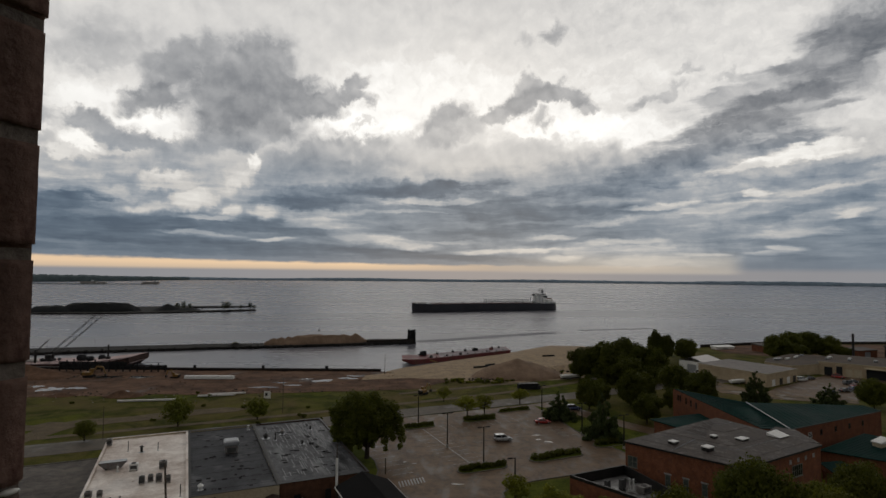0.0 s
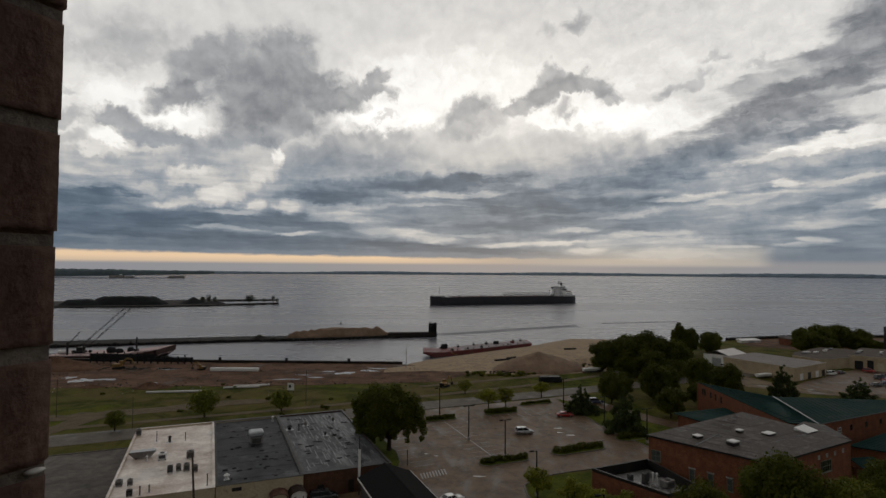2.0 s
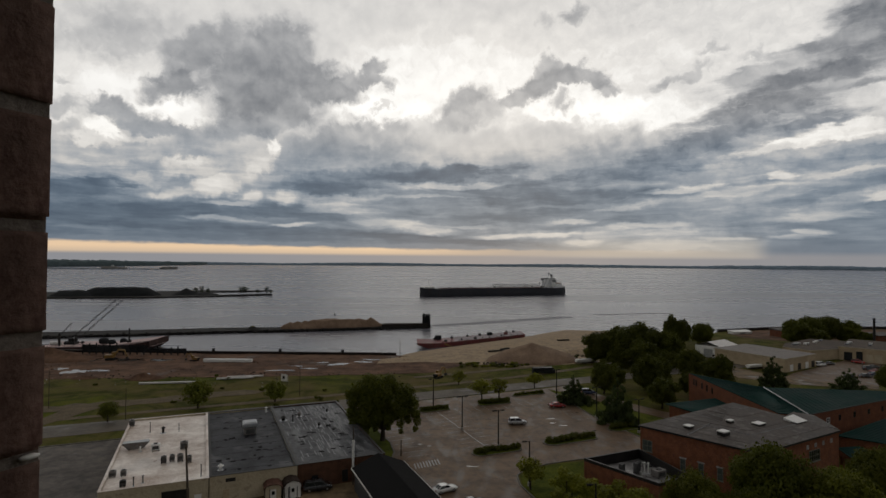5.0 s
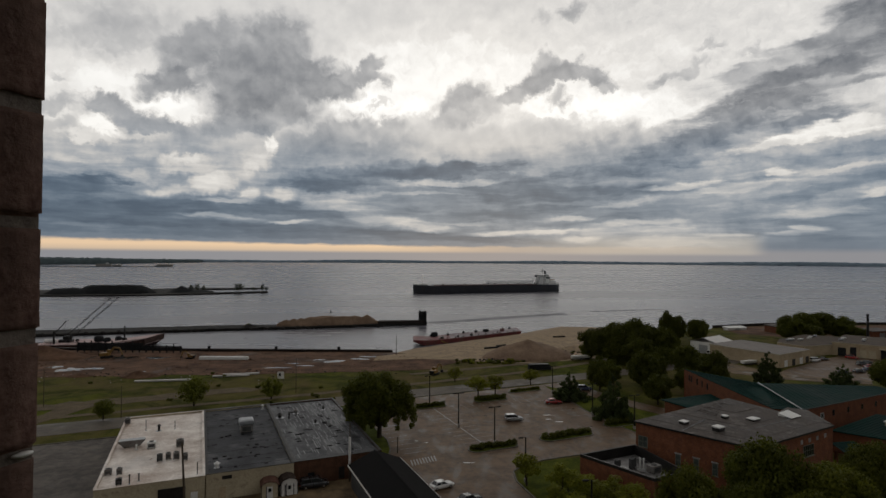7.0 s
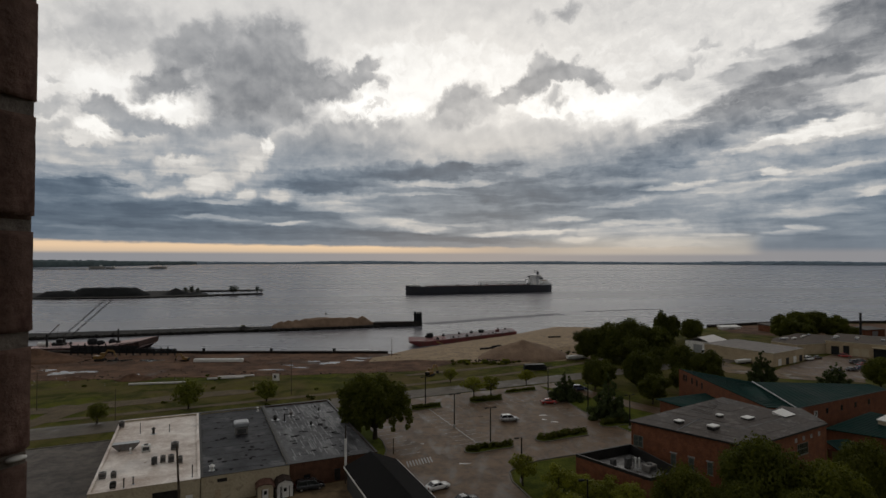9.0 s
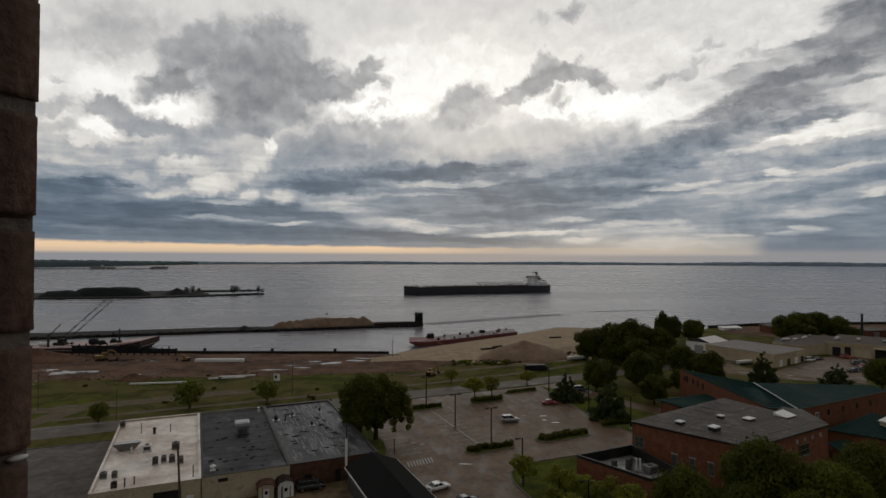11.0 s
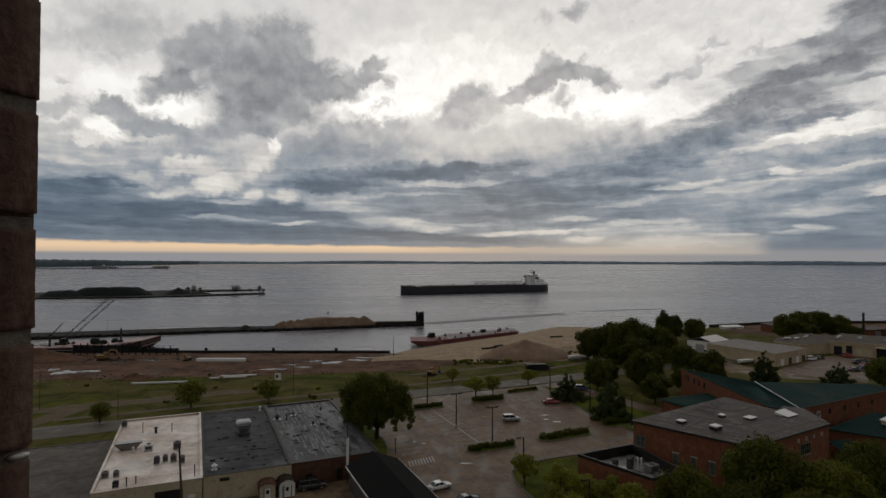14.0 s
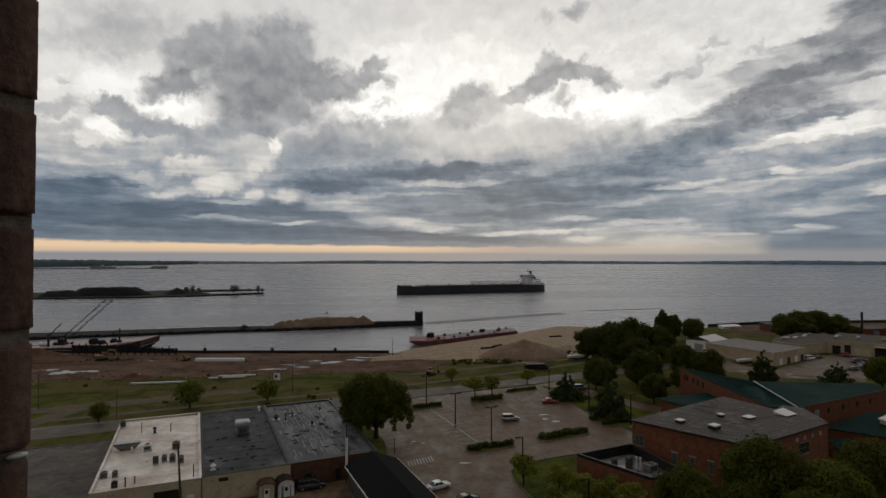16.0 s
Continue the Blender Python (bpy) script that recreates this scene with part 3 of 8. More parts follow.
M["deck"] = surface("rusty_deck", (0.38, 0.25, 0.235), (0.60, 0.46, 0.44), 2.0, 0.8, 0.2, wear=(0.40, 0.36, 0.36))
M["glass"] = surface("dark_glass", (0.012, 0.014, 0.016), (0.02, 0.022, 0.025), 2.0, 0.06, 0.0)
# paler than dark_glass: part of the reflected sky is in the base colour
M["sky_pane"] = surface("sky_tinted_glass", (0.05, 0.06, 0.055), (0.10, 0.115, 0.105), 1.5, 0.08, 0.0)
M["rust_hull"] = surface("rusty_barge_hull", (0.022, 0.014, 0.012), (0.060, 0.032, 0.026), 2.0, 0.8, 0.3, wear=(0.09, 0.05, 0.04))
M["yellow"] = surface("yellow_paint", (0.16, 0.085, 0.015), (0.26, 0.142, 0.026), 0.6, 0.5, 0.1, wear=(0.14, 0.09, 0.04))
M["rubber"] = surface("rubber", (0.012, 0.012, 0.012), (0.028, 0.027, 0.026), 0.1, 0.85, 0.2)
M["line_paint"] = surface("worn_white_line", (0.22, 0.21, 0.20), (0.42, 0.41, 0.39), 0.6, 0.6, 0.1, wear=(0.10, 0.095, 0.09), wear_amount=0.6)
# pale colour for strips and seams that imitate the shine of wet roofs
M["roof_sheen"] = surface("painted_roof_sheen", (0.10, 0.10, 0.108), (0.22, 0.22, 0.232), 0.5, 0.45, 0.2, wear=(0.04, 0.04, 0.044), wear_amount=0.7)
M["depot_roof"] = surface("depot_roof", (0.105, 0.090, 0.080), (0.185, 0.160, 0.142), 3.0, 0.65, 0.2, wear=(0.11, 0.095, 0.085), spec=0.3)
# darker copy of the red brick, with the front wall's shade in its colour
M["shaded_brick"] = surface("shaded_brick", (0.060, 0.030, 0.019), (0.125, 0.062, 0.038), 0.5, 0.85, 0.4)
M["grey_side"] = surface("grey_siding", (0.05, 0.05, 0.05), (0.09, 0.088, 0.085), 0.5, 0.8, 0.2)
M["unit_grey"] = surface("weathered_unit_grey", (0.12, 0.11, 0.10), (0.21, 0.20, 0.19), 0.4, 0.6, 0.1, wear=(0.13, 0.085, 0.06), wear_amount=0.3)
M["pale_roof"] = surface("pale_metal_roof", (0.50, 0.47, 0.45), (0.64, 0.61, 0.58), 2.0, 0.5, 0.1)


# ---- mesh helpers ----
def mesh_of(name, bm, mat, smooth=False):
    me = bpy.data.meshes.new(name)
    bm.to_mesh(me)
    bm.free()
    for mt in (mat if isinstance(mat, (list, tuple)) else [mat]):
        me.materials.append(mt)
    if smooth:
        for p in me.polygons:
            p.use_smooth = True
    return me


def part(name, bm, mat, parent, label="", smooth=False):
    ob = new(name, mesh_of(name, bm, mat, smooth))
    ob.parent = parent
    if label:
        ob["label"] = label
    return ob


def thing(name, m, label, category, group="", kind=""):
    ob = new(name)
    ob.matrix_basis = m
    ob.empty_display_size = 0.3
    return tagged(ob, label, category, group, kind)


def solo(name, bm, mat, m, label, category, group="", kind="", smooth=False):
    ob = new(name, mesh_of(name, bm, mat, smooth))
    ob.matrix_basis = m
    return tagged(ob, label, category, group, kind)


def box(bm, x0, x1, y0, y1, z0, z1, bevel=0.0, m=None):
    c = Matrix.Translation(((x0 + x1) / 2, (y0 + y1) / 2, (z0 + z1) / 2)) @ Matrix.Diagonal((x1 - x0, y1 - y0, z1 - z0, 1))
    r = bmesh.ops.create_cube(bm, size=1, matrix=(m @ c) if m else c)
    if bevel:
        es = {e for v in r["verts"] for e in v.link_edges}
        bmesh.ops.bevel(bm, geom=list(es), offset=bevel, segments=1, affect="EDGES")
    return bm


def boxed(*a, **k):
    return box(bmesh.new(), *a, **k)


def rod(bm, p, q, r0, r1=None, n=8):
    p, q = Vector(p), Vector(q)
    d = q - p
    m = Matrix.Translation((p + q) / 2) @ d.to_track_quat("Z", "Y").to_matrix().to_4x4()
    bmesh.ops.create_cone(bm, cap_ends=True, segments=n, radius1=r0, radius2=r0 if r1 is None else r1, depth=d.length, matrix=m)
    return bm


def prism(bm, pts, z0, z1):
    """Upright block over a footprint, its top as high as z1 (one number, or one for each corner)."""
    k = len(pts)
    tops = z1 if isinstance(z1, (list, tuple)) else [z1] * k
    a = [bm.verts.new((x, y, z0)) for x, y in pts]
    b = [bm.verts.new((x, y, z)) for (x, y), z in zip(pts, tops)]
    for i in range(k):
        j = (i + 1) % k
        bm.faces.new((a[i], a[j], b[j], b[i]))
    bm.faces.new(b)
    bm.faces.new(a[::-1])
    bmesh.ops.recalc_face_normals(bm, faces=bm.faces[:])
    return bm


def sheet(name, pts, z, mat, label, wobble=0.0, step=6.0, thick=0.3, kind="structure", category="ground", seed=1):
    """A flat patch of ground with slightly uneven edges and a short skirt."""
    rnd = random.Random(seed)
    out = []
    for (x0, y0), (x1, y1) in zip(pts, pts[1:] + pts[:1]):
        d = math.hypot(x1 - x0, y1 - y0)
        k = max(1, int(d / step)) if wobble else 1
        for i in range(k):
            f = i / k
            w = wobble if i else 0
            out.append((x0 + (x1 - x0) * f + rnd.uniform(-w, w), y0 + (y1 - y0) * f + rnd.uniform(-w, w)))
    bm = prism(bmesh.new(), out, z - thick, z)
    return solo(name, bm, mat, Matrix(), label, category, kind=kind)


TOWN = 23.82
CA, SA = math.cos(radians(TOWN)), math.sin(radians(TOWN))


def town(b, a, z=0.0, turn=0.0):
    """A pose on the town's street grid: b along the street, a towards the bay."""
    return pose(b * CA - a * SA, b * SA + a * CA, z, 0, 0, TOWN + turn)


def tp(b, a):
    return (b * CA - a * SA, b * SA + a * CA)


# ---- setting: sky, water, land ----
def sky_backdrop():
    bm = bmesh.new()
    n, rings = 96, 30
    rows = []
    for i in range(rings):
        e = radians(-2.5 + 92.5 * (i / (rings - 1)) ** 1.5)
        rows.append([bm.verts.new((4930 * math.cos(e) * math.cos(2 * math.pi * k / n), 4930 * math.cos(e) * math.sin(2 * math.pi * k / n), 4930 * math.sin(e))) for k in range(n)])
    for a, b in zip(rows, rows[1:]):
        for k in range(n):
            bm.faces.new((a[k], b[k], b[(k + 1) % n], a[(k + 1) % n]))
    return solo("sky_backdrop", bm, M["clouds"], pose(0, 0, 42), "grey overcast evening sky with layered drifting clouds", "sky", kind="structure", smooth=True)


sky = sky_backdrop()

bm = bmesh.new()
bmesh.ops.create_circle(bm, cap_ends=True, radius=4920, segments=96)
solo("water", bm, M["water"], pose(0, 0, -2), "calm grey bay water under an overcast sky", "water", kind="structure")

SHORE = [(-4000, 250), (-24, 248), (-6, 249), (16, 269), (38, 290), (56, 304), (66, 318), (77, 333), (88, 335), (101, 329), (113, 322), (160, 341),
         (163, 345.6), (212, 363.6), (330, 371.8), (800, 350), (3500, 200), (3500, -3400), (-4000, -2800)]
sheet("ground", SHORE, 0.0, M["grass"], "rough green grass on the flat waterfront land", thick=4.0)

# sloping beach in front of the land's edge
bm = bmesh.new()
outer = [(-30, 251), (-15, 276), (5, 296), (27, 317), (46, 335), (60, 352), (74, 367), (90, 364), (104, 352), (118, 340)]
inner = [(-30, 238), (-8, 252), (14, 272), (36, 293), (54, 308), (64, 322), (76, 338), (88, 340), (100, 334), (112, 326)]
rows = []
rnd = random.Random(4)
for k in range(5):
    f = k / 3 if k < 4 else 1.7
    z = (-2.25, -1.2, -0.2, 0.12, 0.10)[k]
    row = []
    for i in range(28):
        s = i / 27 * (len(outer) - 1)
        j = min(int(s), len(outer) - 2)
        u = s - j
        ox, oy = (outer[j][c] * (1 - u) + outer[j + 1][c] * u for c in (0, 1))
        ix, iy = (inner[j][c] * (1 - u) + inner[j + 1][c] * u for c in (0, 1))
        w = 0.8 if 0 < k < 3 else 0.4
        row.append(bm.verts.new((ox * (1 - f) + ix * f + rnd.uniform(-w, w), oy * (1 - f) + iy * f + rnd.uniform(-w, w), z)))
    rows.append(row)
for a, b in zip(rows, rows[1:]):
    for i in range(27):
        bm.faces.new((a[i], a[i + 1], b[i + 1], b[i]))
solo("beach", bm, M["sand"], Matrix(), "pale damp sand beach sloping into the bay", "beach", kind="structure", smooth=True)
sheet("sand_flat", [(-28, 240), (-7, 251), (15, 271.5), (37, 292.5), (55, 307), (65, 321), (76.5, 336.5), (88, 338.5), (98, 318), (86, 280), (72, 252), (62, 236), (48, 231), (34, 226), (12, 229)],
      0.07, M["sand"], "flat pale sand behind the beach", 1.2, 7, category="sand", seed=3)
sheet("dirt_yard", [(-330, 249.5), (-24, 249.5), (-8, 240), (6, 228), (-6, 212), (-40, 206), (-78, 200), (-120, 196), (-160, 190), (-330, 180)],
      0.05, M["dirt"], "wet brown dirt of a waterfront yard", 1.6, 8, category="dirt", seed=5)

# streets and lots on the town grid
sheet("road", [tp(-260, 157), tp(-40, 157.3), tp(38, 158.4), tp(104, 160), tp(170, 161), tp(420, 163), tp(420, 171), tp(170, 169.5), tp(104, 168.8), tp(38, 168), tp(-260, 168)],
      0.04, M["road"], "wet grey asphalt street beside the grass", 0.1, 12, category="road")
sheet("footpath", [tp(-260, 172.6), tp(34, 173.0), tp(72, 174.6), tp(104, 176.6), tp(132, 181), tp(170, 189), tp(170, 192.5), tp(132, 184), tp(104, 179.4), tp(72, 177.4), tp(34, 175.6), tp(-260, 175.4)],
      0.045, M["gravel"], "pale gravel path along the grass", 0.25, 6, category="path")
sheet("dirt_track", [tp(70, 189.5), tp(100, 190), tp(128, 192), tp(160, 196), tp(160, 199), tp(128, 195.4), tp(100, 193.4), tp(70, 192)],
      0.05, M["gravel"], "tan dirt track beside the sand pile", 0.5, 5, category="track")
sheet("bare_patch", [tp(-60, 184), tp(-20, 183), tp(10, 185), tp(24, 189), tp(8, 192), tp(-22, 191), tp(-50, 190), tp(-70, 192)],
      0.05, M["gravel"], "bare tan soil worn into the grass", 1.2, 4, category="soil", seed=9)
sheet("service_track", [tp(-44, 168), tp(-38, 168), tp(-26, 184), tp(-34, 186)], 0.055, M["gravel"], "short tan track off the street", 0.5, 4, category="track")
sheet("parking_lot", [tp(34, 112), tp(34, 100), tp(36, 100), tp(36, 40), tp(53.5, 40), tp(54, 84), tp(55, 92), tp(57, 96.5), tp(60, 98.5), tp(66, 99.5), tp(97, 98), tp(97, 121), tp(101, 140), tp(105, 158.5), tp(34, 158.5)],
      0.03, M["asphalt"], "large wet asphalt car park, mostly empty", category="parking lot")
sheet("side_lot", [tp(-120, 70), tp(-16, 70), tp(-16, 150), tp(-120, 149)], 0.03, M["old_asphalt"], "empty dark worn asphalt lot", 0.15, 10, category="parking lot")
sheet("rear_yard", [tp(-16, 60), tp(36, 60), tp(36, 103), tp(34, 118), tp(-16, 104.6)], 0.025, M["mud"], "muddy tan yard behind the shops, wet from rain", 0.2, 8, category="yard")
sheet("depot_lot", [(118, 205), (150, 196), (230, 190), (260, 235), (175, 250), (132, 218)], 0.04, M["asphalt"], "wet pale asphalt yard of the depot", 0.3, 8, category="parking lot")
sheet("east_drive", [tp(104, 158.5), tp(108, 150), tp(112, 128), tp(116, 112), tp(122, 113), tp(118, 130), tp(115, 152), tp(116, 159.5)], 0.035, M["asphalt"], "narrow wet asphalt drive behind the trees", category="drive")
sheet("tan_yard", [(96, 226), (106, 208), (115, 200), (129, 195), (144, 191), (148, 197), (133, 202), (125, 207), (119, 215), (112, 236)], 0.055, M["mud"], "bare tan earth beside the depot yard", 1.0, 6, category="dirt", seed=14)
sheet("far_yard", [(167, 344), (214, 361), (328, 368), (420, 330), (330, 290), (215, 280), (165, 320)], 0.04, M["dirt"], "brown waterfront storage ground", 1.5, 9, category="yard", seed=12)
sheet("lawn", [tp(54.6, 60), tp(54.8, 84), tp(55.6, 91.5), tp(57.4, 95.6), tp(60.2, 97.6), tp(66, 98.6), tp(82, 97), tp(100, 60)], 0.1, M["lawn"], "trimmed green lawn at the lot's corner", 0.0, category="lawn")
sheet("verge", [tp(97.2, 98), tp(97.4, 120.8), tp(101.3, 139.8), tp(104, 150), tp(107, 149), tp(111, 128), tp(115, 110), tp(112, 98)], 0.1, M["lawn"], "green verge with trees beside the car park", 0.0, category="lawn")
sheet("tree_strip", [tp(33.5, 112.0), tp(36.4, 113.0), tp(38.6, 118.0), tp(39.8, 124.0), tp(39.8, 157), tp(33.5, 157)], 0.1, M["lawn"], "green strip between the shops and the car park", 0.0, category="lawn")


def kerb(pts, label, h=0.16, w=0.3):
    """A concrete kerb along a line of points, as a real step."""
    bm = bmesh.new()
    for (x0, y0), (x1, y1) in zip(pts, pts[1:]):
        d = Vector((x1 - x0, y1 - y0, 0))
        m = Matrix.Translation((x0, y0, 0)) @ Matrix.Rotation(math.atan2(d.y, d.x), 4, "Z")
        box(bm, 0, d.length + 0.02, -w / 2, w / 2, -0.05, h, 0.02, m)
    return solo("kerb", bm, M["kerb"], Matrix(), label, "kerb", "kerbs", "structure")


kerb([tp(-120, 149.9), tp(-40, 150.1), tp(-17, 150.3)], "pale concrete kerb of the side lot")
kerb([tp(53.8, 60), tp(54.2, 84), tp(55.2, 92), tp(57.1, 96.4), tp(60.1, 98.4), tp(66, 99.4), tp(80, 99)], "curved concrete kerb round the corner lawn")
kerb([tp(97, 98), tp(97.1, 121), tp(101.1, 140), tp(104, 150.5)], "concrete kerb along the tree verge")
kerb([tp(36.6, 112.8), tp(38.8, 117.8), tp(40, 124), tp(40, 157.5)], "concrete kerb along the shop side")
kerb([tp(40, 158.6), tp(104, 160)], "concrete kerb between car park and street", 0.15, 0.5)


def mound(name, cx, cy, rx, ry, h, z, mat, label, category, turn=0, seed=1, rough=0.12, peak=1.0, n=26, flat=0.0, kind=""):
    """A heap of loose stuff: steep sides, uneven top."""
    bm = bmesh.new()
    grid = {}
    for i in range(n + 1):
        for j in range(n + 1):
            u, v = i / n * 2 - 1, j / n * 2 - 1
            r = math.hypot(u, v)
            k = max(abs(u), abs(v)) / r if r else 1
            u2, v2 = u * k, v * k
            r2 = math.hypot(u2, v2)
            base = min(1.0, max(0.0, (1 - r2) / (1 - flat))) ** peak
            nz = noise.fractal((u2 * rx * 0.12 + seed * 7, v2 * ry * 0.12, seed), 1.0, 2.0, 4)
            edge = 1 + 0.10 * noise.noise((u2 * 2 + seed, v2 * 2, seed))
            grid[i, j] = bm.verts.new((u2 * rx * edge, v2 * ry * edge, max(0, base * h * (1 + rough * nz * 2)) if r2 < 0.999 else -0.3))
    for i in range(n):
        for j in range(n):
            bm.faces.new((grid[i, j], grid[i + 1, j], grid[i + 1, j + 1], grid[i, j + 1]))
    return solo(name, bm, mat, pose(cx, cy, z, 0, 0, turn), label, category, kind=kind, smooth=True)


mound("sand_mound", 35.0, 242, 20.5, 14, 7.3, 0.0, M["sand_pile"], "tall conical heap of grey-brown sand", "sand pile", 8, 2, 0.05, 0.82, 34)
mound("sand_mound", 60, 262, 14, 8, 2.0, 0.0, M["sand"], "low spread heap of pale sand", "sand pile", 30, 6, 0.2)
mound("dirt_mound", -166, 232, 20, 9, 5.0, 0.0, M["dirt"], "long brown dirt heap beside the moored barge", "dirt pile", -6, 3, 0.1)
mound("dirt_mound", -107, 196, 7, 4, 2.2, 0.0, M["dirt"], "small dark dirt heap at the yard's edge", "dirt pile", 5, 5, 0.2)
mound("dirt_mound", -128, 196, 5, 3, 1.2, 0.0, M["dirt"], "small dark dirt heap on the grass", "dirt pile", 5, 15, 0.2)


def puddle(x, y, rx, ry, seed):
    bm = bmesh.new()
    vs = []
    for i in range(36):
        a = 2 * math.pi * i / 36
        r = 1 + 0.95 * noise.noise((math.cos(a) * 1.9 + seed, math.sin(a) * 1.9, seed * 3.1)) + 0.6 * noise.noise((math.cos(a) * 5 + seed, math.sin(a) * 5, 3))
        vs.append(bm.verts.new((rx * r * math.cos(a), ry * r * math.sin(a), 0)))
    bm.faces.new(vs)
    return solo("puddle", bm, M["puddle"], pose(x, y, 0.075), "shallow rain puddle mirroring the sky on wet dirt", "puddle", "puddles in the yard")


M["puddle"] = surface("puddle_water", (0.03, 0.026, 0.022), (0.045, 0.04, 0.034), 1.0, 0.12, 0.0)
for i, (x, y, rx, ry) in enumerate(((-139, 207, 7, 1.7), (-148, 211.5, 5, 1.1), (-131, 209, 5, 1.0), (-46, 227, 6, 1.3), (-36, 232, 5, 1.1), (-55, 217, 5, 0.6), (-33, 238, 5, 0.6), (-64, 213, 6, 0.8),
                                    (-148, 231, 5, 1.5), (-133, 231.5, 8, 1.5), (-120, 232, 7, 1.4), (-60, 222, 4, 0.6), (-52, 230, 3, 0.6), (-111, 204, 2, 0.5))):
    puddle(x, y, rx * 0.7, ry * 1.8, i + 1)

# seawall of steel sheet piling
bm = bmesh.new()
for i in range(150):
    x = -330 + i * 2.04
    box(bm, x, x + 1.1, 250.2, 250.9, -4, 0.75)
    box(bm, x + 1.0, x + 2.06, 249.9, 250.5, -4, 0.7)
box(bm, -330, -24, 249.6, 251.2, 0.6, 0.95)
solo("seawall", bm, M["steel_wall"], Matrix(), "dark steel sheet-pile seawall along the yard", "seawall", kind="structure")

# breakwater pier, thin and long, with its sand heap and mooring piles
PIER = [(-340, 262), (-224, 302), (-129, 334), (-97, 341), (-34, 362), (-13, 368.5), (-13, 373), (-36, 372), (-100, 356), (-140, 349), (-236, 320), (-350, 282)]
sheet("pier", PIER, -0.6, M["bank"], "long dark stone breakwater across the basin", 0.5, 4, 3.5, category="pier", seed=21)
bm = bmesh.new()
rnd = random.Random(8)
for (x0, y0), (x1, y1) in zip(PIER[:5], PIER[1:6]):
    d = math.hypot(x1 - x0, y1 - y0)
    for i in range(int(d / 1.6)):
        f = i * 1.6 / d
        s = rnd.uniform(0.5, 1.1)
        m = pose(x0 + (x1 - x0) * f + rnd.uniform(-.6, .6), y0 + (y1 - y0) * f + rnd.uniform(-.8, .5), rnd.uniform(-1.9, -0.7), rnd.uniform(0, 90), rnd.uniform(0, 90), rnd.uniform(0, 90))
        box(bm, -s, s, -s * .8, s * .8, -s * .6, s * .6, 0.2, m)
solo("boulders", bm, M["bank"], Matrix(), "dark rough boulders lining the breakwater", "boulders", kind="stuff")
mound("sand_mound", -72, 357.0, 33, 5.6, 5.0, -0.7, M["sand_pile"], "long flat-topped brown sand heap on the breakwater", "sand pile", 18.5, 29, 0.10, 0.8, 44, 0.45)
for k, (f, h) in enumerate(((-0.02, 4.0), (0.05, 4.5), (0.12, 4.7), (0.27, 4.6), (0.42, 5.0), (0.57, 5.2), (0.72, 5.5), (0.86, 5.9))):
    mound("sand_mound", -98 + 54 * f, 349 + 17 * f, 6.5, 3.6, h, -0.7, M["sand_pile"], "brown heap of sand piled on the breakwater", "sand pile", 18, 30 + k, 0.12, 0.55)
mound("rubble_pile", -120, 342, 6, 2.5, 1.8, -0.7, M["bank"], "low dark rubble heap on the breakwater", "rubble", 18, 41, 0.3)

sheet("pier_head", [(-44, 360.5), (-13.5, 368.8), (-13.5, 372.6), (-44, 368)], 1.0, M["steel_wall"], "dark raised wall at the breakwater's end", 0.0, thick=4, category="pier")

# coal dock in the bay
sheet("coal_dock", [(-800, 520), (-436, 599), (-340, 616), (-272, 653), (-221, 694), (-226, 702), (-282, 668), (-300, 672), (-316, 738), (-258, 764), (-254, 773), (-330, 762), (-480, 700), (-820, 600)],
      -0.5, M["bank"], "low dark coal dock reaching into the bay", 1.5, 10, 3, category="dock", seed=22)
mound("coal_mound", -426, 628, 26, 13, 6.2, -0.6, M["coal"], "long black heap of coal on the dock", "coal heap", 10, 50, 0.08, 0.8, 34, flat=0.5)
mound("coal_mound", -382, 644, 43, 15, 9.2, -0.6, M["coal"], "largest black heap of coal on the dock", "coal heap", 12, 51, 0.05, 0.8, 40, flat=0.62)
mound("coal_mound", -316, 668, 17, 10, 8.0, -0.6, M["coal"], "peaked black heap of coal near the dock's end", "coal heap", 20, 52, 0.06, 1.0)
mound("coal_mound", -296, 672, 16, 8, 3.0, -0.6, M["coal"], "low black heap of coal", "coal heap", 20, 53, 0.1, 0.8)


def ridge(name, pts, z0, tops, back, mat, label, category, step, rough, seed):
    """A distant wooded shore: a jagged wall of tree tops over a low bank."""
    bm = bmesh.new()
    rnd = random.Random(seed)
    cols = []
    for s, ((x0, y0), (x1, y1)) in enumerate(zip(pts, pts[1:])):
        d = math.hypot(x1 - x0, y1 - y0)
        k = max(1, int(d / step))
        for i in range(k + (s == len(pts) - 2)):
            f = i / k
            x, y = x0 + (x1 - x0) * f, y0 + (y1 - y0) * f
            h = tops[s] * (1 - f) + tops[s + 1] * f
            h *= 1 + rough * rnd.uniform(-1, 1) + 0.12 * noise.noise((x * 0.004, y * 0.004, seed))
            r = math.hypot(x, y)
            ux, uy = x / r, y / r
            cols.append([bm.verts.new((x + ux * back * q + rnd.uniform(-.2, .2) * step, y + uy * back * q, z0 + h * hh)) for q, hh in ((0, -0.2), (0.02, 0.30), (0.10, 0.72), (0.3, 0.95), (0.6, 1.0), (1, 0.9))])
    for a, b in zip(cols, cols[1:]):
        for i in range(5):
            bm.faces.new((a[i], b[i], b[i + 1], a[i + 1]))
    return solo(name, bm, mat, Matrix(), label, category, kind="structure", smooth=False)


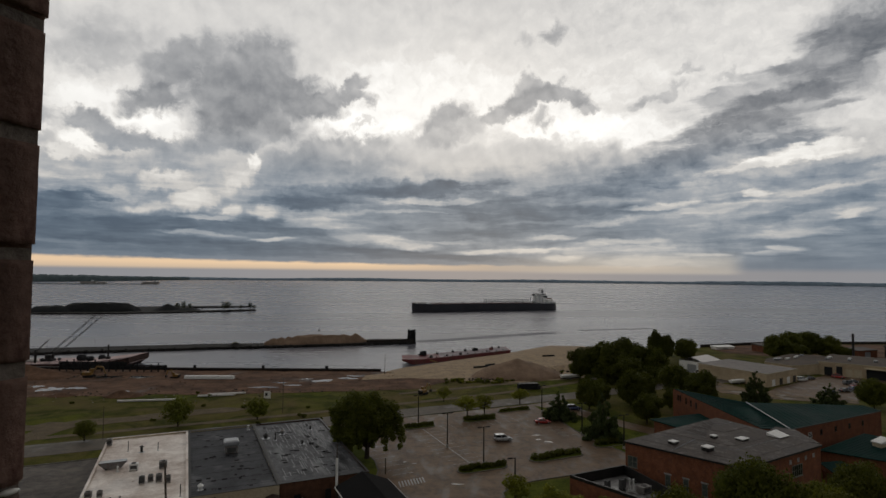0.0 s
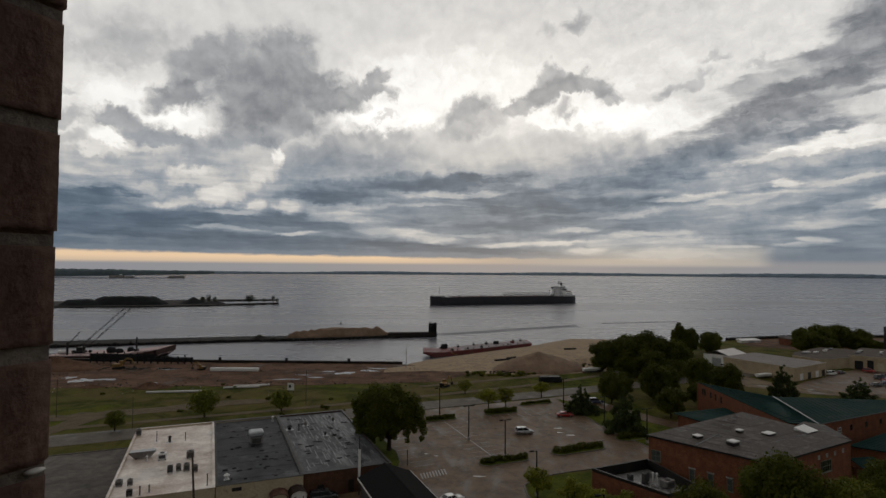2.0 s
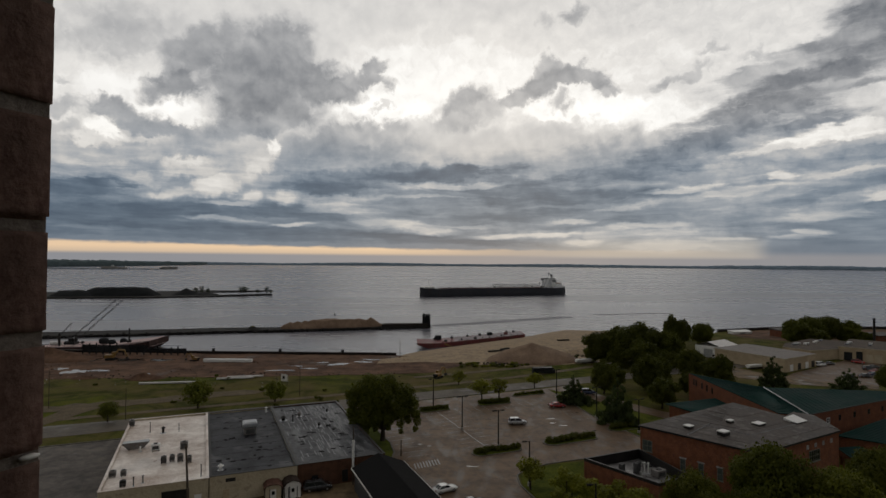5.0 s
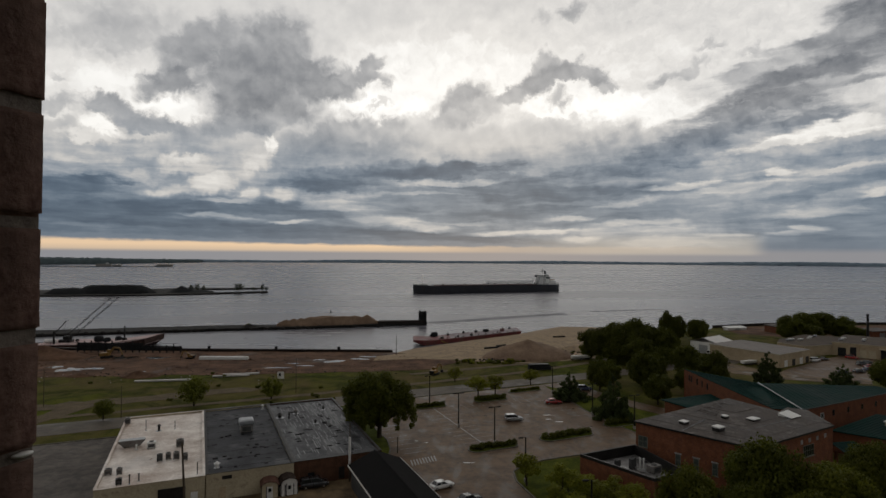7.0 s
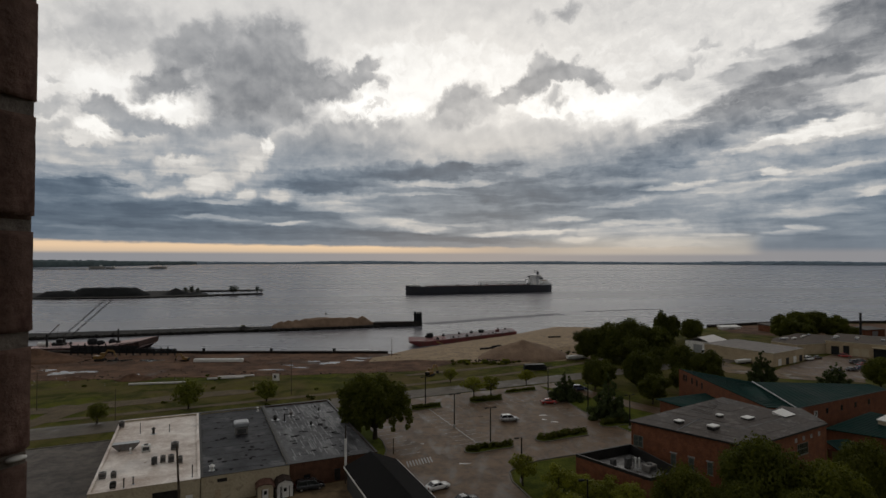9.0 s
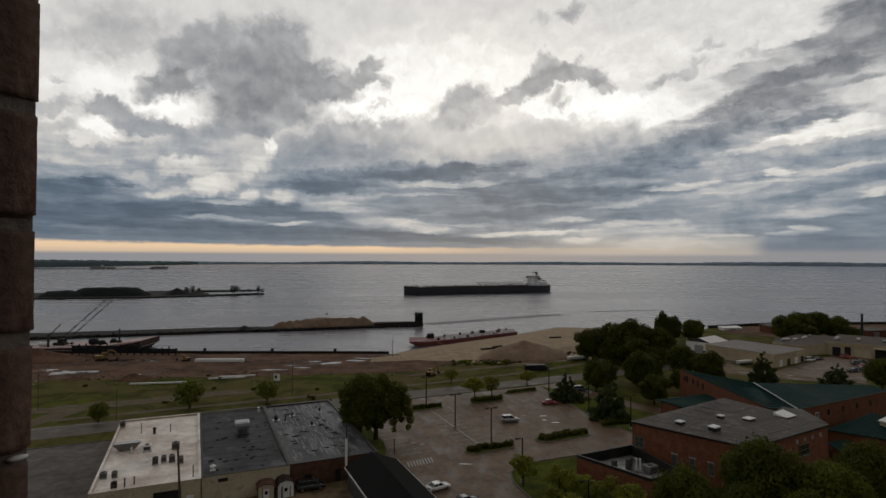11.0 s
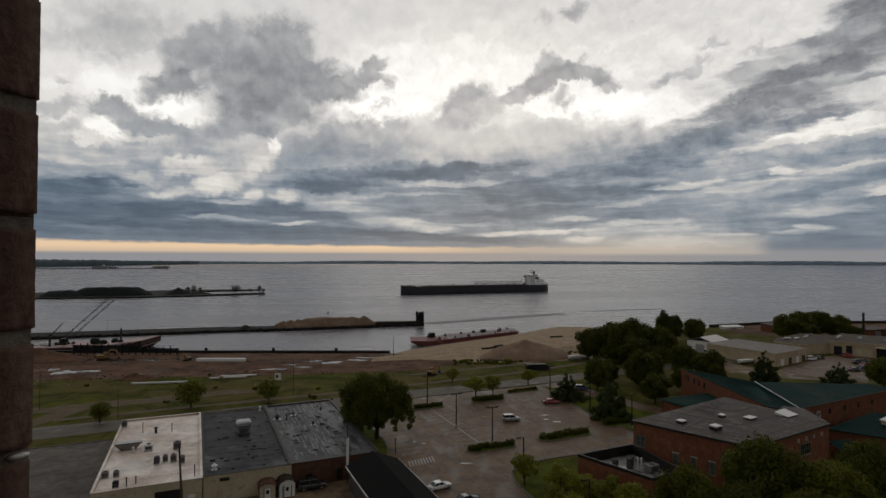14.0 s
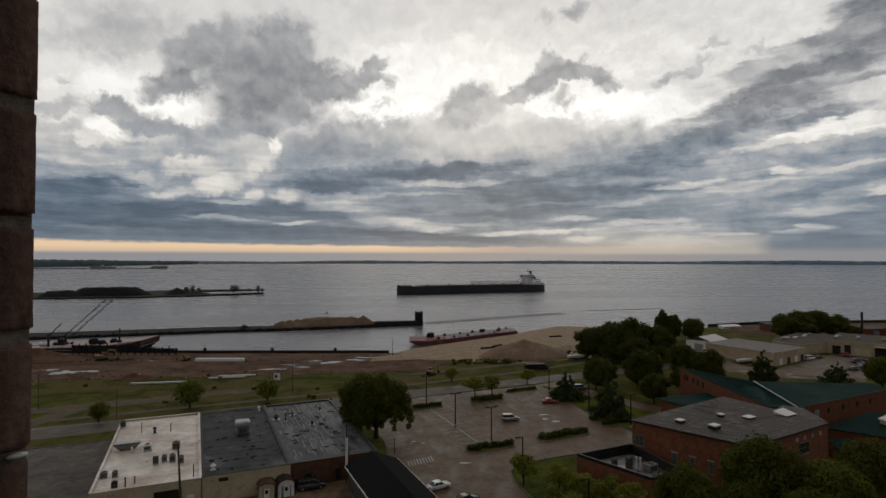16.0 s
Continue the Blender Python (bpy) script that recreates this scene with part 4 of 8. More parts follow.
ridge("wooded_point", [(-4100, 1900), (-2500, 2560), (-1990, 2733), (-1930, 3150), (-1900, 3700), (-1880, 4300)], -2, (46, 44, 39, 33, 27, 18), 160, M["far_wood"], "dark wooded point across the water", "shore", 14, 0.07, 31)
# far shore, its haze carried by the material's colour alone
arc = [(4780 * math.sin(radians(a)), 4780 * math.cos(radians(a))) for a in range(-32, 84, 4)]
ridge("backdrop_shore", arc, -2, [22 + 4 * math.sin(i * 1.3) + max(0, i - 12) * 0.8 for i in range(len(arc))], 80, M["far_shore"], "low far shore of the bay, haze put into its colour", "shore", 30, 0.06, 32)
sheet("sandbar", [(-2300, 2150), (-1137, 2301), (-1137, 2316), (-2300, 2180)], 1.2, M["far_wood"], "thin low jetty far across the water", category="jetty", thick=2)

# ---- the tower that the view is taken from, with its brick window jamb ----
TOWER = pose(0, 0, 0, 0, 0, -25)
WX = -0.535
bm = bmesh.new()
box(bm, -12, WX - 0.10, 0.012, 0.300, 0, 47)
box(bm, 1.3, 12, 0.012, 0.300, 0, 47)
box(bm, WX - 0.10, 1.3, 0.012, 0.300, 0, 41.1)
box(bm, WX - 0.10, 1.3, 0.012, 0.300, 43.1, 47)
box(bm, -12, -11.8, -14, 0.012, 0, 47)
box(bm, 11.8, 12, -14, 0.012, 0, 47)
box(bm, -12, 12, -14.2, -14, 0, 47)
solo("wall_north", bm, M["pier_brick"], TOWER, "brown brick outer walls of a tall apartment tower", "wall", kind="structure")
solo("ceiling", boxed(-11.8, 11.8, -14, 0.012, 43.4, 43.6), M["concrete"], TOWER, "plain ceiling of the upstairs room", "ceiling", kind="structure")
solo("floor", boxed(-11.8, 11.8, -14, 0.012, 40.3, 40.5), M["concrete"], TOWER, "plain floor of the upstairs room", "floor", kind="structure")
solo("tower_roof", boxed(-12.2, 12.2, -14.4, 0.6, 47, 47.3), M["grey_roof"], TOWER, "flat roof of the apartment tower", "roof", kind="structure")
jamb = thing("window_1", TOWER @ pose(WX - 0.0035, 0.3005, 41.9955, 0, 0, 90), "rough brown brick jamb beside an open window", "window", kind="structure")
bed = boxed(-0.285, -0.0022, 0.0030, 0.088, -0.88, 1.08)
for v in bed.verts:
    v.co.y -= 0.01758 * (v.co.z - 0.0875)
part("mortar_bed", bed, M["mortar"], jamb, "recessed sandy mortar between the bricks")


def rough_brick(seed):
    """One long wire-cut brick with worn, rounded arrises."""
    bm = bmesh.new()
    box(bm, -0.29, 0, 0, 0.09, -0.0476, 0.0476)
    bmesh.ops.bevel(bm, geom=bm.edges[:], offset=0.0035, segments=2, affect="EDGES")
    bmesh.ops.subdivide_edges(bm, edges=[e for e in bm.edges if e.calc_length() > 0.06], cuts=14, use_grid_fill=True)
    for v in bm.verts:
        n1 = noise.noise((v.co.x * 60 + seed * 5, v.co.y * 60, v.co.z * 60))
        n2 = noise.noise((v.co.x * 220 + seed, v.co.y * 220, v.co.z * 220))
        v.co += Vector((n1 * 0.0007 + n2 * 0.0004, n1 * 0.0005 + n2 * 0.0004, n1 * 0.0005))
    return mesh_of("brick", bm, M["pier_brick"], True)


meshes = [rough_brick(s) for s in range(4)]
for i in range(-8, 10):
    ob = new("brick", meshes[(i * 3 + 1) % 4])
    ob.parent = jamb
    ob.location = (0.0004 * (i % 3), -0.0018 * i + (0.0006 if i % 2 else -0.0005), 0.0365 + 0.051 + 0.1024 * (i - 0))
bm = bmesh.new()
bmesh.ops.create_icosphere(bm, subdivisions=2, radius=1, matrix=pose(-0.012, 0.004, -0.1685) @ Matrix.Diagonal((0.009, 0.0045, 0.0026, 1)))
part("sealant_blob", bm, M["white"], jamb, "smear of white sealant in a joint", True)


# ---- buildings ----
def loft(bm, sections):
    """Skin between closed rings of equal length."""
    rings = [[bm.verts.new(p) for p in s] for s in sections]
    n = len(rings[0])
    for a, b in zip(rings, rings[1:]):
        for i in range(n):
            bm.faces.new((a[i], a[(i + 1) % n], b[(i + 1) % n], b[i]))
    bm.faces.new(rings[0][::-1])
    bm.faces.new(rings[-1])
    bmesh.ops.recalc_face_normals(bm, faces=bm.faces[:])
    return bm


def wall_run(bm, p, q, z0, z1, thick):
    """A wall of some thickness from p to q, inside to its left."""
    d = Vector((q[0] - p[0], q[1] - p[1], 0))
    m = Matrix.Translation((p[0], p[1], 0)) @ Matrix.Rotation(math.atan2(d.y, d.x), 4, "Z")
    return box(bm, 0, d.length, 0, thick, z0, z1, 0, m)


def window(parent, p, q, along, z, w, h, frame_mat, pane_mat=None, bars=1, proud=0.05, sill=True):
    """A window set on the wall from p to q (outside to the right of that line)."""
    d = Vector((q[0] - p[0], q[1] - p[1], 0))
    m = Matrix.Translation((p[0], p[1], 0)) @ Matrix.Rotation(math.atan2(d.y, d.x), 4, "Z") @ Matrix.Translation((along, 0, z))
    bm = bmesh.new()
    t = 0.10
    for x0, x1, z0, z1 in ((-w / 2, -w / 2 + t, 0, h), (w / 2 - t, w / 2, 0, h), (-w / 2 + t, w / 2 - t, 0, t), (-w / 2 + t, w / 2 - t, h - t, h)):
        box(bm, x0, x1, -proud, 0.03, z0, z1, 0, m)
    for i in range(bars):
        x = -w / 2 + w * (i + 1) / (bars + 1)
        box(bm, x - 0.035, x + 0.035, -proud * 0.8, 0.03, t, h - t, 0, m)
    box(bm, -w / 2 + t, w / 2 - t, -proud * 0.6, 0.03, h * 0.5 - 0.035, h * 0.5 + 0.035, 0, m)
    fr = part("window", bm, frame_mat, parent)
    part("pane", box(bmesh.new(), -w / 2 + t, w / 2 - t, -0.015, 0.02, t, h - t, 0, m), pane_mat or M["glass"], fr)
    if sill:
        part("sill", box(bmesh.new(), -w / 2 - 0.1, w / 2 + 0.1, -0.14, 0.03, -0.14, -0.003, 0.01, m), M["dull_frame"], fr)
    return fr


def flat_block(name, m, w, d, h, wall_mat, roof_mat, label, category, parapet=0.35, coping=None, group="", front=True):
    """A flat-roofed block: walls with a parapet, a roof sheet inside, and a coping."""
    t = thing(name, m, label, category, group)
    bm = bmesh.new()
    box(bm, 0, w, 0, 0.3, 0, h)
    part("wall", bm, wall_mat, t)
    part("wall", boxed(0, w, d - 0.3, d, 0, h), wall_mat, t)
    part("wall", boxed(0, 0.3, 0.302, d - 0.302, 0, h), wall_mat, t)
    part("wall", boxed(w - 0.3, w, 0.302, d - 0.302, 0, h), wall_mat, t)
    part("roof", boxed(0.3, w - 0.3, 0.3, d - 0.3, h - parapet - 0.3, h - parapet), roof_mat, t)
    if coping:
        bm = bmesh.new()
        c = 0.08
        box(bm, -c, w + c, -c, 0.38, h, h + 0.09, 0.015)
        box(bm, -c, w + c, d - 0.38, d + c, h, h + 0.09, 0.015)
        box(bm, -c, 0.38, 0.382, d - 0.382, h, h + 0.09, 0.015)
        box(bm, w - 0.38, w + c, 0.382, d - 0.382, h, h + 0.09, 0.015)
        part("coping", bm, coping, t)
    return t


def hvac(m, w, d, h, label, mat=None, fan=True, group="rooftop units"):
    """A rooftop air unit on rails with grille and fan."""
    t = thing("rooftop_unit", m, label, "air unit", group)
    part("casing", boxed(-w / 2, w / 2, -d / 2, d / 2, 0.16, h, 0.03), mat or M["galv"], t)
    for s in (-1, 1):
        part("rail", boxed(s * w * 0.36 - 0.06, s * w * 0.36 + 0.06, -d / 2, d / 2, 0, 0.158), M["dark_metal"], t)
    part("grille", boxed(-w * 0.36, w * 0.36, -d / 2 - 0.03, -d / 2, 0.35, h - 0.3), M["grey_side"], t)
    if fan:
        bm = bmesh.new()
        rod(bm, (0, 0, h), (0, 0, h + 0.1), min(w, d) * 0.33, None, 14)
        part("fan_guard", bm, M["grey_side"], t)
    return t


def vent_pipe(m, h, r, label="thin dark metal vent pipe on the roof", mat=None):
    t = thing("vent_pipe", m, label, "vent pipe", "roof vents")
    part("pipe", rod(bmesh.new(), (0, 0, 0), (0, 0, h), r), mat or M["dark_metal"], t)
    part("cap", rod(bmesh.new(), (0, 0, h), (0, 0, h + r * 1.2), r * 1.9, r * 0.4), mat or M["dark_metal"], t)
    part("flashing", rod(bmesh.new(), (0, 0, 0), (0, 0, 0.06), r * 2.6, r * 1.8), M["galv"], t)
    return t


# row of three joined shops seen from above
RH = 4.6
white_shop = flat_block("shop", town(-15.2, 104.6), 16.4, 44.2, RH, M["cream"], M["white_roof"], "low cream shop with a wet pinkish-white membrane roof", "shop", 0.3, M["white_roof"])
dark_shop = flat_block("shop", town(1.35, 104.9), 14.75, 43.6, RH, M["cream"], M["tar_roof"], "low cream shop with a dark tarred flat roof", "shop", 0.25, M["grey_side"])
brick_shop = flat_block("shop", town(16.25, 105.4), 16.6, 43.8, RH - 0.1, M["shaded_brick"], M["patch_roof"], "low brick shop with a patched wet black roof", "shop", 0.2, M["dark_metal"])
# wet sheen on the patched roof, laid as short pale strips along and across it, thicker towards the far corner
rnd = random.Random(17)
STRIPS = [mesh_of("roof_patch", boxed(0, w, 0, l, 0, 0.02), M["roof_sheen"]) for w, l in ((0.20, 2.2), (0.16, 3.4), (0.24, 1.2), (0.14, 5.0), (0.18, 2.8), (1.9, 0.12), (1.3, 0.14))]
laid_strips = 0
while laid_strips < 280:
    x, y = rnd.uniform(0.8, 15.2), rnd.uniform(1.5, 40.5)
    if rnd.random() > 0.06 + 0.9 * (x / 15) * (0.35 + 0.65 * y / 41):
        continue
    x = round(x / 0.42) * 0.42 + rnd.uniform(-0.06, 0.06)
    ob = new("roof_patch", rnd.choice(STRIPS))
    ob.parent = brick_shop
    ob.location = (x, y, RH - 0.305 + 0.0006 * (laid_strips % 9))
    laid_strips += 1
for i in range(34):
    x, y = rnd.uniform(1, 14.0), rnd.uniform(1, 40)
    part("roof_seam", boxed(x, x + rnd.uniform(0.5, 1.8), y, y + rnd.uniform(0.3, 0.9), RH - 0.31, RH - 0.274), M["black_shingle"], brick_shop)
for i in range(46):
    x, y = rnd.uniform(0.6, 13.6), rnd.uniform(1, 42)
    part("roof_patch", boxed(x, x + rnd.uniform(0.4, 1.0), y, y + rnd.uniform(0.3, 1.1), RH - 0.26, RH - 0.242), M["black_shingle"], dark_shop)
for i in range(9):
    y = 3 + i * 4.4
    part("roof_seam", boxed(0.35, 14.4, y, y + 0.1, RH - 0.26, RH - 0.245), M["black_shingle"], dark_shop)


def on_shop(b, a):
    return town(b, a, RH - 0.3)


for ub, ua, w, d, h, lab, mat in (
        (-8.3, 124.5, 1.6, 1.2, 1.3, "white boxy rooftop air unit", M["white"]), (-3.2, 123.6, 1.4, 1.1, 1.4, "grey upright rooftop unit with a pale top", M["unit_grey"]),
        (-6.4, 116.3, 0.95, 0.9, 1.2, "dark boxy rooftop condenser", M["grey_side"]), (-5.0, 116.9, 0.9, 0.9, 1.1, "grey rooftop condenser with a fan", M["unit_grey"]),
        (-3.6, 116.2, 1.05, 0.95, 1.3, "weathered tan rooftop condenser", M["unit_grey"]), (-2.1, 115.0, 0.9, 0.9, 1.2, "grey rooftop condenser beside a vent pipe", M["unit_grey"]),
        (-14.1, 112.3, 1.1, 0.9, 1.0, "low grey rooftop unit near the corner", M["unit_grey"]), (-12.4, 112.0, 0.85, 0.8, 1.0, "small grey rooftop unit", M["unit_grey"]),
        (-11.9, 106.8, 0.9, 0.85, 1.0, "small dark rooftop unit near the eave", M["dark_metal"]), (-14.5, 144.4, 1.1, 1.0, 1.3, "small pale rooftop box at the roof's corner", M["unit_grey"])):
    hvac(on_shop(ub, ua), w, d, h, lab, mat)
long_unit = thing("rooftop_unit", on_shop(-12.1, 127.0), "long grey rooftop air unit flaring to its top", "air unit", "rooftop units")
part("casing", loft(bmesh.new(), [[(-w, -0.6, z), (w + 0.2, -0.6, z), (w + 0.2, 0.7, z), (-w, 0.7, z)] for z, w in ((0.18, 1.35), (0.7, 1.8), (1.15, 2.3), (1.3, 2.2))]), M["unit_grey"], long_unit)
part("lid", boxed(-2.2, 2.4, -0.7, 0.8, 1.302, 1.42, 0.03), M["galv"], long_unit, "pale metal lid")
for x in (-1.0, 1.0):
    part("rail", boxed(x - 0.08, x + 0.08, -0.7, 0.8, 0, 0.178), M["dark_metal"], long_unit)
unit = hvac(on_shop(9.6, 128.8), 2.5, 2.5, 1.6, "tall pale rooftop exhaust unit with a flared hood", M["unit_grey"], False)
part("hood", loft(bmesh.new(), [[(-w, -w, z), (w, -w, z), (w, w, z), (-w, w, z)] for z, w in ((1.6, 1.2), (1.9, 1.5), (2.5, 1.45), (2.75, 1.1))]), M["galv"], unit, "pale metal exhaust hood")
for b, a, h, r, mt in ((-10.3, 137.4, 2.2, 0.07, "dark_metal"), (-7.7, 136.2, 1.1, 0.26, "dark_metal"), (-4.6, 136.2, 1.7, 0.08, "dark_metal"), (-10.3, 106.3, 1.5, 0.10, "dark_metal"), (-9.0, 107.2, 1.2, 0.12, "unit_grey"),
                       (0.0, 106.8, 2.0, 0.08, "dark_metal"), (-11.0, 124.6, 0.9, 0.14, "white"), (3.2, 108.5, 0.8, 0.30, "white"), (14.6, 145.6, 1.0, 0.20, "white"), (17.6, 136.5, 0.7, 0.40, "dark_metal"),
                       (19.4, 134.2, 1.6, 0.15, "dark_metal"), (21.6, 138.5, 0.8, 0.3, "unit_grey"), (24.5, 129, 0.6, 0.25, "dark_metal"), (28.5, 140, 0.7, 0.2, "dark_metal")):
    vent_pipe(on_shop(b, a), h, r, ("pale" if mt == "white" else "dark") + (" squat metal roof vent with a cap" if r > 0.2 else " thin metal vent pipe on the roof"), M[mt])

# rear doors and panels of the shops
bm = boxed(9.2, 13.4, -0.06, 0.0, 0.3, 3.3)
part("loading_door", bm, M["dark_metal"], white_shop, "dark roll-up loading door")
part("door", boxed(14.2, 15.3, -0.06, 0.0, 0.02, 2.1), M["white"], white_shop)
part("door", boxed(2.2, 3.2, -0.06, 0.0, 0.02, 2.1), M["tan_wall"], dark_shop)
part("vent_grille", boxed(2.6, 4.2, -0.06, 0.0, 3.4, 4.0), M["dark_metal"], dark_shop)
part("door", boxed(8.2, 9.3, -0.06, 0.0, 0.3, 2.5), M["dark_metal"], brick_shop, "dark steel back door")
for x in (2.5, 12.4):
    part("window", boxed(x, x + 1.2, -0.05, 0.0, 1.2, 2.2), M["glass"], brick_shop)


def garden_shed(m, w, d, h, roof, wall_mat, roof_mat, label, round_top):
    t = thing("shed", m, label, "shed")
    part("wall", boxed(-w / 2, w / 2, -d / 2, d / 2, 0, h), wall_mat, t)
    pts = [(-w / 2 - 0.15, h - 0.05), (-w * 0.36, h + roof * 0.72), (0, h + roof), (w * 0.36, h + roof * 0.72), (w / 2 + 0.15, h - 0.05)] if round_top else [(-w / 2 - 0.15, h - 0.1), (0, h + roof), (w / 2 + 0.15, h - 0.1)]
    bm = bmesh.new()
    ring = pts + [(x, z - 0.14) for x, z in pts[::-1]]
    loft(bm, [[(x, y, z) for x, z in ring] for y in (-d / 2 - 0.18, d / 2 + 0.18)])
    part("roof", bm, roof_mat, t)
    inner = [(-w / 2, h - 0.02)] + [(x * 0.97, z - 0.15) for x, z in pts[1:-1]] + [(w / 2, h - 0.02)]
    part("gable", loft(bmesh.new(), [[(x, y, z) for x, z in inner] for y in (-d / 2, d / 2)]), wall_mat, t)
    part("door", boxed(-0.5, 0.5, -d / 2 - 0.05, -d / 2, 0.05, 2.0), M["white"], t, "white shed door")
    part("door_pane", boxed(-0.25, 0.25, -d / 2 - 0.08, -d / 2 - 0.052, 1.1, 1.75), M["glass"], t)
    part("door_frame", boxed(-0.62, -0.5, -d / 2 - 0.06, -d / 2, 0.02, 2.1), M["dark_metal"], t)
    for x in ((-w / 2 + 0.06, w / 2 - 0.06) if round_top < 2 else (-w / 2 + 0.06, -0.75, 0.0, 0.75, w / 2 - 0.06)):
        part("corner_board", boxed(x - 0.07, x + 0.07, -d / 2 - 0.03, -d / 2 + 0.02, 0, h), M["dark_metal"], t)
    return t


# the light tone puts the wet roof's sheen into the colour
M["wet_sheen_sheet"] = wet("wet_sheen_sheet", (0.035, 0.033, 0.032), (0.26, 0.25, 0.24), 0.7, 0.55, 0.25, 0.10, 0.2, 0.4)
M["dark_brown"] = surface("dark_brown_shingles", (0.022, 0.014, 0.011), (0.05, 0.034, 0.026), 0.4, 0.85, 0.5)
M["flat_brown"] = surface("brown_gravel_roof", (0.055, 0.043, 0.034), (0.11, 0.088, 0.070), 2.0, 0.85, 0.4)
M["shingle"] = surface("brown_shingles", (0.07, 0.035, 0.025), (0.13, 0.065, 0.048), 0.4, 0.85, 0.5)
garden_shed(town(11.7, 103.4, 0, -4), 2.9, 2.6, 2.3, 0.7, M["cream"], M["shingle"], "small cream shed with a rounded brown roof", True)
garden_shed(town(14.9, 103.4, 0, 2), 3.0, 2.6, 2.0, 1.2, M["white"], M["dark_brown"], "small white shed with dark battens and a dark barn roof", 2)

# gabled garage with a black shingle roof
gar = thing("garage", town(25.3, 68), "long dark-sided garage with a black shingle gable roof", "garage")
part("wall", boxed(0.5, 9.6, 0.4, 33.2, 0, 3.9), M["grey_side"], gar)
bm = bmesh.new()
for s in (0, 1):
    x0, x1 = ((0, 5.05), (10.1, 5.05))[s]
    vs = [bm.verts.new(c) for c in ((x0, 0, 4.0), (x0, 33.7, 4.0), (x1, 33.7, 6.1), (x1, 0, 6.1), (x0, 0, 3.82), (x0, 33.7, 3.82), (x1, 33.7, 5.9), (x1, 0, 5.9))]
    for f in ((0, 1, 2, 3), (7, 6, 5, 4), (0, 4, 5, 1), (1, 5, 6, 2), (3, 2, 6, 7), (0, 3, 7, 4)):
        bm.faces.new([vs[i] for i in f])
bmesh.ops.recalc_face_normals(bm, faces=bm.faces[:])
part("roof", bm, M["black_shingle"], gar)
for x in (-0.06, 10.1):
    part("fascia", boxed(x, x + 0.06, 0, 33.7, 3.75, 4.05), M["white"], gar, "white eave board")
bm = bmesh.new()
for x0, x1 in ((0.5, 5.05), (9.6, 5.05)):
    vs = [bm.verts.new(c) for c in ((x0, 33.2, 3.9), (x1, 33.2, 3.9), (x1, 33.2, 5.85))]
    vt = [bm.verts.new(c) for c in ((x0, 33.0, 3.9), (x1, 33.0, 3.9), (x1, 33.0, 5.85))]
    bm.faces.new(vs)
    bm.faces.new(vt[::-1])
part("gable", bm, M["dark_metal"], gar)
part("ridge_cap", boxed(4.9, 5.2, 0, 33.7, 6.06, 6.14, 0.03), M["black_shingle"], gar)


# red brick school-like block with a shallow grey roof
def world_block(name, pts, h, tops, wall_mat, roof_mat, label, category, over=0.4, rim=0.35, fascia=None):
    """Walls over a footprint (anticlockwise, in world metres), and a roof slab with its own eave heights."""
    base = Matrix.Translation((pts[0][0], pts[0][1], 0))
    t = thing(name, base, label, category)
    q = [(x - pts[0][0], y - pts[0][1]) for x, y in pts]
    k = len(q)
    for i in range(k):
        bm = wall_run(bmesh.new(), q[i], q[(i + 1) % k], 0, h if not isinstance(tops, (list, tuple)) else min(tops) - 0.02, 0.3)
        part("wall", bm, wall_mat, t)
    cx, cy = sum(x for x, _ in q) / k, sum(y for _, y in q) / k
    r = []
    for x, y in q:
        d = math.hypot(x - cx, y - cy)
        r.append((x + (x - cx) / d * over, y + (y - cy) / d * over))
    bm = bmesh.new()
    z = tops if isinstance(tops, (list, tuple)) else [tops] * k
    lo = [bm.verts.new((x, y, zz)) for (x, y), zz in zip(r, z)]
    hi = [bm.verts.new((x, y, zz + rim)) for (x, y), zz in zip(r, z)]
    for i in range(k):
        j = (i + 1) % k
        f = bm.faces.new((lo[i], lo[j], hi[j], hi[i]))
        f.material_index = 1
    bmesh.ops.triangulate(bm, faces=[bm.faces.new(hi)])
    bmesh.ops.triangulate(bm, faces=[bm.faces.new(lo[::-1])])
    part("roof", bm, [roof_mat, fascia or M["dark_metal"]], t)
    return t, q


P1, PF, PR, PT = (38.7, 115.2), (54.4, 99.6), (77.2, 113.2), (64.0, 128.4)
school, q = world_block("brick_hall", [P1, PF, PR, PT], 8.6, [8.65, 8.65, 8.65, 10.1], M["brick"], M["grey_roof"], "two-storey red brick hall with a shallow grey roof", "building")
window(school, q[0], q[1], 1.5, 4.1, 2.0, 2.2, M["dull_frame"], M["sky_pane"])
for s in (8.6, 12.0, 15.4, 18.8):
    window(school, q[0], q[1], s, 2.1, 1.05, 2.3, M["dull_frame"], M["sky_pane"], bars=0)
    part("lintel", box(bmesh.new(), s - 0.7, s + 0.7, -0.04, 0.02, 4.403, 4.65, 0, Matrix.Rotation(math.atan2(q[1][1] - q[0][1], q[1][0] - q[0][0]), 4, "Z")), M["concrete"], school, "pale stone lintel")
for s, z, w, h in ((4, 5.2, 1.2, 1.9), (17.6, 4.4, 3.8, 2.2)):
    window(school, q[1], q[2], s, z, w, h, M["dull_frame"], bars=1 if w < 2 else 4)
for s in (14.8, 17.6, 20.4, 23.4):
    part("stone_panel", box(bmesh.new(), 0, 0.8, -0.05, 0.02, 7.0, 7.8, 0, Matrix.Translation((q[1][0], q[1][1], 0)) @ Matrix.Rotation(math.atan2(q[2][1] - q[1][1], q[2][0] - q[1][0]), 4, "Z") @ Matrix.Translation((s, 0, 0))), M["concrete"], school)


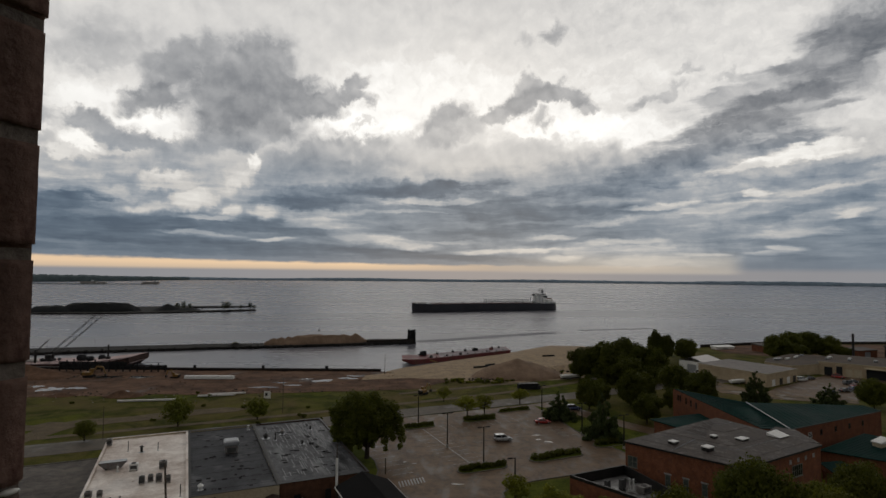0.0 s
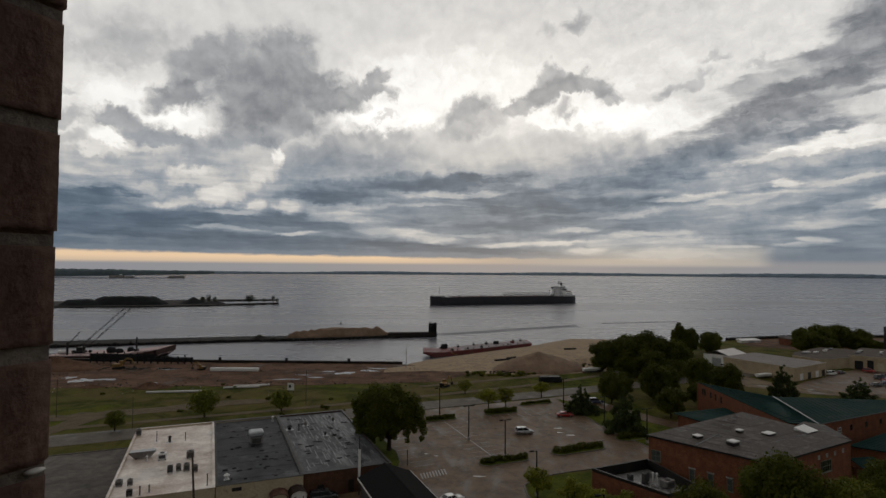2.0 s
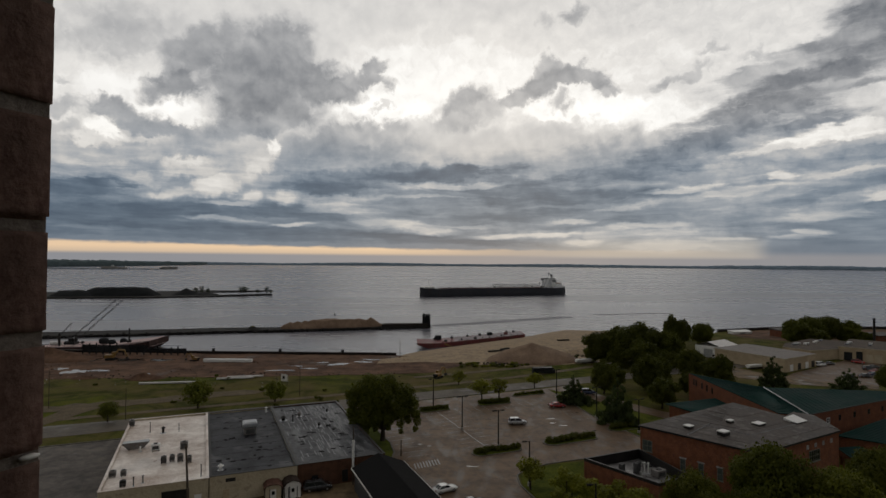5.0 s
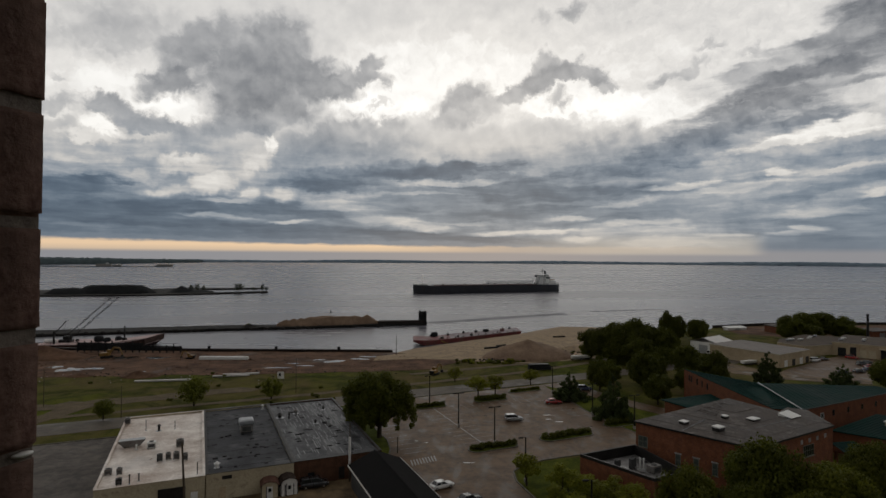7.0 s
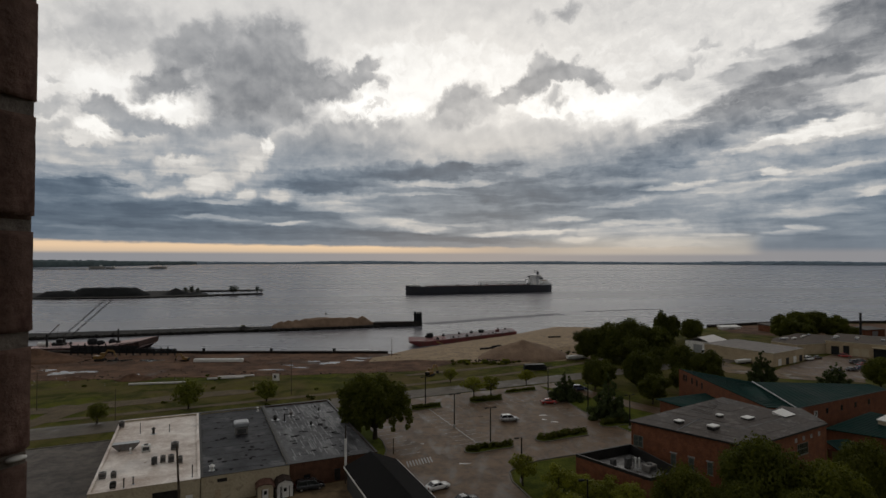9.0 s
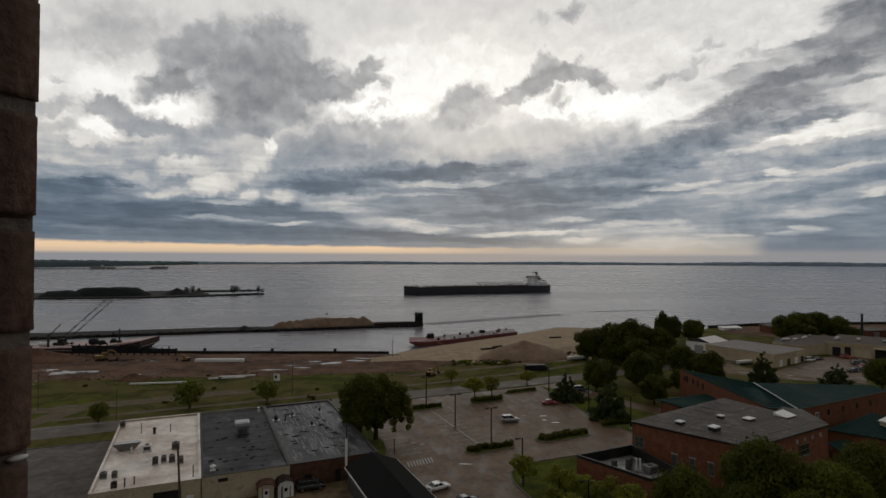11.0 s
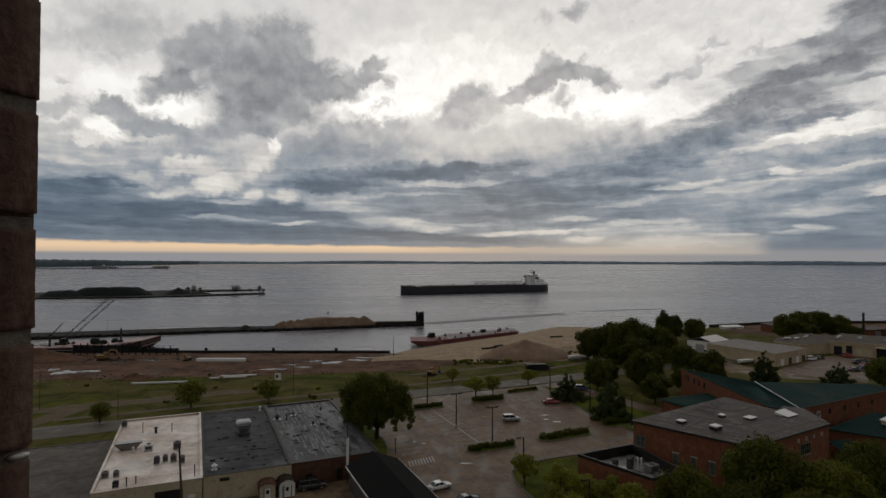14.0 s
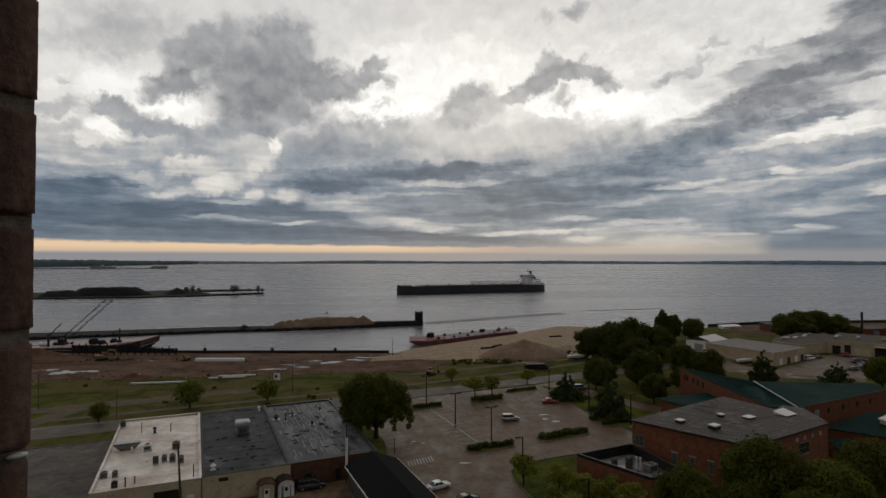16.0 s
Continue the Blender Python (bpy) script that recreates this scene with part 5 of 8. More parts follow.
# roof seams; the pale ones have wet sheen put into their colour
for tri in ((P1, PF), (PR, PF)):
    for i in (1, 3, 4, 7, 9):
        w = i / 11 + 0.013 * (i % 2)
        a, b = (Vector((tri[k][0] * (1 - w) + PT[0] * w - P1[0], tri[k][1] * (1 - w) + PT[1] * w - P1[1], 9.02 + 1.45 * w)) for k in (0, 1))
        part("roof_seam", rod(bmesh.new(), a.lerp(b, 0.02), b.lerp(a, 0.02), 0.03 if i != 3 else 0.06, None, 4), M["grey_roof"] if i % 3 else M["roof_sheen"], school)


def on_hall_roof(u, v):
    """A point on the hall's roof, u from the west corner to the front, v from there to the ridge, in the hall's own space."""
    p = Vector((*P1, 9.05)).lerp(Vector((*PF, 9.05)), u).lerp(Vector((*PT, 10.50)), v)
    return p - Vector((*P1, 0))


# a pale rod drawn as a sheen line, then ribs, every third one pale
part("roof_seam", rod(bmesh.new(), on_hall_roof(0.42, 0.01), on_hall_roof(0.50, 0.34), 0.11, None, 4), M["roof_sheen"], school, "pale seam imitating a line of wet sheen")
for i in range(13):
    v = 0.50 + 0.034 * i
    part("roof_rib", rod(bmesh.new(), on_hall_roof(0.20, v), on_hall_roof(0.62, v - 0.06), 0.035, None, 4), M["grey_roof"] if i % 3 else M["roof_sheen"], school)


def roof_light(x, y, z, w, d, h, label, turn=31):
    t = thing("skylight", pose(x, y, z, 0, 0, turn), label, "skylight", "skylights on the grey roof")
    part("curb", boxed(-w / 2, w / 2, -d / 2, d / 2, -0.3, h * 0.75, 0.02), M["dark_metal"], t)
    bm = bmesh.new()
    box(bm, -w / 2 - 0.06, w / 2 + 0.06, -d / 2 - 0.06, d / 2 + 0.06, h * 0.75, h, 0.05)
    part("dome", bm, M["white"], t, "milky white skylight cover")
    return t


annex, q = world_block("annex", [(25.6, 107.8), (35.4, 96.0), (42.4, 99.4), (38.0, 113.8)], 4.19, 2.9, M["brick"], M["dark_metal"], "low brick annex with a sunken flat roof", "building", over=-0.31, rim=0.02)
for a, b in zip(q, q[1:] + q[:1]):
    d = Vector((b[0] - a[0], b[1] - a[1], 0))
    m = Matrix.Translation((a[0], a[1], 0)) @ Matrix.Rotation(math.atan2(d.y, d.x), 4, "Z")
    part("parapet", box(bmesh.new(), 0.0, d.length - 0.345, 0, 0.34, 4.2, 4.75, 0, m), M["dark_metal"], annex, "dark metal-capped parapet")
    part("parapet_lining", box(bmesh.new(), 0.36, d.length - 0.36, 0.302, 0.34, 2.93, 4.197, 0, m), M["dark_metal"], annex)
part("roof_sheet", prism(bmesh.new(), [(x * 0.90 + 0.98, y * 0.90 - 0.36) for x, y in q], 2.925, 2.96), M["wet_sheen_sheet"], annex, "wet roof membrane with pale sheen in its colour")
for x, y, w, d, h in ((32.2, 106.0, 0.9, 0.8, 1.4), (34.6, 105.2, 0.8, 0.8, 1.9), (35.4, 106.6, 0.7, 0.7, 1.7), (38.2, 103.8, 2.3, 1.6, 1.3)):
    hvac(pose(x, y, 2.96, 0, 0, 31), w, d, h, "pale boxy rooftop unit on the annex" if w > 2 else "upright grey rooftop unit on the annex", M["unit_grey"] if w > 2 else M["grey_side"], w > 2)
for x, y in ((36.2, 105.5), (36.8, 105.2)):
    vent_pipe(pose(x, y, 2.96), 1.9, 0.12, "white vent pipe on the annex roof", M["white"])


# green metal roofed hall with a hip, and its lower wings
def seam_roof(parent, tri, mat, seams, name="roof_plane"):
    """One sloping metal roof plane with standing seams running from eave (first two corners) to the top."""
    bm = bmesh.new()
    vs = [Vector(c) for c in tri]
    top = [bm.verts.new(v) for v in vs]
    low = [bm.verts.new(v - Vector((0, 0, 0.15))) for v in vs]
    bm.faces.new(top)
    bm.faces.new(low[::-1])
    k = len(vs)
    for i in range(k):
        bm.faces.new((top[i], low[i], low[(i + 1) % k], top[(i + 1) % k]))
    bmesh.ops.recalc_face_normals(bm, faces=bm.faces[:])
    ribs, up = [], Vector((0, 0, 0.03))
    for i in range(1, seams):
        f = i / seams
        e = vs[0].lerp(vs[1], f)
        u = vs[-1].lerp(vs[2], f) if k == 4 else vs[2]
        if k == 3:
            u = e.lerp(vs[2], 0.97)
        ribs.append((e + up, u + up))
    plane = part(name, bm, mat, parent)
    for a, b in ribs:
        part("seam", rod(bmesh.new(), a, b, 0.045, None, 4), mat, plane)
    return plane


E1, C0, C1, R1, RB, AP = (71.6, 169.5), (72.5, 125.4), (78.4, 124.6), (113.0, 142.6), (112.0, 147.0), (80.8, 146.4)
hall = thing("green_hall", pose(*C1, 0), "large brick hall with a green standing-seam metal roof", "building")
o = Vector((*C1, 0))
L = lambda p, z: tuple(Vector((*p, z)) - o)
fp = [tuple((Vector((*p, 0)) - o)[:2]) for p in (E1, C0, C1, R1, RB, (82.6, 149.0))]
for a, b in zip(fp, fp[1:] + fp[:1]):
    part("wall", wall_run(bmesh.new(), a, b, 0, 8.85, 0.3), M["brick"], hall)
seam_roof(hall, (L(E1, 9.0), L(C0, 9.0), L(C1, 9.05), L(AP, 10.05)), M["green_roof"], 24)
seam_roof(hall, (L(C1, 9.0), L(R1, 9.0), L(RB, 9.35), L(AP, 10.05)), M["green_roof"], 24)
seam_roof(hall, (L(RB, 9.3), L((82.6, 149.4), 9.3), L(AP, 10.0)), M["green_roof"], 3)
seam_roof(hall, (L((82.6, 149.4), 9.2), L(E1, 8.95), L(AP, 10.0)), M["green_roof"], 3)
part("hip_cap", rod(bmesh.new(), L(C1, 9.10), L(AP, 10.12), 0.14, None, 6), M["galv"], hall, "pale metal hip flashing")
part("eave_trim", rod(bmesh.new(), L(C1, 8.9), L(R1, 8.9), 0.12, None, 6), M["dark_metal"], hall)
for s in (3.0, 4.4, 8.0, 11.0, 14.0):
    window(hall, fp[0], fp[1], s, 6.1, 0.8, 1.8, M["dark_metal"], sill=False)
for s in (12, 18, 24, 30):
    window(hall, fp[2], fp[3], s, 6.3, 0.9, 1.3, M["dark_metal"], sill=False)
window(hall, fp[2], fp[3], 7.5, 6.2, 1.3, 1.2, M["white"])

wing = thing("green_wing", pose(86, 120, 0), "low brick wing with a green metal shed roof", "building")
wp = [(-1.5, 4.0), (8.5, -4.0), (22.0, 2.5), (14.5, 11.5)]
for a, b in zip(wp, wp[1:] + wp[:1]):
    part("wall", wall_run(bmesh.new(), a, b, 0, 4.7, 0.3), M["brick"], wing)
seam_roof(wing, ((-2.1, 3.7, 4.8), (8.5, -4.8, 4.8), (22.8, 2.3, 5.8), (14.6, 12.2, 6.2)), M["green_roof"], 16)
porch = thing("green_porch", pose(79.8, 112.4, 0), "small green metal porch roof on brick piers", "porch")
seam_roof(porch, ((0, -2.2, 3.0), (6.5, -0.2, 3.0), (5.0, 5.5, 4.4), (-0.5, 4.4, 4.4)), M["green_roof"], 8)
for x, y in ((0.4, -1.6), (5.8, 0.0), (0.2, 3.8), (4.8, 4.8)):
    part("pier", boxed(x - 0.25, x + 0.25, y - 0.25, y + 0.25, 0, 2.9), M["brick"], porch)
leanto = thing("green_lean_to", pose(57.5, 150, 0), "low green-roofed brick lean-to beside the hall", "building")
for a, b in (((0.4, -0.4), (8.7, -18)), ((8.7, -18), (14, -19)), ((14, -19), (13.6, 2)), ((13.6, 2), (0.4, -0.4))):
    part("wall", wall_run(bmesh.new(), a, b, 0, 4.52, 0.3), M["brick"], leanto)
seam_roof(leanto, ((-0.6, 0.2, 4.7), (8.4, -19.0, 4.7), (14.4, -20, 5.6), (14.0, 3, 5.6)), M["green_roof"], 18)
box_light = thing("roof_monitor", pose(98.5, 124.6, 5.4, 0, 0, 20), "slanted white roof hatch on the green wing", "roof hatch")
part("curb", boxed(-1.5, 1.5, -0.9, 0.9, -0.6, 0.9), M["cream"], box_light)
part("cover", prism(bmesh.new(), [(-1.7, -1.1), (1.7, -1.1), (1.7, 1.1), (-1.7, 1.1)], 0.9, [1.1, 1.8, 1.8, 1.1]), M["white"], box_light)

for x, y, z, w, d, h in ((47.4, 112.6, 9.15, 1.5, 1.3, 0.7), (52.2, 108.4, 9.1, 1.8, 1.5, 1.0), (56.8, 115.2, 9.4, 1.1, 1.0, 0.9), (62.0, 114.2, 9.35, 2.2, 1.6, 0.7)):
    roof_light(x, y, z, w, d, h, "white boxed skylight on the grey roof")
t = thing("large_skylight", pose(71.4, 117.6, 9.25, 0, 0, 31) @ Matrix.Scale(0.68, 4), "large sloped white skylight on the grey roof", "skylight", "skylights on the grey roof")
part("curb", boxed(-2.6, 2.6, -1.8, 1.8, -0.5, 0.5), M["dark_metal"], t)
part("cover", prism(bmesh.new(), [(-2.8, -2), (2.8, -2), (2.8, 2), (-2.8, 2)], 0.5, [0.6, 0.6, 1.5, 1.3]), M["white"], t, "milky white sloped cover")

link, q = world_block("brick_link", [(70.8, 121.2), (77.4, 113.5), (79.0, 123.6), (76.0, 126.0)], 8.7, 8.72, M["brick"], M["grey_roof"], "brick link with a grey roof between the two halls", "building", 0.05, 0.45)

# depot: tan warehouse and garages near the shore
W1, W2, W3 = (114.6, 245.4), (129.0, 218.8), (149.4, 232.2)
W4 = (W1[0] + W3[0] - W2[0], W1[1] + W3[1] - W2[1])
ware, q = world_block("warehouse", [W1, W2, W3, W4], 4.8, 4.9, M["tan_wall"], M["depot_roof"], "tan block warehouse with a wide pale grey roof", "warehouse", 0.3, 0.35, M["cream"])
for s in (5, 11, 17, 22):
    part("door", box(bmesh.new(), -1.2, 1.2, -0.06, 0.0, 0.05, 2.6, 0, Matrix.Translation((q[1][0], q[1][1], 0)) @ Matrix.Rotation(math.atan2(q[2][1] - q[1][1], q[2][0] - q[1][0]), 4, "Z") @ Matrix.Translation((s, 0, 0))), M["white"] if s % 11 else M["dark_metal"], ware)
gable = thing("white_shed_hall", pose(120.6, 257, 0, 0, 0, 37.4), "white metal shed with a low gable roof", "shed")
part("wall", boxed(-7, 7, -6, 6, 0, 5.0), M["white"], gable)
bm = bmesh.new()
for s in (-1, 1):
    vs = [bm.verts.new(c) for c in ((-7.5, s * 6.4, 5.0), (7.5, s * 6.4, 5.0), (7.5, 0, 6.9), (-7.5, 0, 6.9))]
    bm.faces.new(vs if s < 0 else vs[::-1])
part("roof", bm, M["pale_roof"], gable, "pale metal gable roof")
part("door", boxed(-7.06, -7, -2, 2, 0.05, 3.6), M["galv"], gable)
garages, q = world_block("garages", [(171.0, 250.4), (206.0, 217.4), (229.0, 241.0), (193.4, 274.6)], 5.4, 5.4, M["tan_wall"], M["flat_brown"], "flat-roofed tan garages with dark open bays", "garage", 0.25, 0.4, M["cream"])
m = Matrix.Rotation(math.atan2(q[1][1], q[1][0]), 4, "Z")
# cream panels are doors; coal-dark ones imitate the shade inside open bays
for s0, s1, top, mt in ((2.0, 5.0, 3.6, "coal"), (6.4, 8.6, 4.2, "coal"), (9.8, 12.2, 3.4, "cream"), (12.8, 15.4, 3.4, "cream"), (17.0, 25.0, 4.0, "coal"), (27.0, 31.0, 3.8, "coal"), (33.0, 37.0, 3.8, "cream"), (39.0, 43.0, 3.8, "coal")):
    part("bay_door", box(bmesh.new(), s0, s1, -0.08, 0.0, 0.05, top, 0, m), M[mt], garages)
for s0 in (5.7, 9.2, 16.2, 26.0, 32.0):
    part("pier", box(bmesh.new(), s0 - 0.25, s0 + 0.25, -0.25, 0.0, 0.0, 5.3, 0, m), M["tan_wall"], garages)
part("canopy", box(bmesh.new(), 16.6, 25.4, -2.2, -0.02, 4.3, 4.6, 0, m), M["cream"], garages, "pale canopy over the wide bay")
store, q = world_block("storehouse", [(150.0, 256.0), (155.4, 245.2), (170.9, 250.5), (193.2, 274.7), (180.0, 284.0), (157.0, 266.0)], 4.2, 4.2, M["tan_wall"], M["flat_brown"], "flat-roofed tan storehouse with a brown gravelled roof", "warehouse", 0.2, 0.35, M["cream"])
for i, (x, y, w, h) in enumerate(((158.5, 261, 2.6, 0.8), (161, 263.5, 3.0, 0.7), (164.5, 262.5, 2.2, 0.9), (167, 265.5, 1.2, 0.6), (172, 268, 1.4, 0.8), (176, 273, 1.3, 0.6), (180, 276, 1.4, 0.7))):
    hvac(pose(x, y, 4.55, 0, 0, 15 * i % 60), w, 1.2, h, "low pale rooftop unit on the storehouse", M["white"] if i % 3 else M["galv"], False)
for i, (x, y, w, h) in enumerate(((178, 255, 1.4, 0.7), (182, 259, 2.0, 0.9), (186, 252, 1.3, 0.7), (190, 257, 1.2, 0.6), (194, 247, 1.8, 0.9), (199, 241, 1.4, 0.8), (203, 236, 1.3, 0.7), (208, 232, 1.6, 0.8))):
    hvac(pose(x, y, 5.8, 0, 0, 22 * i % 50), w, 1.2, h, "low pale rooftop unit on the garages", M["white"] if i % 2 else M["galv"], False)
for x, y, w, d, h, mt, lab in ((200, 330, 26, 9, 3.5, "brick", "low brown shed on the storage ground"), (255, 300, 22, 12, 6, "dark_metal", "dark metal storage building near the stack"), (285, 318, 18, 10, 5, "white", "pale harbour shed with a white roof"), (232, 306, 14, 8, 4, "brick", "low brick harbour shed"),
                               (172.5, 337.5, 13, 4, 1.2, "white", "long white storage shed on the storage ground"), (300, 285, 26, 14, 6, "dark_metal", "dark metal harbour building by the water")):
    t = thing("harbour_shed", pose(x, y, 0, 0, 0, 16), lab, "shed")
    part("wall", boxed(-w / 2, w / 2, -d / 2, d / 2, 0, h), M[mt], t)
    part("roof", prism(bmesh.new(), [(-w / 2 - .4, -d / 2 - .4), (w / 2 + .4, -d / 2 - .4), (w / 2 + .4, d / 2 + .4), (-w / 2 - .4, d / 2 + .4)], h, [h + .25, h + .25, h + .9, h + .9]), M["white"] if "white" in lab else M["grey_roof"], t)
    part("door", boxed(-2, 2, -d / 2 - 0.05, -d / 2, 0.05, min(3.2, h - .4)), M["galv"], t)
stack = thing("chimney_stack", pose(206.5, 277, 0), "tall dark steel stack by the harbour sheds", "chimney")
part("shaft", rod(bmesh.new(), (0, 0, 0), (0, 0, 15.5), 0.6, 0.5, 14), M["dark_metal"], stack)
part("rim", rod(bmesh.new(), (0, 0, 15.2), (0, 0, 15.6), 0.64, 0.64, 14), M["dark_metal"], stack)
part("base", boxed(-1.6, 1.6, -1.6, 1.6, 0, 1.2), M["concrete"], stack)
bm = bmesh.new()
for i in range(62):
    x = 163 + i * 2.7
    y = (345.4 + (x - 163) * 0.367 if x < 212 else 363.4 + (x - 212) * 0.07) - 12.4
    box(bm, x, x + 1.5, y + 12.4, y + 13, -4, 1.6)
    box(bm, x + 1.4, x + 2.75, y + 12.1, y + 12.7, -4, 1.5)
solo("dock_wall", bm, M["steel_wall"], Matrix(), "dark sheet-pile dock wall at the storage ground", "seawall", kind="structure")


# ---- trees and hedges ----
def leaf_cloud(name, centres, radii, count, size, mat, seed, squash=0.85, shell=0.55):
    """Many small folded leaf clumps scattered through overlapping boughs."""
    rng = np.random.default_rng(seed)
    centres, radii = np.array(centres, float), np.array(radii, float)
    w = radii ** 2
    pick = rng.choice(len(radii), count, p=w / w.sum())
    d = rng.normal(size=(count, 3))
    d /= np.linalg.norm(d, axis=1)[:, None]
    r = (shell + (1 - shell) * rng.random(count) ** 0.6)[:, None] * radii[pick][:, None] * (1 + 0.12 * rng.normal(size=(count, 1)))
    c = centres[pick] + d * r * np.array([1, 1, squash])
    nrm = d + rng.normal(size=(count, 3)) * 0.55 + np.array([0, 0, 0.35])
    nrm /= np.linalg.norm(nrm, axis=1)[:, None]
    t = np.cross(nrm, rng.normal(size=(count, 3)))
    t /= np.linalg.norm(t, axis=1)[:, None]
    b = np.cross(nrm, t)
    s = size * (0.6 + 0.8 * rng.random((count, 1)))
    k = 0.55 + 0.5 * rng.random((count, 1))
    fold = nrm * s * 0.35
    v = np.stack([c - t * s, c - b * s * k - fold * 0.6, c + t * s * 0.9, c + b * s * k - fold * 0.6, c + fold * 0.2], 1).reshape(-1, 3)
    i = np.arange(count) * 5
    f = np.concatenate([np.stack([i, i + 1, i + 4], 1), np.stack([i + 1, i + 2, i + 4], 1), np.stack([i + 2, i + 3, i + 4], 1), np.stack([i + 3, i, i + 4], 1)])
    me = bpy.data.meshes.new(name)
    me.from_pydata(v.tolist(), [], f.tolist())
    me.materials.append(mat)
    return me


def round_crown(seed, count, size, mat, lobes=16, tall=0.8):
    """Boughs round a trunk top; unit radius, centre at 0.62 of the height 1.6."""
    rnd = random.Random(seed)
    c, r = [], []
    for i in range(lobes):
        a = i * 2.4 + rnd.uniform(-0.4, 0.4)
        f = (i + 0.5) / lobes
        z = 1 - 2 * f
        rr = math.sqrt(1 - z * z) * rnd.uniform(0.50, 0.84)
        c.append((rr * math.cos(a), rr * math.sin(a), z * 0.64 * tall + rnd.uniform(-0.06, 0.06)))
        r.append(rnd.uniform(0.18, 0.40))
    c.append((0, 0, 0))
    r.append(0.60)
    return leaf_cloud("crown", c, r, count, size, mat, seed, 0.88, 0.45)


def conifer_crown(seed, count, mat):
    """Whorls of drooping boughs, narrow to the top; unit height, unit base radius."""
    rnd = random.Random(seed)
    c, r = [], []
    lean = rnd.uniform(0, 6.28)
    for i in range(17):
        f = i / 17
        n = max(1, int(8 * (1 - f)) + rnd.randrange(2))
        girth = (1 - f) ** 0.85 * rnd.uniform(0.80, 1.12)
        for k in range(n):
            a = 2 * math.pi * k / n + i * 1.1 + rnd.uniform(-0.3, 0.3)
            rr = girth * rnd.uniform(0.32, 0.86) * (1 + 0.08 * math.cos(a - lean))
            c.append((rr * math.cos(a), rr * math.sin(a), 0.07 + f * 0.9 - 0.05 * rr + rnd.uniform(-0.02, 0.02)))
            r.append(0.04 + rnd.uniform(0.13, 0.22) * (1 - f))
    return leaf_cloud("crown", c, r, count, 0.040, mat, seed, 0.42, 0.15)


def trunk_mesh(seed, limbs=6):
    """Tapered trunk with limbs reaching into the crown; unit height to the crown's middle."""
    rnd = random.Random(seed)
    bm = bmesh.new()
    p = Vector((0, 0, -0.05))
    pts = [(p, 0.062)]
    for i in range(4):
        p = p + Vector((rnd.uniform(-0.03, 0.03), rnd.uniform(-0.03, 0.03), 0.27))
        pts.append((p, 0.052 - 0.009 * i))
    for (a, r0), (b, r1) in zip(pts, pts[1:]):
        rod(bm, a, b, r0, r1, 7)
    for i in range(limbs):
        a = i * 2.3 + rnd.uniform(-.5, .5)
        s = pts[2 + i % 3][0]
        e = s + Vector((math.cos(a) * 0.42, math.sin(a) * 0.42, rnd.uniform(0.25, 0.5)))
        rod(bm, s, e, 0.026, 0.009, 5)
        rod(bm, s.lerp(e, 0.55), s.lerp(e, 0.55) + Vector((math.cos(a + 1) * 0.2, math.sin(a + 1) * 0.2, 0.18)), 0.012, 0.005, 4)
    return mesh_of("trunk", bm, M["bark"])


TRUNKS = [trunk_mesh(s) for s in (1, 2, 3)]
CROWNS = {
    "dark": [round_crown(11, 9500, 0.046, M["leaf"], 30), round_crown(12, 9500, 0.046, M["leaf"], 34), round_crown(13, 9500, 0.048, M["leaf"], 26, 0.95)],
    "near": [round_crown(21, 24000, 0.030, M["leaf"], 40), round_crown(22, 24000, 0.030, M["leaf_mid"], 36, 0.9)],
    "mid": [round_crown(51, 3000, 0.056, M["leaf_soft"], 24), round_crown(52, 2600, 0.058, M["leaf_soft"], 20, 0.95)],
    "sparse": [round_crown(61, 520, 0.085, M["far_leaf"], 14), round_crown(62, 460, 0.09, M["far_leaf"], 12, 1.0)],
    "light": [round_crown(31, 1900, 0.058, M["leaf_light"], 18), round_crown(32, 1600, 0.060, M["leaf_light"], 16, 1.0)],
}
CONIFERS = [conifer_crown(41, 6000, M["needle"]), conifer_crown(42, 6000, M["needle"]), conifer_crown(43, 6000, M["needle"])]
count_trees = [0]


def tree(x, y, h, w, style, label, z=0.0):
    """A broadleaf tree of height h and crown width w."""
    i = count_trees[0]
    count_trees[0] += 1
    t = thing("tree", pose(x, y, z, 0, 0, i * 77 % 360), label, "tree", "trees along the waterfront")
    ch = h * (1.0 if style != "light" else 0.8)
    mid = h * 0.53 if style != "light" else h - ch / 2
    tr = new("trunk", TRUNKS[i % 3])
    tr.parent = t
    tr.scale = (mid * 0.9, mid * 0.9, mid)
    cr = new("crown", CROWNS[style][i % len(CROWNS[style])])
    cr.parent = t
    cr.location = (0, 0, mid)
    cr.scale = (w / 2, w / 2, ch / 2 / 0.95)
    return t


def conifer(x, y, h, w, label):
    i = count_trees[0]
    count_trees[0] += 1
    t = thing("conifer", pose(x, y, 0, 0, 0, i * 77 % 360), label, "tree", "evergreens by the car park")
    part("trunk", rod(bmesh.new(), (0, 0, -0.2), (0, 0, h * 0.93), 0.022 * h, 0.01, 7), M["bark"], t)
    cr = new("crown", CONIFERS[i % 3])
    cr.parent = t
    cr.location = (0, 0, 0.2)
    cr.scale = (w * 0.80, w * 0.80, h)
    return t


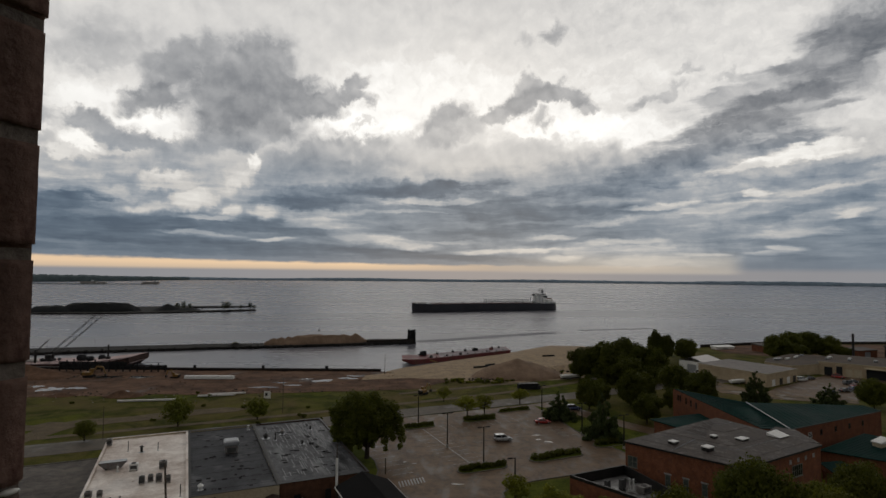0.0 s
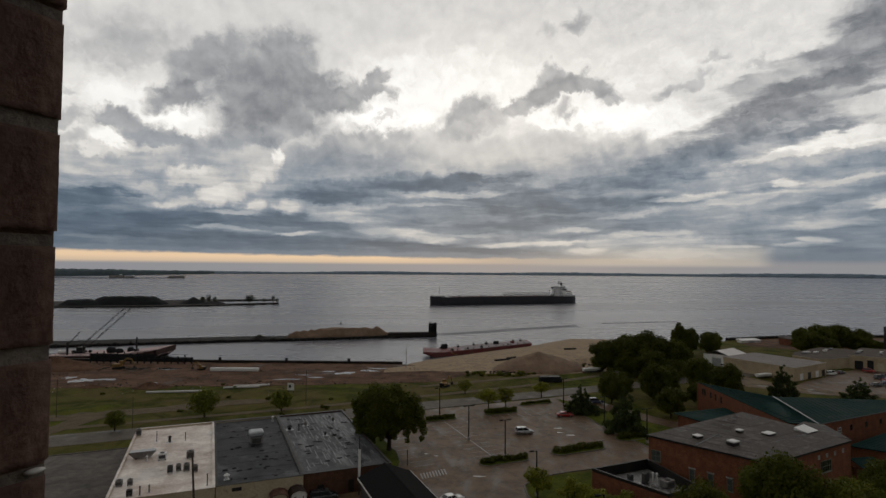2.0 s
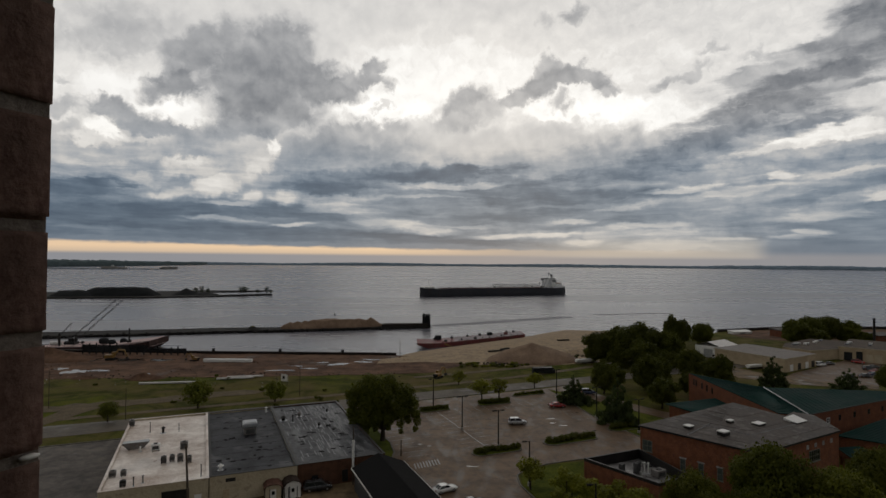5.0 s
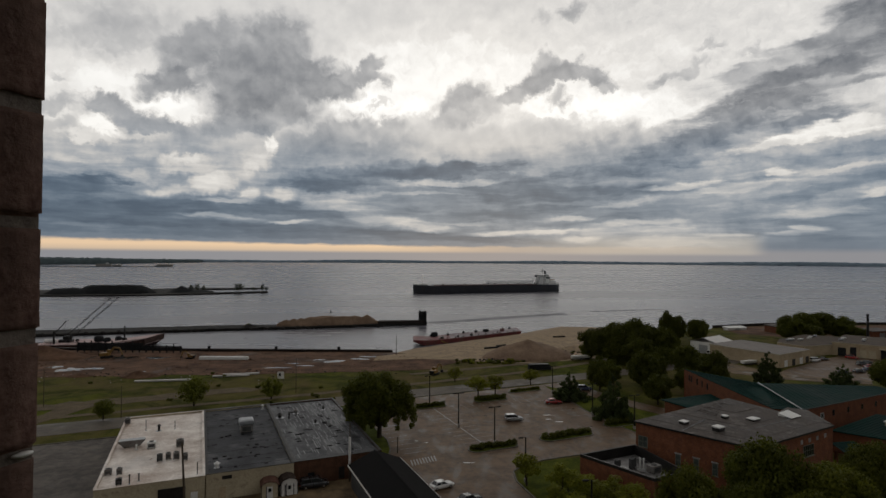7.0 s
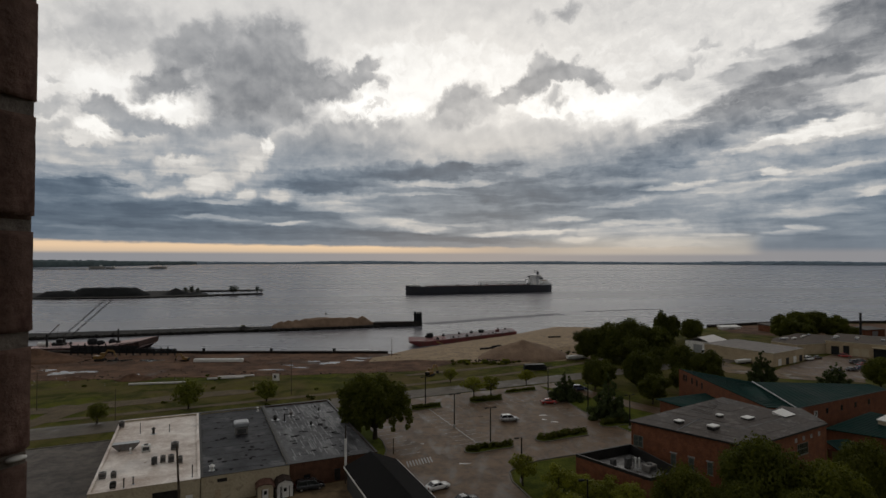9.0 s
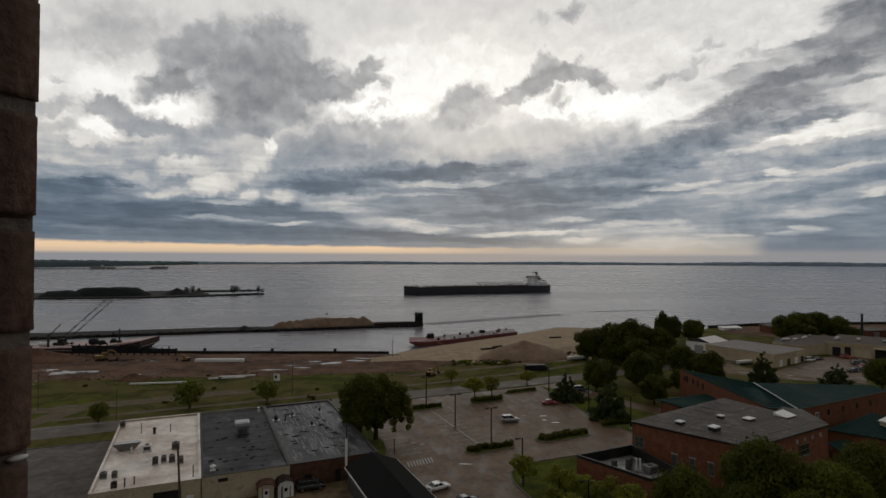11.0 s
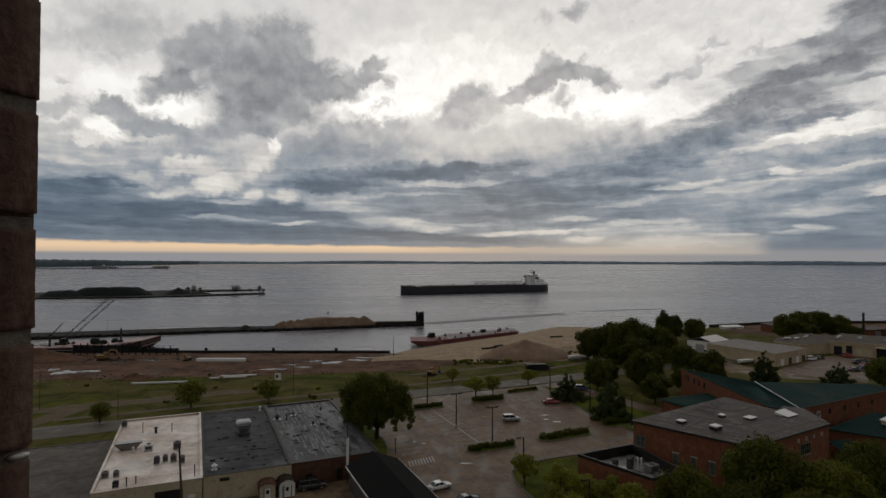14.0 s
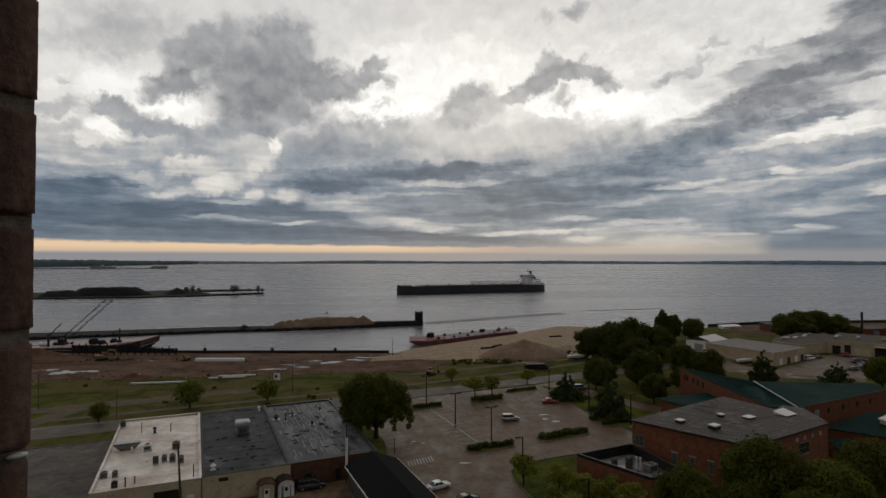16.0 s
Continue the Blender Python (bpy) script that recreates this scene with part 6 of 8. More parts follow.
def shade_tree():
    """The large tree by the shops: a forked trunk, a high western dome and long boughs that droop to the east."""
    t = thing("tree", pose(-15.6, 131.4, 0), "large dark-leaved shade tree with drooping boughs between shop and car park", "tree", "trees along the waterfront")
    bm = bmesh.new()
    rod(bm, (0, 0, -0.3), (0.1, 0, 2.6), 0.62, 0.48, 10)
    forks = [(-4.6, 0.4, 10.5), (-1.6, -1.2, 11.5), (1.4, 0.8, 12.0), (4.6, 0, 9.5), (-5.2, -0.4, 6.5), (6.2, -0.4, 7.0), (0.4, -2.0, 8.0)]
    for x, y, z in forks:
        mid = Vector((x * 0.42, y * 0.5, 2.6 + (z - 2.6) * 0.5))
        rod(bm, (0.1, 0, 2.4), mid, 0.30, 0.20, 7)
        rod(bm, mid, (x, y, z), 0.20, 0.06, 6)
    part("trunk", bm, M["bark"], t)
    boughs = [(-5.4, 0, 11.6, 2.2), (-3.4, 1, 13.2, 2.0), (-6.8, 0, 9.2, 1.8), (-7.2, 0, 6.6, 1.5), (-6.4, -1, 4.6, 1.4), (-7.0, 0.4, 2.9, 0.9), (-1.0, 0, 12.4, 2.3), (-0.6, -1.6, 9.4, 2.2),
              (-3.2, -2.2, 8.6, 2.1), (-3.6, -2.4, 5.4, 1.8), (-1.2, -2.6, 6.2, 1.6), (1.4, 1, 13.6, 1.7), (3.2, 0.2, 12.2, 1.7), (2.6, -1.6, 9.2, 2.0), (5.8, 0, 11.2, 1.8), (6.9, 0, 8.8, 1.7),
              (7.6, 0, 6.4, 1.3), (4.6, -1.2, 6.8, 1.6), (8.0, 0.2, 4.6, 1.0), (4.2, -1.4, 4.4, 1.0), (7.6, -0.3, 3.0, 0.75), (4.4, -1.5, 2.8, 0.6), (1.4, -2.4, 5.6, 1.3), (-8.0, 0, 10.8, 1.1),
              (0.2, 3.0, 10.2, 2.2), (-4.2, 3, 9.6, 2.2), (4.6, 2.8, 9.2, 2.0), (-3.8, -2.4, 3.2, 1.1), (-1.4, -2.6, 3.8, 0.9), (1.6, -2.2, 3.8, 0.7), (6.0, -0.8, 5.2, 0.9), (-5.0, 0.5, 7.4, 2.2), (0.4, 0, 8, 2.8),
              (-5.2, 0.2, 5.2, 1.9), (-2.2, 0.6, 5.4, 2.2), (0.8, 0.4, 5.6, 2.0), (-5.6, -0.6, 3.2, 1.2), (3.2, 0.2, 6.6, 1.9), (5.8, 0.4, 6.8, 1.7), (-2.6, -1.0, 11.2, 2.4), (4.4, -0.6, 9.8, 2.0), (0.4, -1.6, 11.4, 2.0)]
    ob = new("crown", leaf_cloud("crown", [q[:3] for q in boughs], [q[3] for q in boughs], 30000, 0.20, M["leaf"], 24, 1.15, 0.4))
    ob.parent = t
    return t


shade_tree()
for x, y, h, w in ((63, 236, 14.5, 15), (71, 232, 17.5, 17), (80, 234, 17.5, 17), (88, 229, 16.0, 14), (76, 222, 12, 14), (60, 237, 7, 8.5), (67, 228, 8, 10), (85, 223, 8.5, 10)):
    tree(x, y, h, w, "dark", "broad dark green tree beside the beach")
for x, y, h, w in ((110, 282, 16.5, 8), (116.5, 284, 15.0, 9)):
    tree(x, y, h, w, "dark", "tall narrow dark tree near the shore")
tree(128, 288, 12.5, 12.5, "dark", "round dark tree near the shore")
for x, y, h, w in ((180, 296, 13, 15), (190, 300, 15.5, 17), (200, 302, 15.5, 17), (208, 298, 12.5, 14), (186, 290, 10, 13), (213, 292, 8, 9)):
    tree(x, y, h, w, "dark", "broad dark green tree by the storage ground")
for x, y, h, w in ((64, 183, 12.6, 10.5), (70, 190, 11.5, 10), (49, 180, 10.8, 8.6), (55.5, 190, 8, 7.5), (61, 163, 9.6, 9.6), (85, 200, 12.8, 11), (87, 184, 12.5, 10.5), (75, 176, 9, 8), (143, 183, 11, 11)):
    tree(x, y, h, w, "dark", "dense dark green tree beside the brick halls")
for x, y, h, w in ((44, 148.5, 12.4, 7.4), (36.8, 168, 8.6, 7.4), (107, 188, 12.2, 7.5), (131, 187, 8, 7.5)):
    conifer(x, y, h, w, "dark spruce with drooping boughs")
for x, y, h, w in ((9.6, 170, 7.2, 7.5), (15, 172.5, 6.6, 6.5), (28, 187, 5.8, 5.8), (3, 191, 5.2, 5.2), (15.0, 104.3, 6.6, 5.6), (20.5, 99.5, 6.0, 5.5), (23.0, 97.5, 5.4, 5.5), (26, 95, 5.0, 6), (18.4, 94, 4.6, 4.6), (29, 97.5, 4.6, 5), (22, 101.5, 4.2, 4.4), (25.5, 100, 4.0, 4.4), (31, 93, 5.5, 6), (20.5, 91, 4.4, 5)):
    tree(x, y, h, w, "light", "young light green tree with a thin crown")
for x, y, h, w in ((-71, 158, 8.6, 8.2), (-51.7, 166, 6.6, 6.6), (-88, 144, 5.8, 5.2)):
    tree(x, y, h, w, "mid", "small round green tree on the grass")
for x, y, h, w in ((34.5, 80, 12.9, 9.5), (48.6, 86, 16.2, 12.5), (56.5, 82, 13.2, 11.5), (40.5, 77, 12.2, 8.5), (66, 88, 14.2, 10), (62, 76, 10, 9), (50, 76, 11.2, 9)):
    tree(x, y, h, w, "near", "large full green tree in front of the brick hall")


def hedge_mesh(l, w, h, seed):
    rnd = random.Random(seed)
    c, r = [], []
    n = int(l / 0.8)
    for i in range(n):
        c.append((-l / 2 + 0.4 + (l - 0.8) * i / (n - 1), rnd.uniform(-0.25, 0.25) * w, h * 0.45))
        r.append(min(w, h) * rnd.uniform(0.42, 0.58))
    return leaf_cloud("foliage", c, r, int(l * 260), 0.16, M["leaf"], seed, 0.9, 0.4)


def planted_island(b, a, l, w, h, seed):
    """A kerbed island in the car park filled with a clipped dark hedge."""
    t = thing("planted_island", town(b, a, 0), "kerbed island with a low dark hedge", "planting", "islands of the car park")
    bm = bmesh.new()
    pts = []
    for i in range(28):
        g = 2 * math.pi * i / 28
        ex = (l - w) / 2 if math.cos(g) > 0 else -(l - w) / 2
        pts.append((ex + w / 2 * math.cos(g), w / 2 * math.sin(g)))
    part("kerb", prism(bm, pts, -0.05, 0.17), M["kerb"], t)
    part("soil", prism(bmesh.new(), [(x * 0.95, y * 0.88) for x, y in pts], 0.1, 0.19), M["lawn"], t)
    ob = new("foliage", hedge_mesh(l * 0.9, w * 0.72, h, seed))
    ob.parent = t
    ob.location = (0, 0, 0.18)
    return t


planted_island(60.2, 147.0, 9.5, 3.2, 1.3, 61)
planted_island(79.5, 147.4, 11.0, 3.4, 1.6, 62)
planted_island(80.0, 110.6, 14.8, 4.0, 1.5, 63)
planted_island(60.2, 110.3, 12.2, 3.8, 1.3, 64)
planted_island(98.2, 113.6, 9.0, 4.0, 1.6, 65)
planted_island(95.0, 153.5, 12.0, 2.6, 0.9, 66)


def shrub(x, y, w, h, seed, light=False, z=0.0):
    rnd = random.Random(seed)
    c = [(rnd.uniform(-.35, .35) * w, rnd.uniform(-.35, .35) * w, h * rnd.uniform(0.3, 0.6)) for _ in range(7)]
    me = leaf_cloud("foliage", c, [min(w, h) * rnd.uniform(0.3, 0.45) for _ in c], int(180 * w + 100), 0.14, M["leaf_light" if light else "leaf"], seed, 0.9, 0.3)
    t = thing("shrub", pose(x, y, z), "low ragged green shrub on open ground", "shrub", "shrubs on the waterfront")
    ob = new("foliage", me)
    ob.parent = t
    part("stem", rod(bmesh.new(), (0, 0, -0.1), (0, 0, h * 0.4), 0.05, 0.02, 5), M["bark"], t)
    return t


rnd = random.Random(77)
for i in range(40):
    f = rnd.random()
    x, y = 6 + f * 24 + rnd.uniform(-2, 2), 226 + rnd.uniform(-3, 4)
    shrub(x, y, rnd.uniform(1.2, 3.2), rnd.uniform(0.7, 1.6), 100 + i, i % 3 == 0)
for i in range(12):
    shrub(44 + rnd.uniform(0, 16), 244 + rnd.uniform(0, 18), rnd.uniform(1, 2.6), rnd.uniform(0.6, 1.2), 150 + i)
for i in range(16):
    shrub(-120 + rnd.uniform(0, 110), 150 + 42 * rnd.random() + 10, rnd.uniform(0.8, 2.2), rnd.uniform(0.5, 1.2), 170 + i)
for i in range(2):
    shrub(-40 + i * 1.2, 169 + rnd.uniform(-.6, .6), 1.8, 1.2, 190 + i)
for x, y, h, w in ((-312, 684, 9, 8), (-306, 687, 11, 7), (-300, 690, 8, 6), (-256, 690, 11, 14), (-240, 696, 6, 6), (-229, 697, 10, 6), (-224, 696, 6, 6)):
    tree(x, y, h, w, "sparse", "small thin dark tree on the coal dock", -0.5)
shrub(-121, 343, 5, 2.4, 201, False, -0.5)
for i in range(14):
    shrub(58 + i * 2.4 + rnd.uniform(-1, 1), 224 + rnd.uniform(-4, 5), rnd.uniform(3, 5), rnd.uniform(2, 4), 210 + i)
for i in range(10):
    shrub(178 + i * 3.6 + rnd.uniform(-1, 1), 287 + rnd.uniform(-2, 3), rnd.uniform(3, 5), rnd.uniform(2, 3.5), 230 + i)
for i in range(12):
    shrub(rnd.uniform(100, 150), rnd.uniform(268, 320), rnd.uniform(1.5, 4), rnd.uniform(1, 2.6), 250 + i)


# ---- lake freighter under way ----
def freighter():
    """Long bulk carrier; bow towards -x, keel-line at z 0 on the water, length about 202 m."""
    s = thing("freighter", Matrix(), "long black lake freighter with a white stern house", "ship")
    half = 11.5
    secs = []
    for x, w, top in ((-101, 0.25, 11.4), (-99.5, 2.6, 11.2), (-96, 6.0, 10.9), (-90, 9.6, 10.5), (-82, half, 10.0), (-70, half, 9.4), (70, half, 9.4), (84, 11.3, 9.4), (94, 9.8, 9.6), (100, 7.0, 9.8), (101, 5.5, 9.8)):
        secs.append([(x, -w, top), (x, -w, 3.0), (x, -w * 0.96, -3.0), (x, w * 0.96, -3.0), (x, w, 3.0), (x, w, top)])
    part("hull", loft(bmesh.new(), secs), M["hull"], s)
    bm = bmesh.new()
    for sgn in (-1, 1):
        box(bm, -70, 70, sgn * half - 0.15, sgn * half + 0.15, 9.4, 9.9)
    part("bulwark", bm, M["hull"], s)
    part("forecastle", boxed(-97.5, -84, -6.5, 6.5, 10.3, 12.2, 0.2), M["white"], s, "white raised forecastle")
    part("foremast", rod(bmesh.new(), (-89, 0, 12), (-89, 0, 24), 0.32, 0.15, 6), M["white"], s)
    for i in range(24):
        x = -74 + i * 5.9
        part("hatch_cover", boxed(x, x + 4.6, -8, 8, 9.4, 10.4, 0.1), M["hatch"], s)
    # long unloading boom on its cradle
    boom = bmesh.new()
    for y in (-1.4, 1.4):
        for z in (12.0, 14.2):
            rod(boom, (-4, y * 0.7, z + 0.3), (64, y, z), 0.34, None, 5)
    for i in range(22):
        x = -4 + i * 3
        rod(boom, (x, -1.3, 12.1), (x + 3, -1.3, 14.2), 0.14, None, 4)
        rod(boom, (x, 1.3, 14.2), (x + 3, 1.3, 12.1), 0.14, None, 4)
        rod(boom, (x, -1.3, 14.2), (x, 1.3, 14.2), 0.12, None, 4)
    part("unloading_boom", boom, M["boom"], s, "pale lattice unloading boom")
    for x in (0, 28, 54):
        part("boom_cradle", boxed(x - 0.5, x + 0.5, -2.2, 2.2, 9.4, 12.0), M["boom"], s)
    for x0, x1, w, z0, z1 in ((82, 98, 9.5, 9.4, 11.8), (86, 95.5, 7.0, 11.8, 14.2), (69.8, 73.2, 2.6, 9.4, 20.8), (77.2, 81.6, 5.0, 9.4, 20.2), (75.0, 83.6, 9.0, 20.2, 22.6)):
        part("deckhouse", boxed(x0, x1, -w, w, z0, z1, 0.2), M["ship_white"], s, "white deckhouse tier")
        if z0 > 20:
            part("window_band", boxed(x0 - 0.06, x0, -w + 1, w - 1, z1 - 1.7, z1 - 0.7), M["glass"], s)
            part("window_band", boxed(x0 + 0.6, x1 - 0.6, -w - 0.06, -w, z1 - 1.7, z1 - 0.7), M["glass"], s)
        else:
            for tier in range(max(1, int((z1 - z0) / 2.6))):
                for k in range(max(2, int((x1 - x0) / 2.2))):
                    xx = x0 + 0.7 + k * 2.1
                    part("porthole", boxed(xx, xx + 0.8, -w - 0.05, -w, z0 + 1.0 + tier * 2.6, z0 + 1.8 + tier * 2.6), M["glass"], s)
    bm = bmesh.new()
    for z, x0, x1, w in ((11.8, 82, 98, 9.4), (14.2, 86, 95, 7.0), (22.6, 75, 83, 8.9)):
        for k in range(int((x1 - x0) / 2) + 1):
            rod(bm, (x0 + k * 2, -w, z), (x0 + k * 2, -w, z + 1.1), 0.06, None, 3)
        rod(bm, (x0, -w, z + 1.1), (x1, -w, z + 1.1), 0.08, None, 3)
    part("house_rail", bm, M["boom"], s)
    funnel = part("funnel", loft(bmesh.new(), [[(84.6 + a, -2.2, z), (84.6 + a, 2.2, z), (89 + a * 0.5, 2.2, z), (89 + a * 0.5, -2.2, z)] for z, a in ((11.8, 0), (17.0, 0.4))]), M["ship_white"], s, "white funnel with a black top")
    part("funnel_top", loft(bmesh.new(), [[(85.0 + a, -2.3, z), (85.0 + a, 2.3, z), (89.2 + a * 0.5, 2.3, z), (89.2 + a * 0.5, -2.3, z)] for z, a in ((17.0, 0), (19.4, 0.3))]), M["hull"], funnel, "black funnel top")
    part("mast", rod(bmesh.new(), (79, 0, 22.9), (79, 0, 30.5), 0.4, 0.2, 6), M["ship_white"], s)
    bm = bmesh.new()
    box(bm, 78.4, 79.6, -3.4, 3.4, 26.0, 26.5)
    box(bm, 77.4, 80.6, -0.5, 0.5, 28.2, 28.8)
    rod(bm, (82.5, 0, 22.9), (82.5, 0, 27.8), 0.7, 0.6, 8)
    part("radar_yard", bm, M["dark_metal"], s)
    part("exhaust_casing", boxed(82.0, 83.8, -1.6, 1.6, 22.9, 27.4, 0.3), M["hull"], s, "black exhaust casing")
    part("searchlight_box", boxed(68.2, 69.8, -2.2, 2.2, 19.6, 21.8, 0.2), M["hull"], s)
    part("boom_pivot", boxed(67.4, 69.6, -2.6, 2.6, 9.4, 12.4, 0.3), M["hull"], s, "dark boom pivot housing")
    for y in (-4, 4):
        part("boom_gallows", boxed(66.4, 67.3, y - 0.4, y + 0.4, 9.4, 16.5, 0.1), M["ship_white"], s, "white boom-support leg")
    part("gallows_cap", boxed(66.0, 67.8, -4.8, 4.8, 16.5, 17.3, 0.2), M["ship_white"], s)
    bm = bmesh.new()
    rod(bm, (70, 0, 20.6), (34, 0, 14.3), 0.10, None, 4)
    rod(bm, (72, 0, 20.8), (79, 0, 28), 0.12, None, 4)
    rod(bm, (79, 0, 29), (99, 0, 11.5), 0.10, None, 4)
    part("stay", bm, M["boom"], s)
    for y in (-5, 5):
        part("ventilator", rod(bmesh.new(), (95.2, y, 14), (95.2, y, 15.6), 0.6, 0.6, 8), M["ship_white"], s)
    for y in (-9, 9):
        part("lifeboat", loft(bmesh.new(), [[(88 + a, y - w, 16.5), (88 + a, y + w, 16.5), (88 + a, y + w * .6, 15.3), (88 + a, y - w * .6, 15.3)] for a, w in ((-4, 0.2), (-2.5, 1.2), (2.5, 1.2), (4, 0.2))]), M["yellow"], s)
    bm = bmesh.new()
    for sgn in (-1, 1):
        for i in range(34):
            x = -78 + i * 4.4
            rod(bm, (x, sgn * 11.2, 9.4), (x, sgn * 11.2, 10.9), 0.08, None, 4)
        rod(bm, (-78, sgn * 11.2, 10.9), (70, sgn * 11.2, 10.9), 0.12, None, 4)
    part("deck_rail", bm, M["galv"], s)
    for x in (-60, -30, 12, 47):
        part("winch", boxed(x, x + 2.2, 8.6, 10.2, 9.4, 11.2, 0.15), M["dark_metal"], s)
    return s


M["ship_white"] = surface("ship_white", (0.76, 0.76, 0.75), (0.86, 0.86, 0.85), 2.5, 0.5, 0.05, wear=(0.52, 0.46, 0.42), wear_amount=0.15)
M["hatch"] = surface("hatch_red", (0.10, 0.055, 0.05), (0.16, 0.095, 0.085), 3, 0.7, 0.1)
M["boom"] = surface("boom_grey", (0.42, 0.43, 0.43), (0.58, 0.59, 0.59), 3, 0.6, 0.1)
ship = freighter()
SHIP_TURN = math.degrees(math.atan2(70.7, 190.5))


def ship_pose(t):
    """Straight and slow towards the bow; it is amidships at (43.7, 719) at 13 s."""
    d = 1.75 * (t - 13.0)
    return pose(43.7 - 0.943 * d, 719.0 - 0.35 * d, -2.0, 0, 0, SHIP_TURN)


# ---- harbour craft, cranes and machines ----
def lattice(bm, p, q, w0, w1, bays, r=0.07):
    """Four-chord lattice boom from p to q."""
    p, q = Vector(p), Vector(q)
    d = (q - p).normalized()
    side = d.cross(Vector((0, 0, 1))).normalized()
    up = side.cross(d)
    def corner(f, a, b):
        w = (w0 * (1 - f) + w1 * f) / 2
        return p.lerp(q, f) + side * a * w + up * b * w
    cs = ((-1, -1), (1, -1), (1, 1), (-1, 1))
    for a, b in cs:
        rod(bm, corner(0, a, b), corner(1, a, b), r, None, 4)
    for i in range(bays):
        f, g = i / bays, (i + 1) / bays
        for k in range(4):
            rod(bm, corner(f, *cs[k]), corner(g, *cs[(k + 1) % 4]), r * 0.6, None, 3)
    return bm


def red_barge():
    t = thing("deck_barge", pose(-14.0, 279.0, -2.4, 0, 0, 38.5), "long flat red deck barge moored beside the beach", "barge")
    secs = []
    for x, lo, hi in ((-3.0, 3.0, 3.7), (0, 1.9, 3.5), (3, 0.9, 3.2), (9, -0.6, 2.7), (68, -0.6, 2.3), (73, 1.2, 2.4)):
        secs.append([(x, 0, hi), (x, 0.15, lo), (x + 9, 12.85, lo), (x + 9, 13, hi)])
    part("hull", loft(bmesh.new(), secs), M["red_hull"], t)
    part("deck_plate", prism(bmesh.new(), [(1.2, 0.5), (72, 0.5), (80.4, 12.5), (9.6, 12.5)], 2.3, 2.62), M["lilac_deck"], t, "pale lilac-grey worn deck plating")
    bm = bmesh.new()
    rod(bm, (0, 0, 2.5), (73, 0, 2.3), 0.22, None, 6)
    rod(bm, (9, 13, 2.5), (82, 13, 2.3), 0.22, None, 6)
    part("rubbing_strake", bm, M["red_hull"], t)
    rnd = random.Random(5)
    for i in range(12):
        x, y = 8 + i * 5.4 + rnd.uniform(-2, 2), rnd.choice((2.0, 10.5, 11.5, 11.5))
        x += y * 0.7
        s = rnd.uniform(0.35, 0.8)
        bm = bmesh.new()
        box(bm, x - s, x + s, y - s * .7, y + s * .7, 2.6, 2.62 + s * 1.4, 0.08)
        rod(bm, (x, y, 2.6 + s), (x, y, 2.6 + s * 2.2), 0.25, 0.2, 6)
        part("deck_winch", bm, M["dark_metal"], t)
    for i in range(13):
        x = 3 + i * 5.4
        part("bollard", rod(bmesh.new(), (x, 0.9, 2.6), (x, 0.9, 3.3), 0.22, 0.22, 6), M["dark_metal"], t)
    part("generator", boxed(16, 19.5, 9, 11.5, 2.6, 5.0, 0.5), M["coal"], t, "dark lumpy generator set")
    part("pump", boxed(52, 55, 8, 10, 2.6, 4.2, 0.3), M["coal"], t)
    part("deck_locker", boxed(62, 64, 5, 6.4, 2.6, 4.0, 0.1), M["red_hull"], t)
    part("fender", rod(bmesh.new(), (14, -0.4, 2.0), (18, -1.2, 0.4), 0.3, 0.3, 6), M["yellow"], t, "yellow fender hanging over the side")
    return t


M["lilac_deck"] = surface("lilac_deck", (0.17, 0.145, 0.15), (0.33, 0.29, 0.30), 2.5, 0.7, 0.2, wear=(0.16, 0.10, 0.10))
red_barge()


def work_barge():
    t = thing("work_barge", pose(-196, 262, -3.1, 0, 0, 1.5), "rusty dark work barge with a raised bow", "barge")
    secs = []
    for x, lo, hi in ((0, 1.0, 3.0), (4, -1, 2.9), (34, -1, 3.4), (44, -1, 4.3), (50, 1.0, 5.4), (54, 3.8, 6.3)):
        secs.append([(x, 0, hi), (x, 0.4, lo), (x, 19.4, lo), (x, 20, hi)])
    part("hull", loft(bmesh.new(), secs), M["rust_hull"], t)
    part("deck", prism(bmesh.new(), [(1, 0.6), (33, 0.6), (33, 19.4), (1, 19.4)], 3.0, [3.1, 3.55, 3.55, 3.1]), M["deck"], t, "pale pinkish rusty deck")
    part("bow_deck", prism(bmesh.new(), [(33.2, 0.6), (53.6, 2), (53.6, 18), (33.2, 19.4)], 3.3, [3.7, 6.4, 6.4, 3.7]), M["deck"], t, "pale raised bow deck")
    for x, y, w, h in ((27, 10, 4.2, 2.8), (31.5, 9, 3.4, 2.2), (36, 11, 3.0, 2.6), (10, 8, 2.2, 1.4), (16, 11, 1.6, 1.2)):
        bm = bmesh.new()
        box(bm, x - w / 2, x + w / 2, y - 1.4, y + 1.4, 3.3, 3.4 + h, 0.8)
        part("deck_machine", bm, M["coal"], t)
    part("mast", rod(bmesh.new(), (41.5, 6, 4), (41.5, 6, 11.6), 0.45, 0.35, 8), M["dark_metal"], t)
    part("mast_collar", boxed(40.7, 42.3, 5.2, 6.8, 4, 6.0, 0.1), M["dark_metal"], t)
    bm = bmesh.new()
    for i in range(9):
        rod(bm, (2 + i * 4, 0.7, 3.0), (2 + i * 4, 0.7, 4.2), 0.08, None, 4)
    rod(bm, (2, 0.7, 4.2), (34, 0.7, 4.5), 0.06, None, 4)
    part("deck_rail", bm, M["dark_metal"], t)
    part("tank", rod(bmesh.new(), (4, 6, 4.2), (9, 6, 4.2), 1.0, None, 10), M["white"], t, "small white deck tank")
    return t


work_barge()


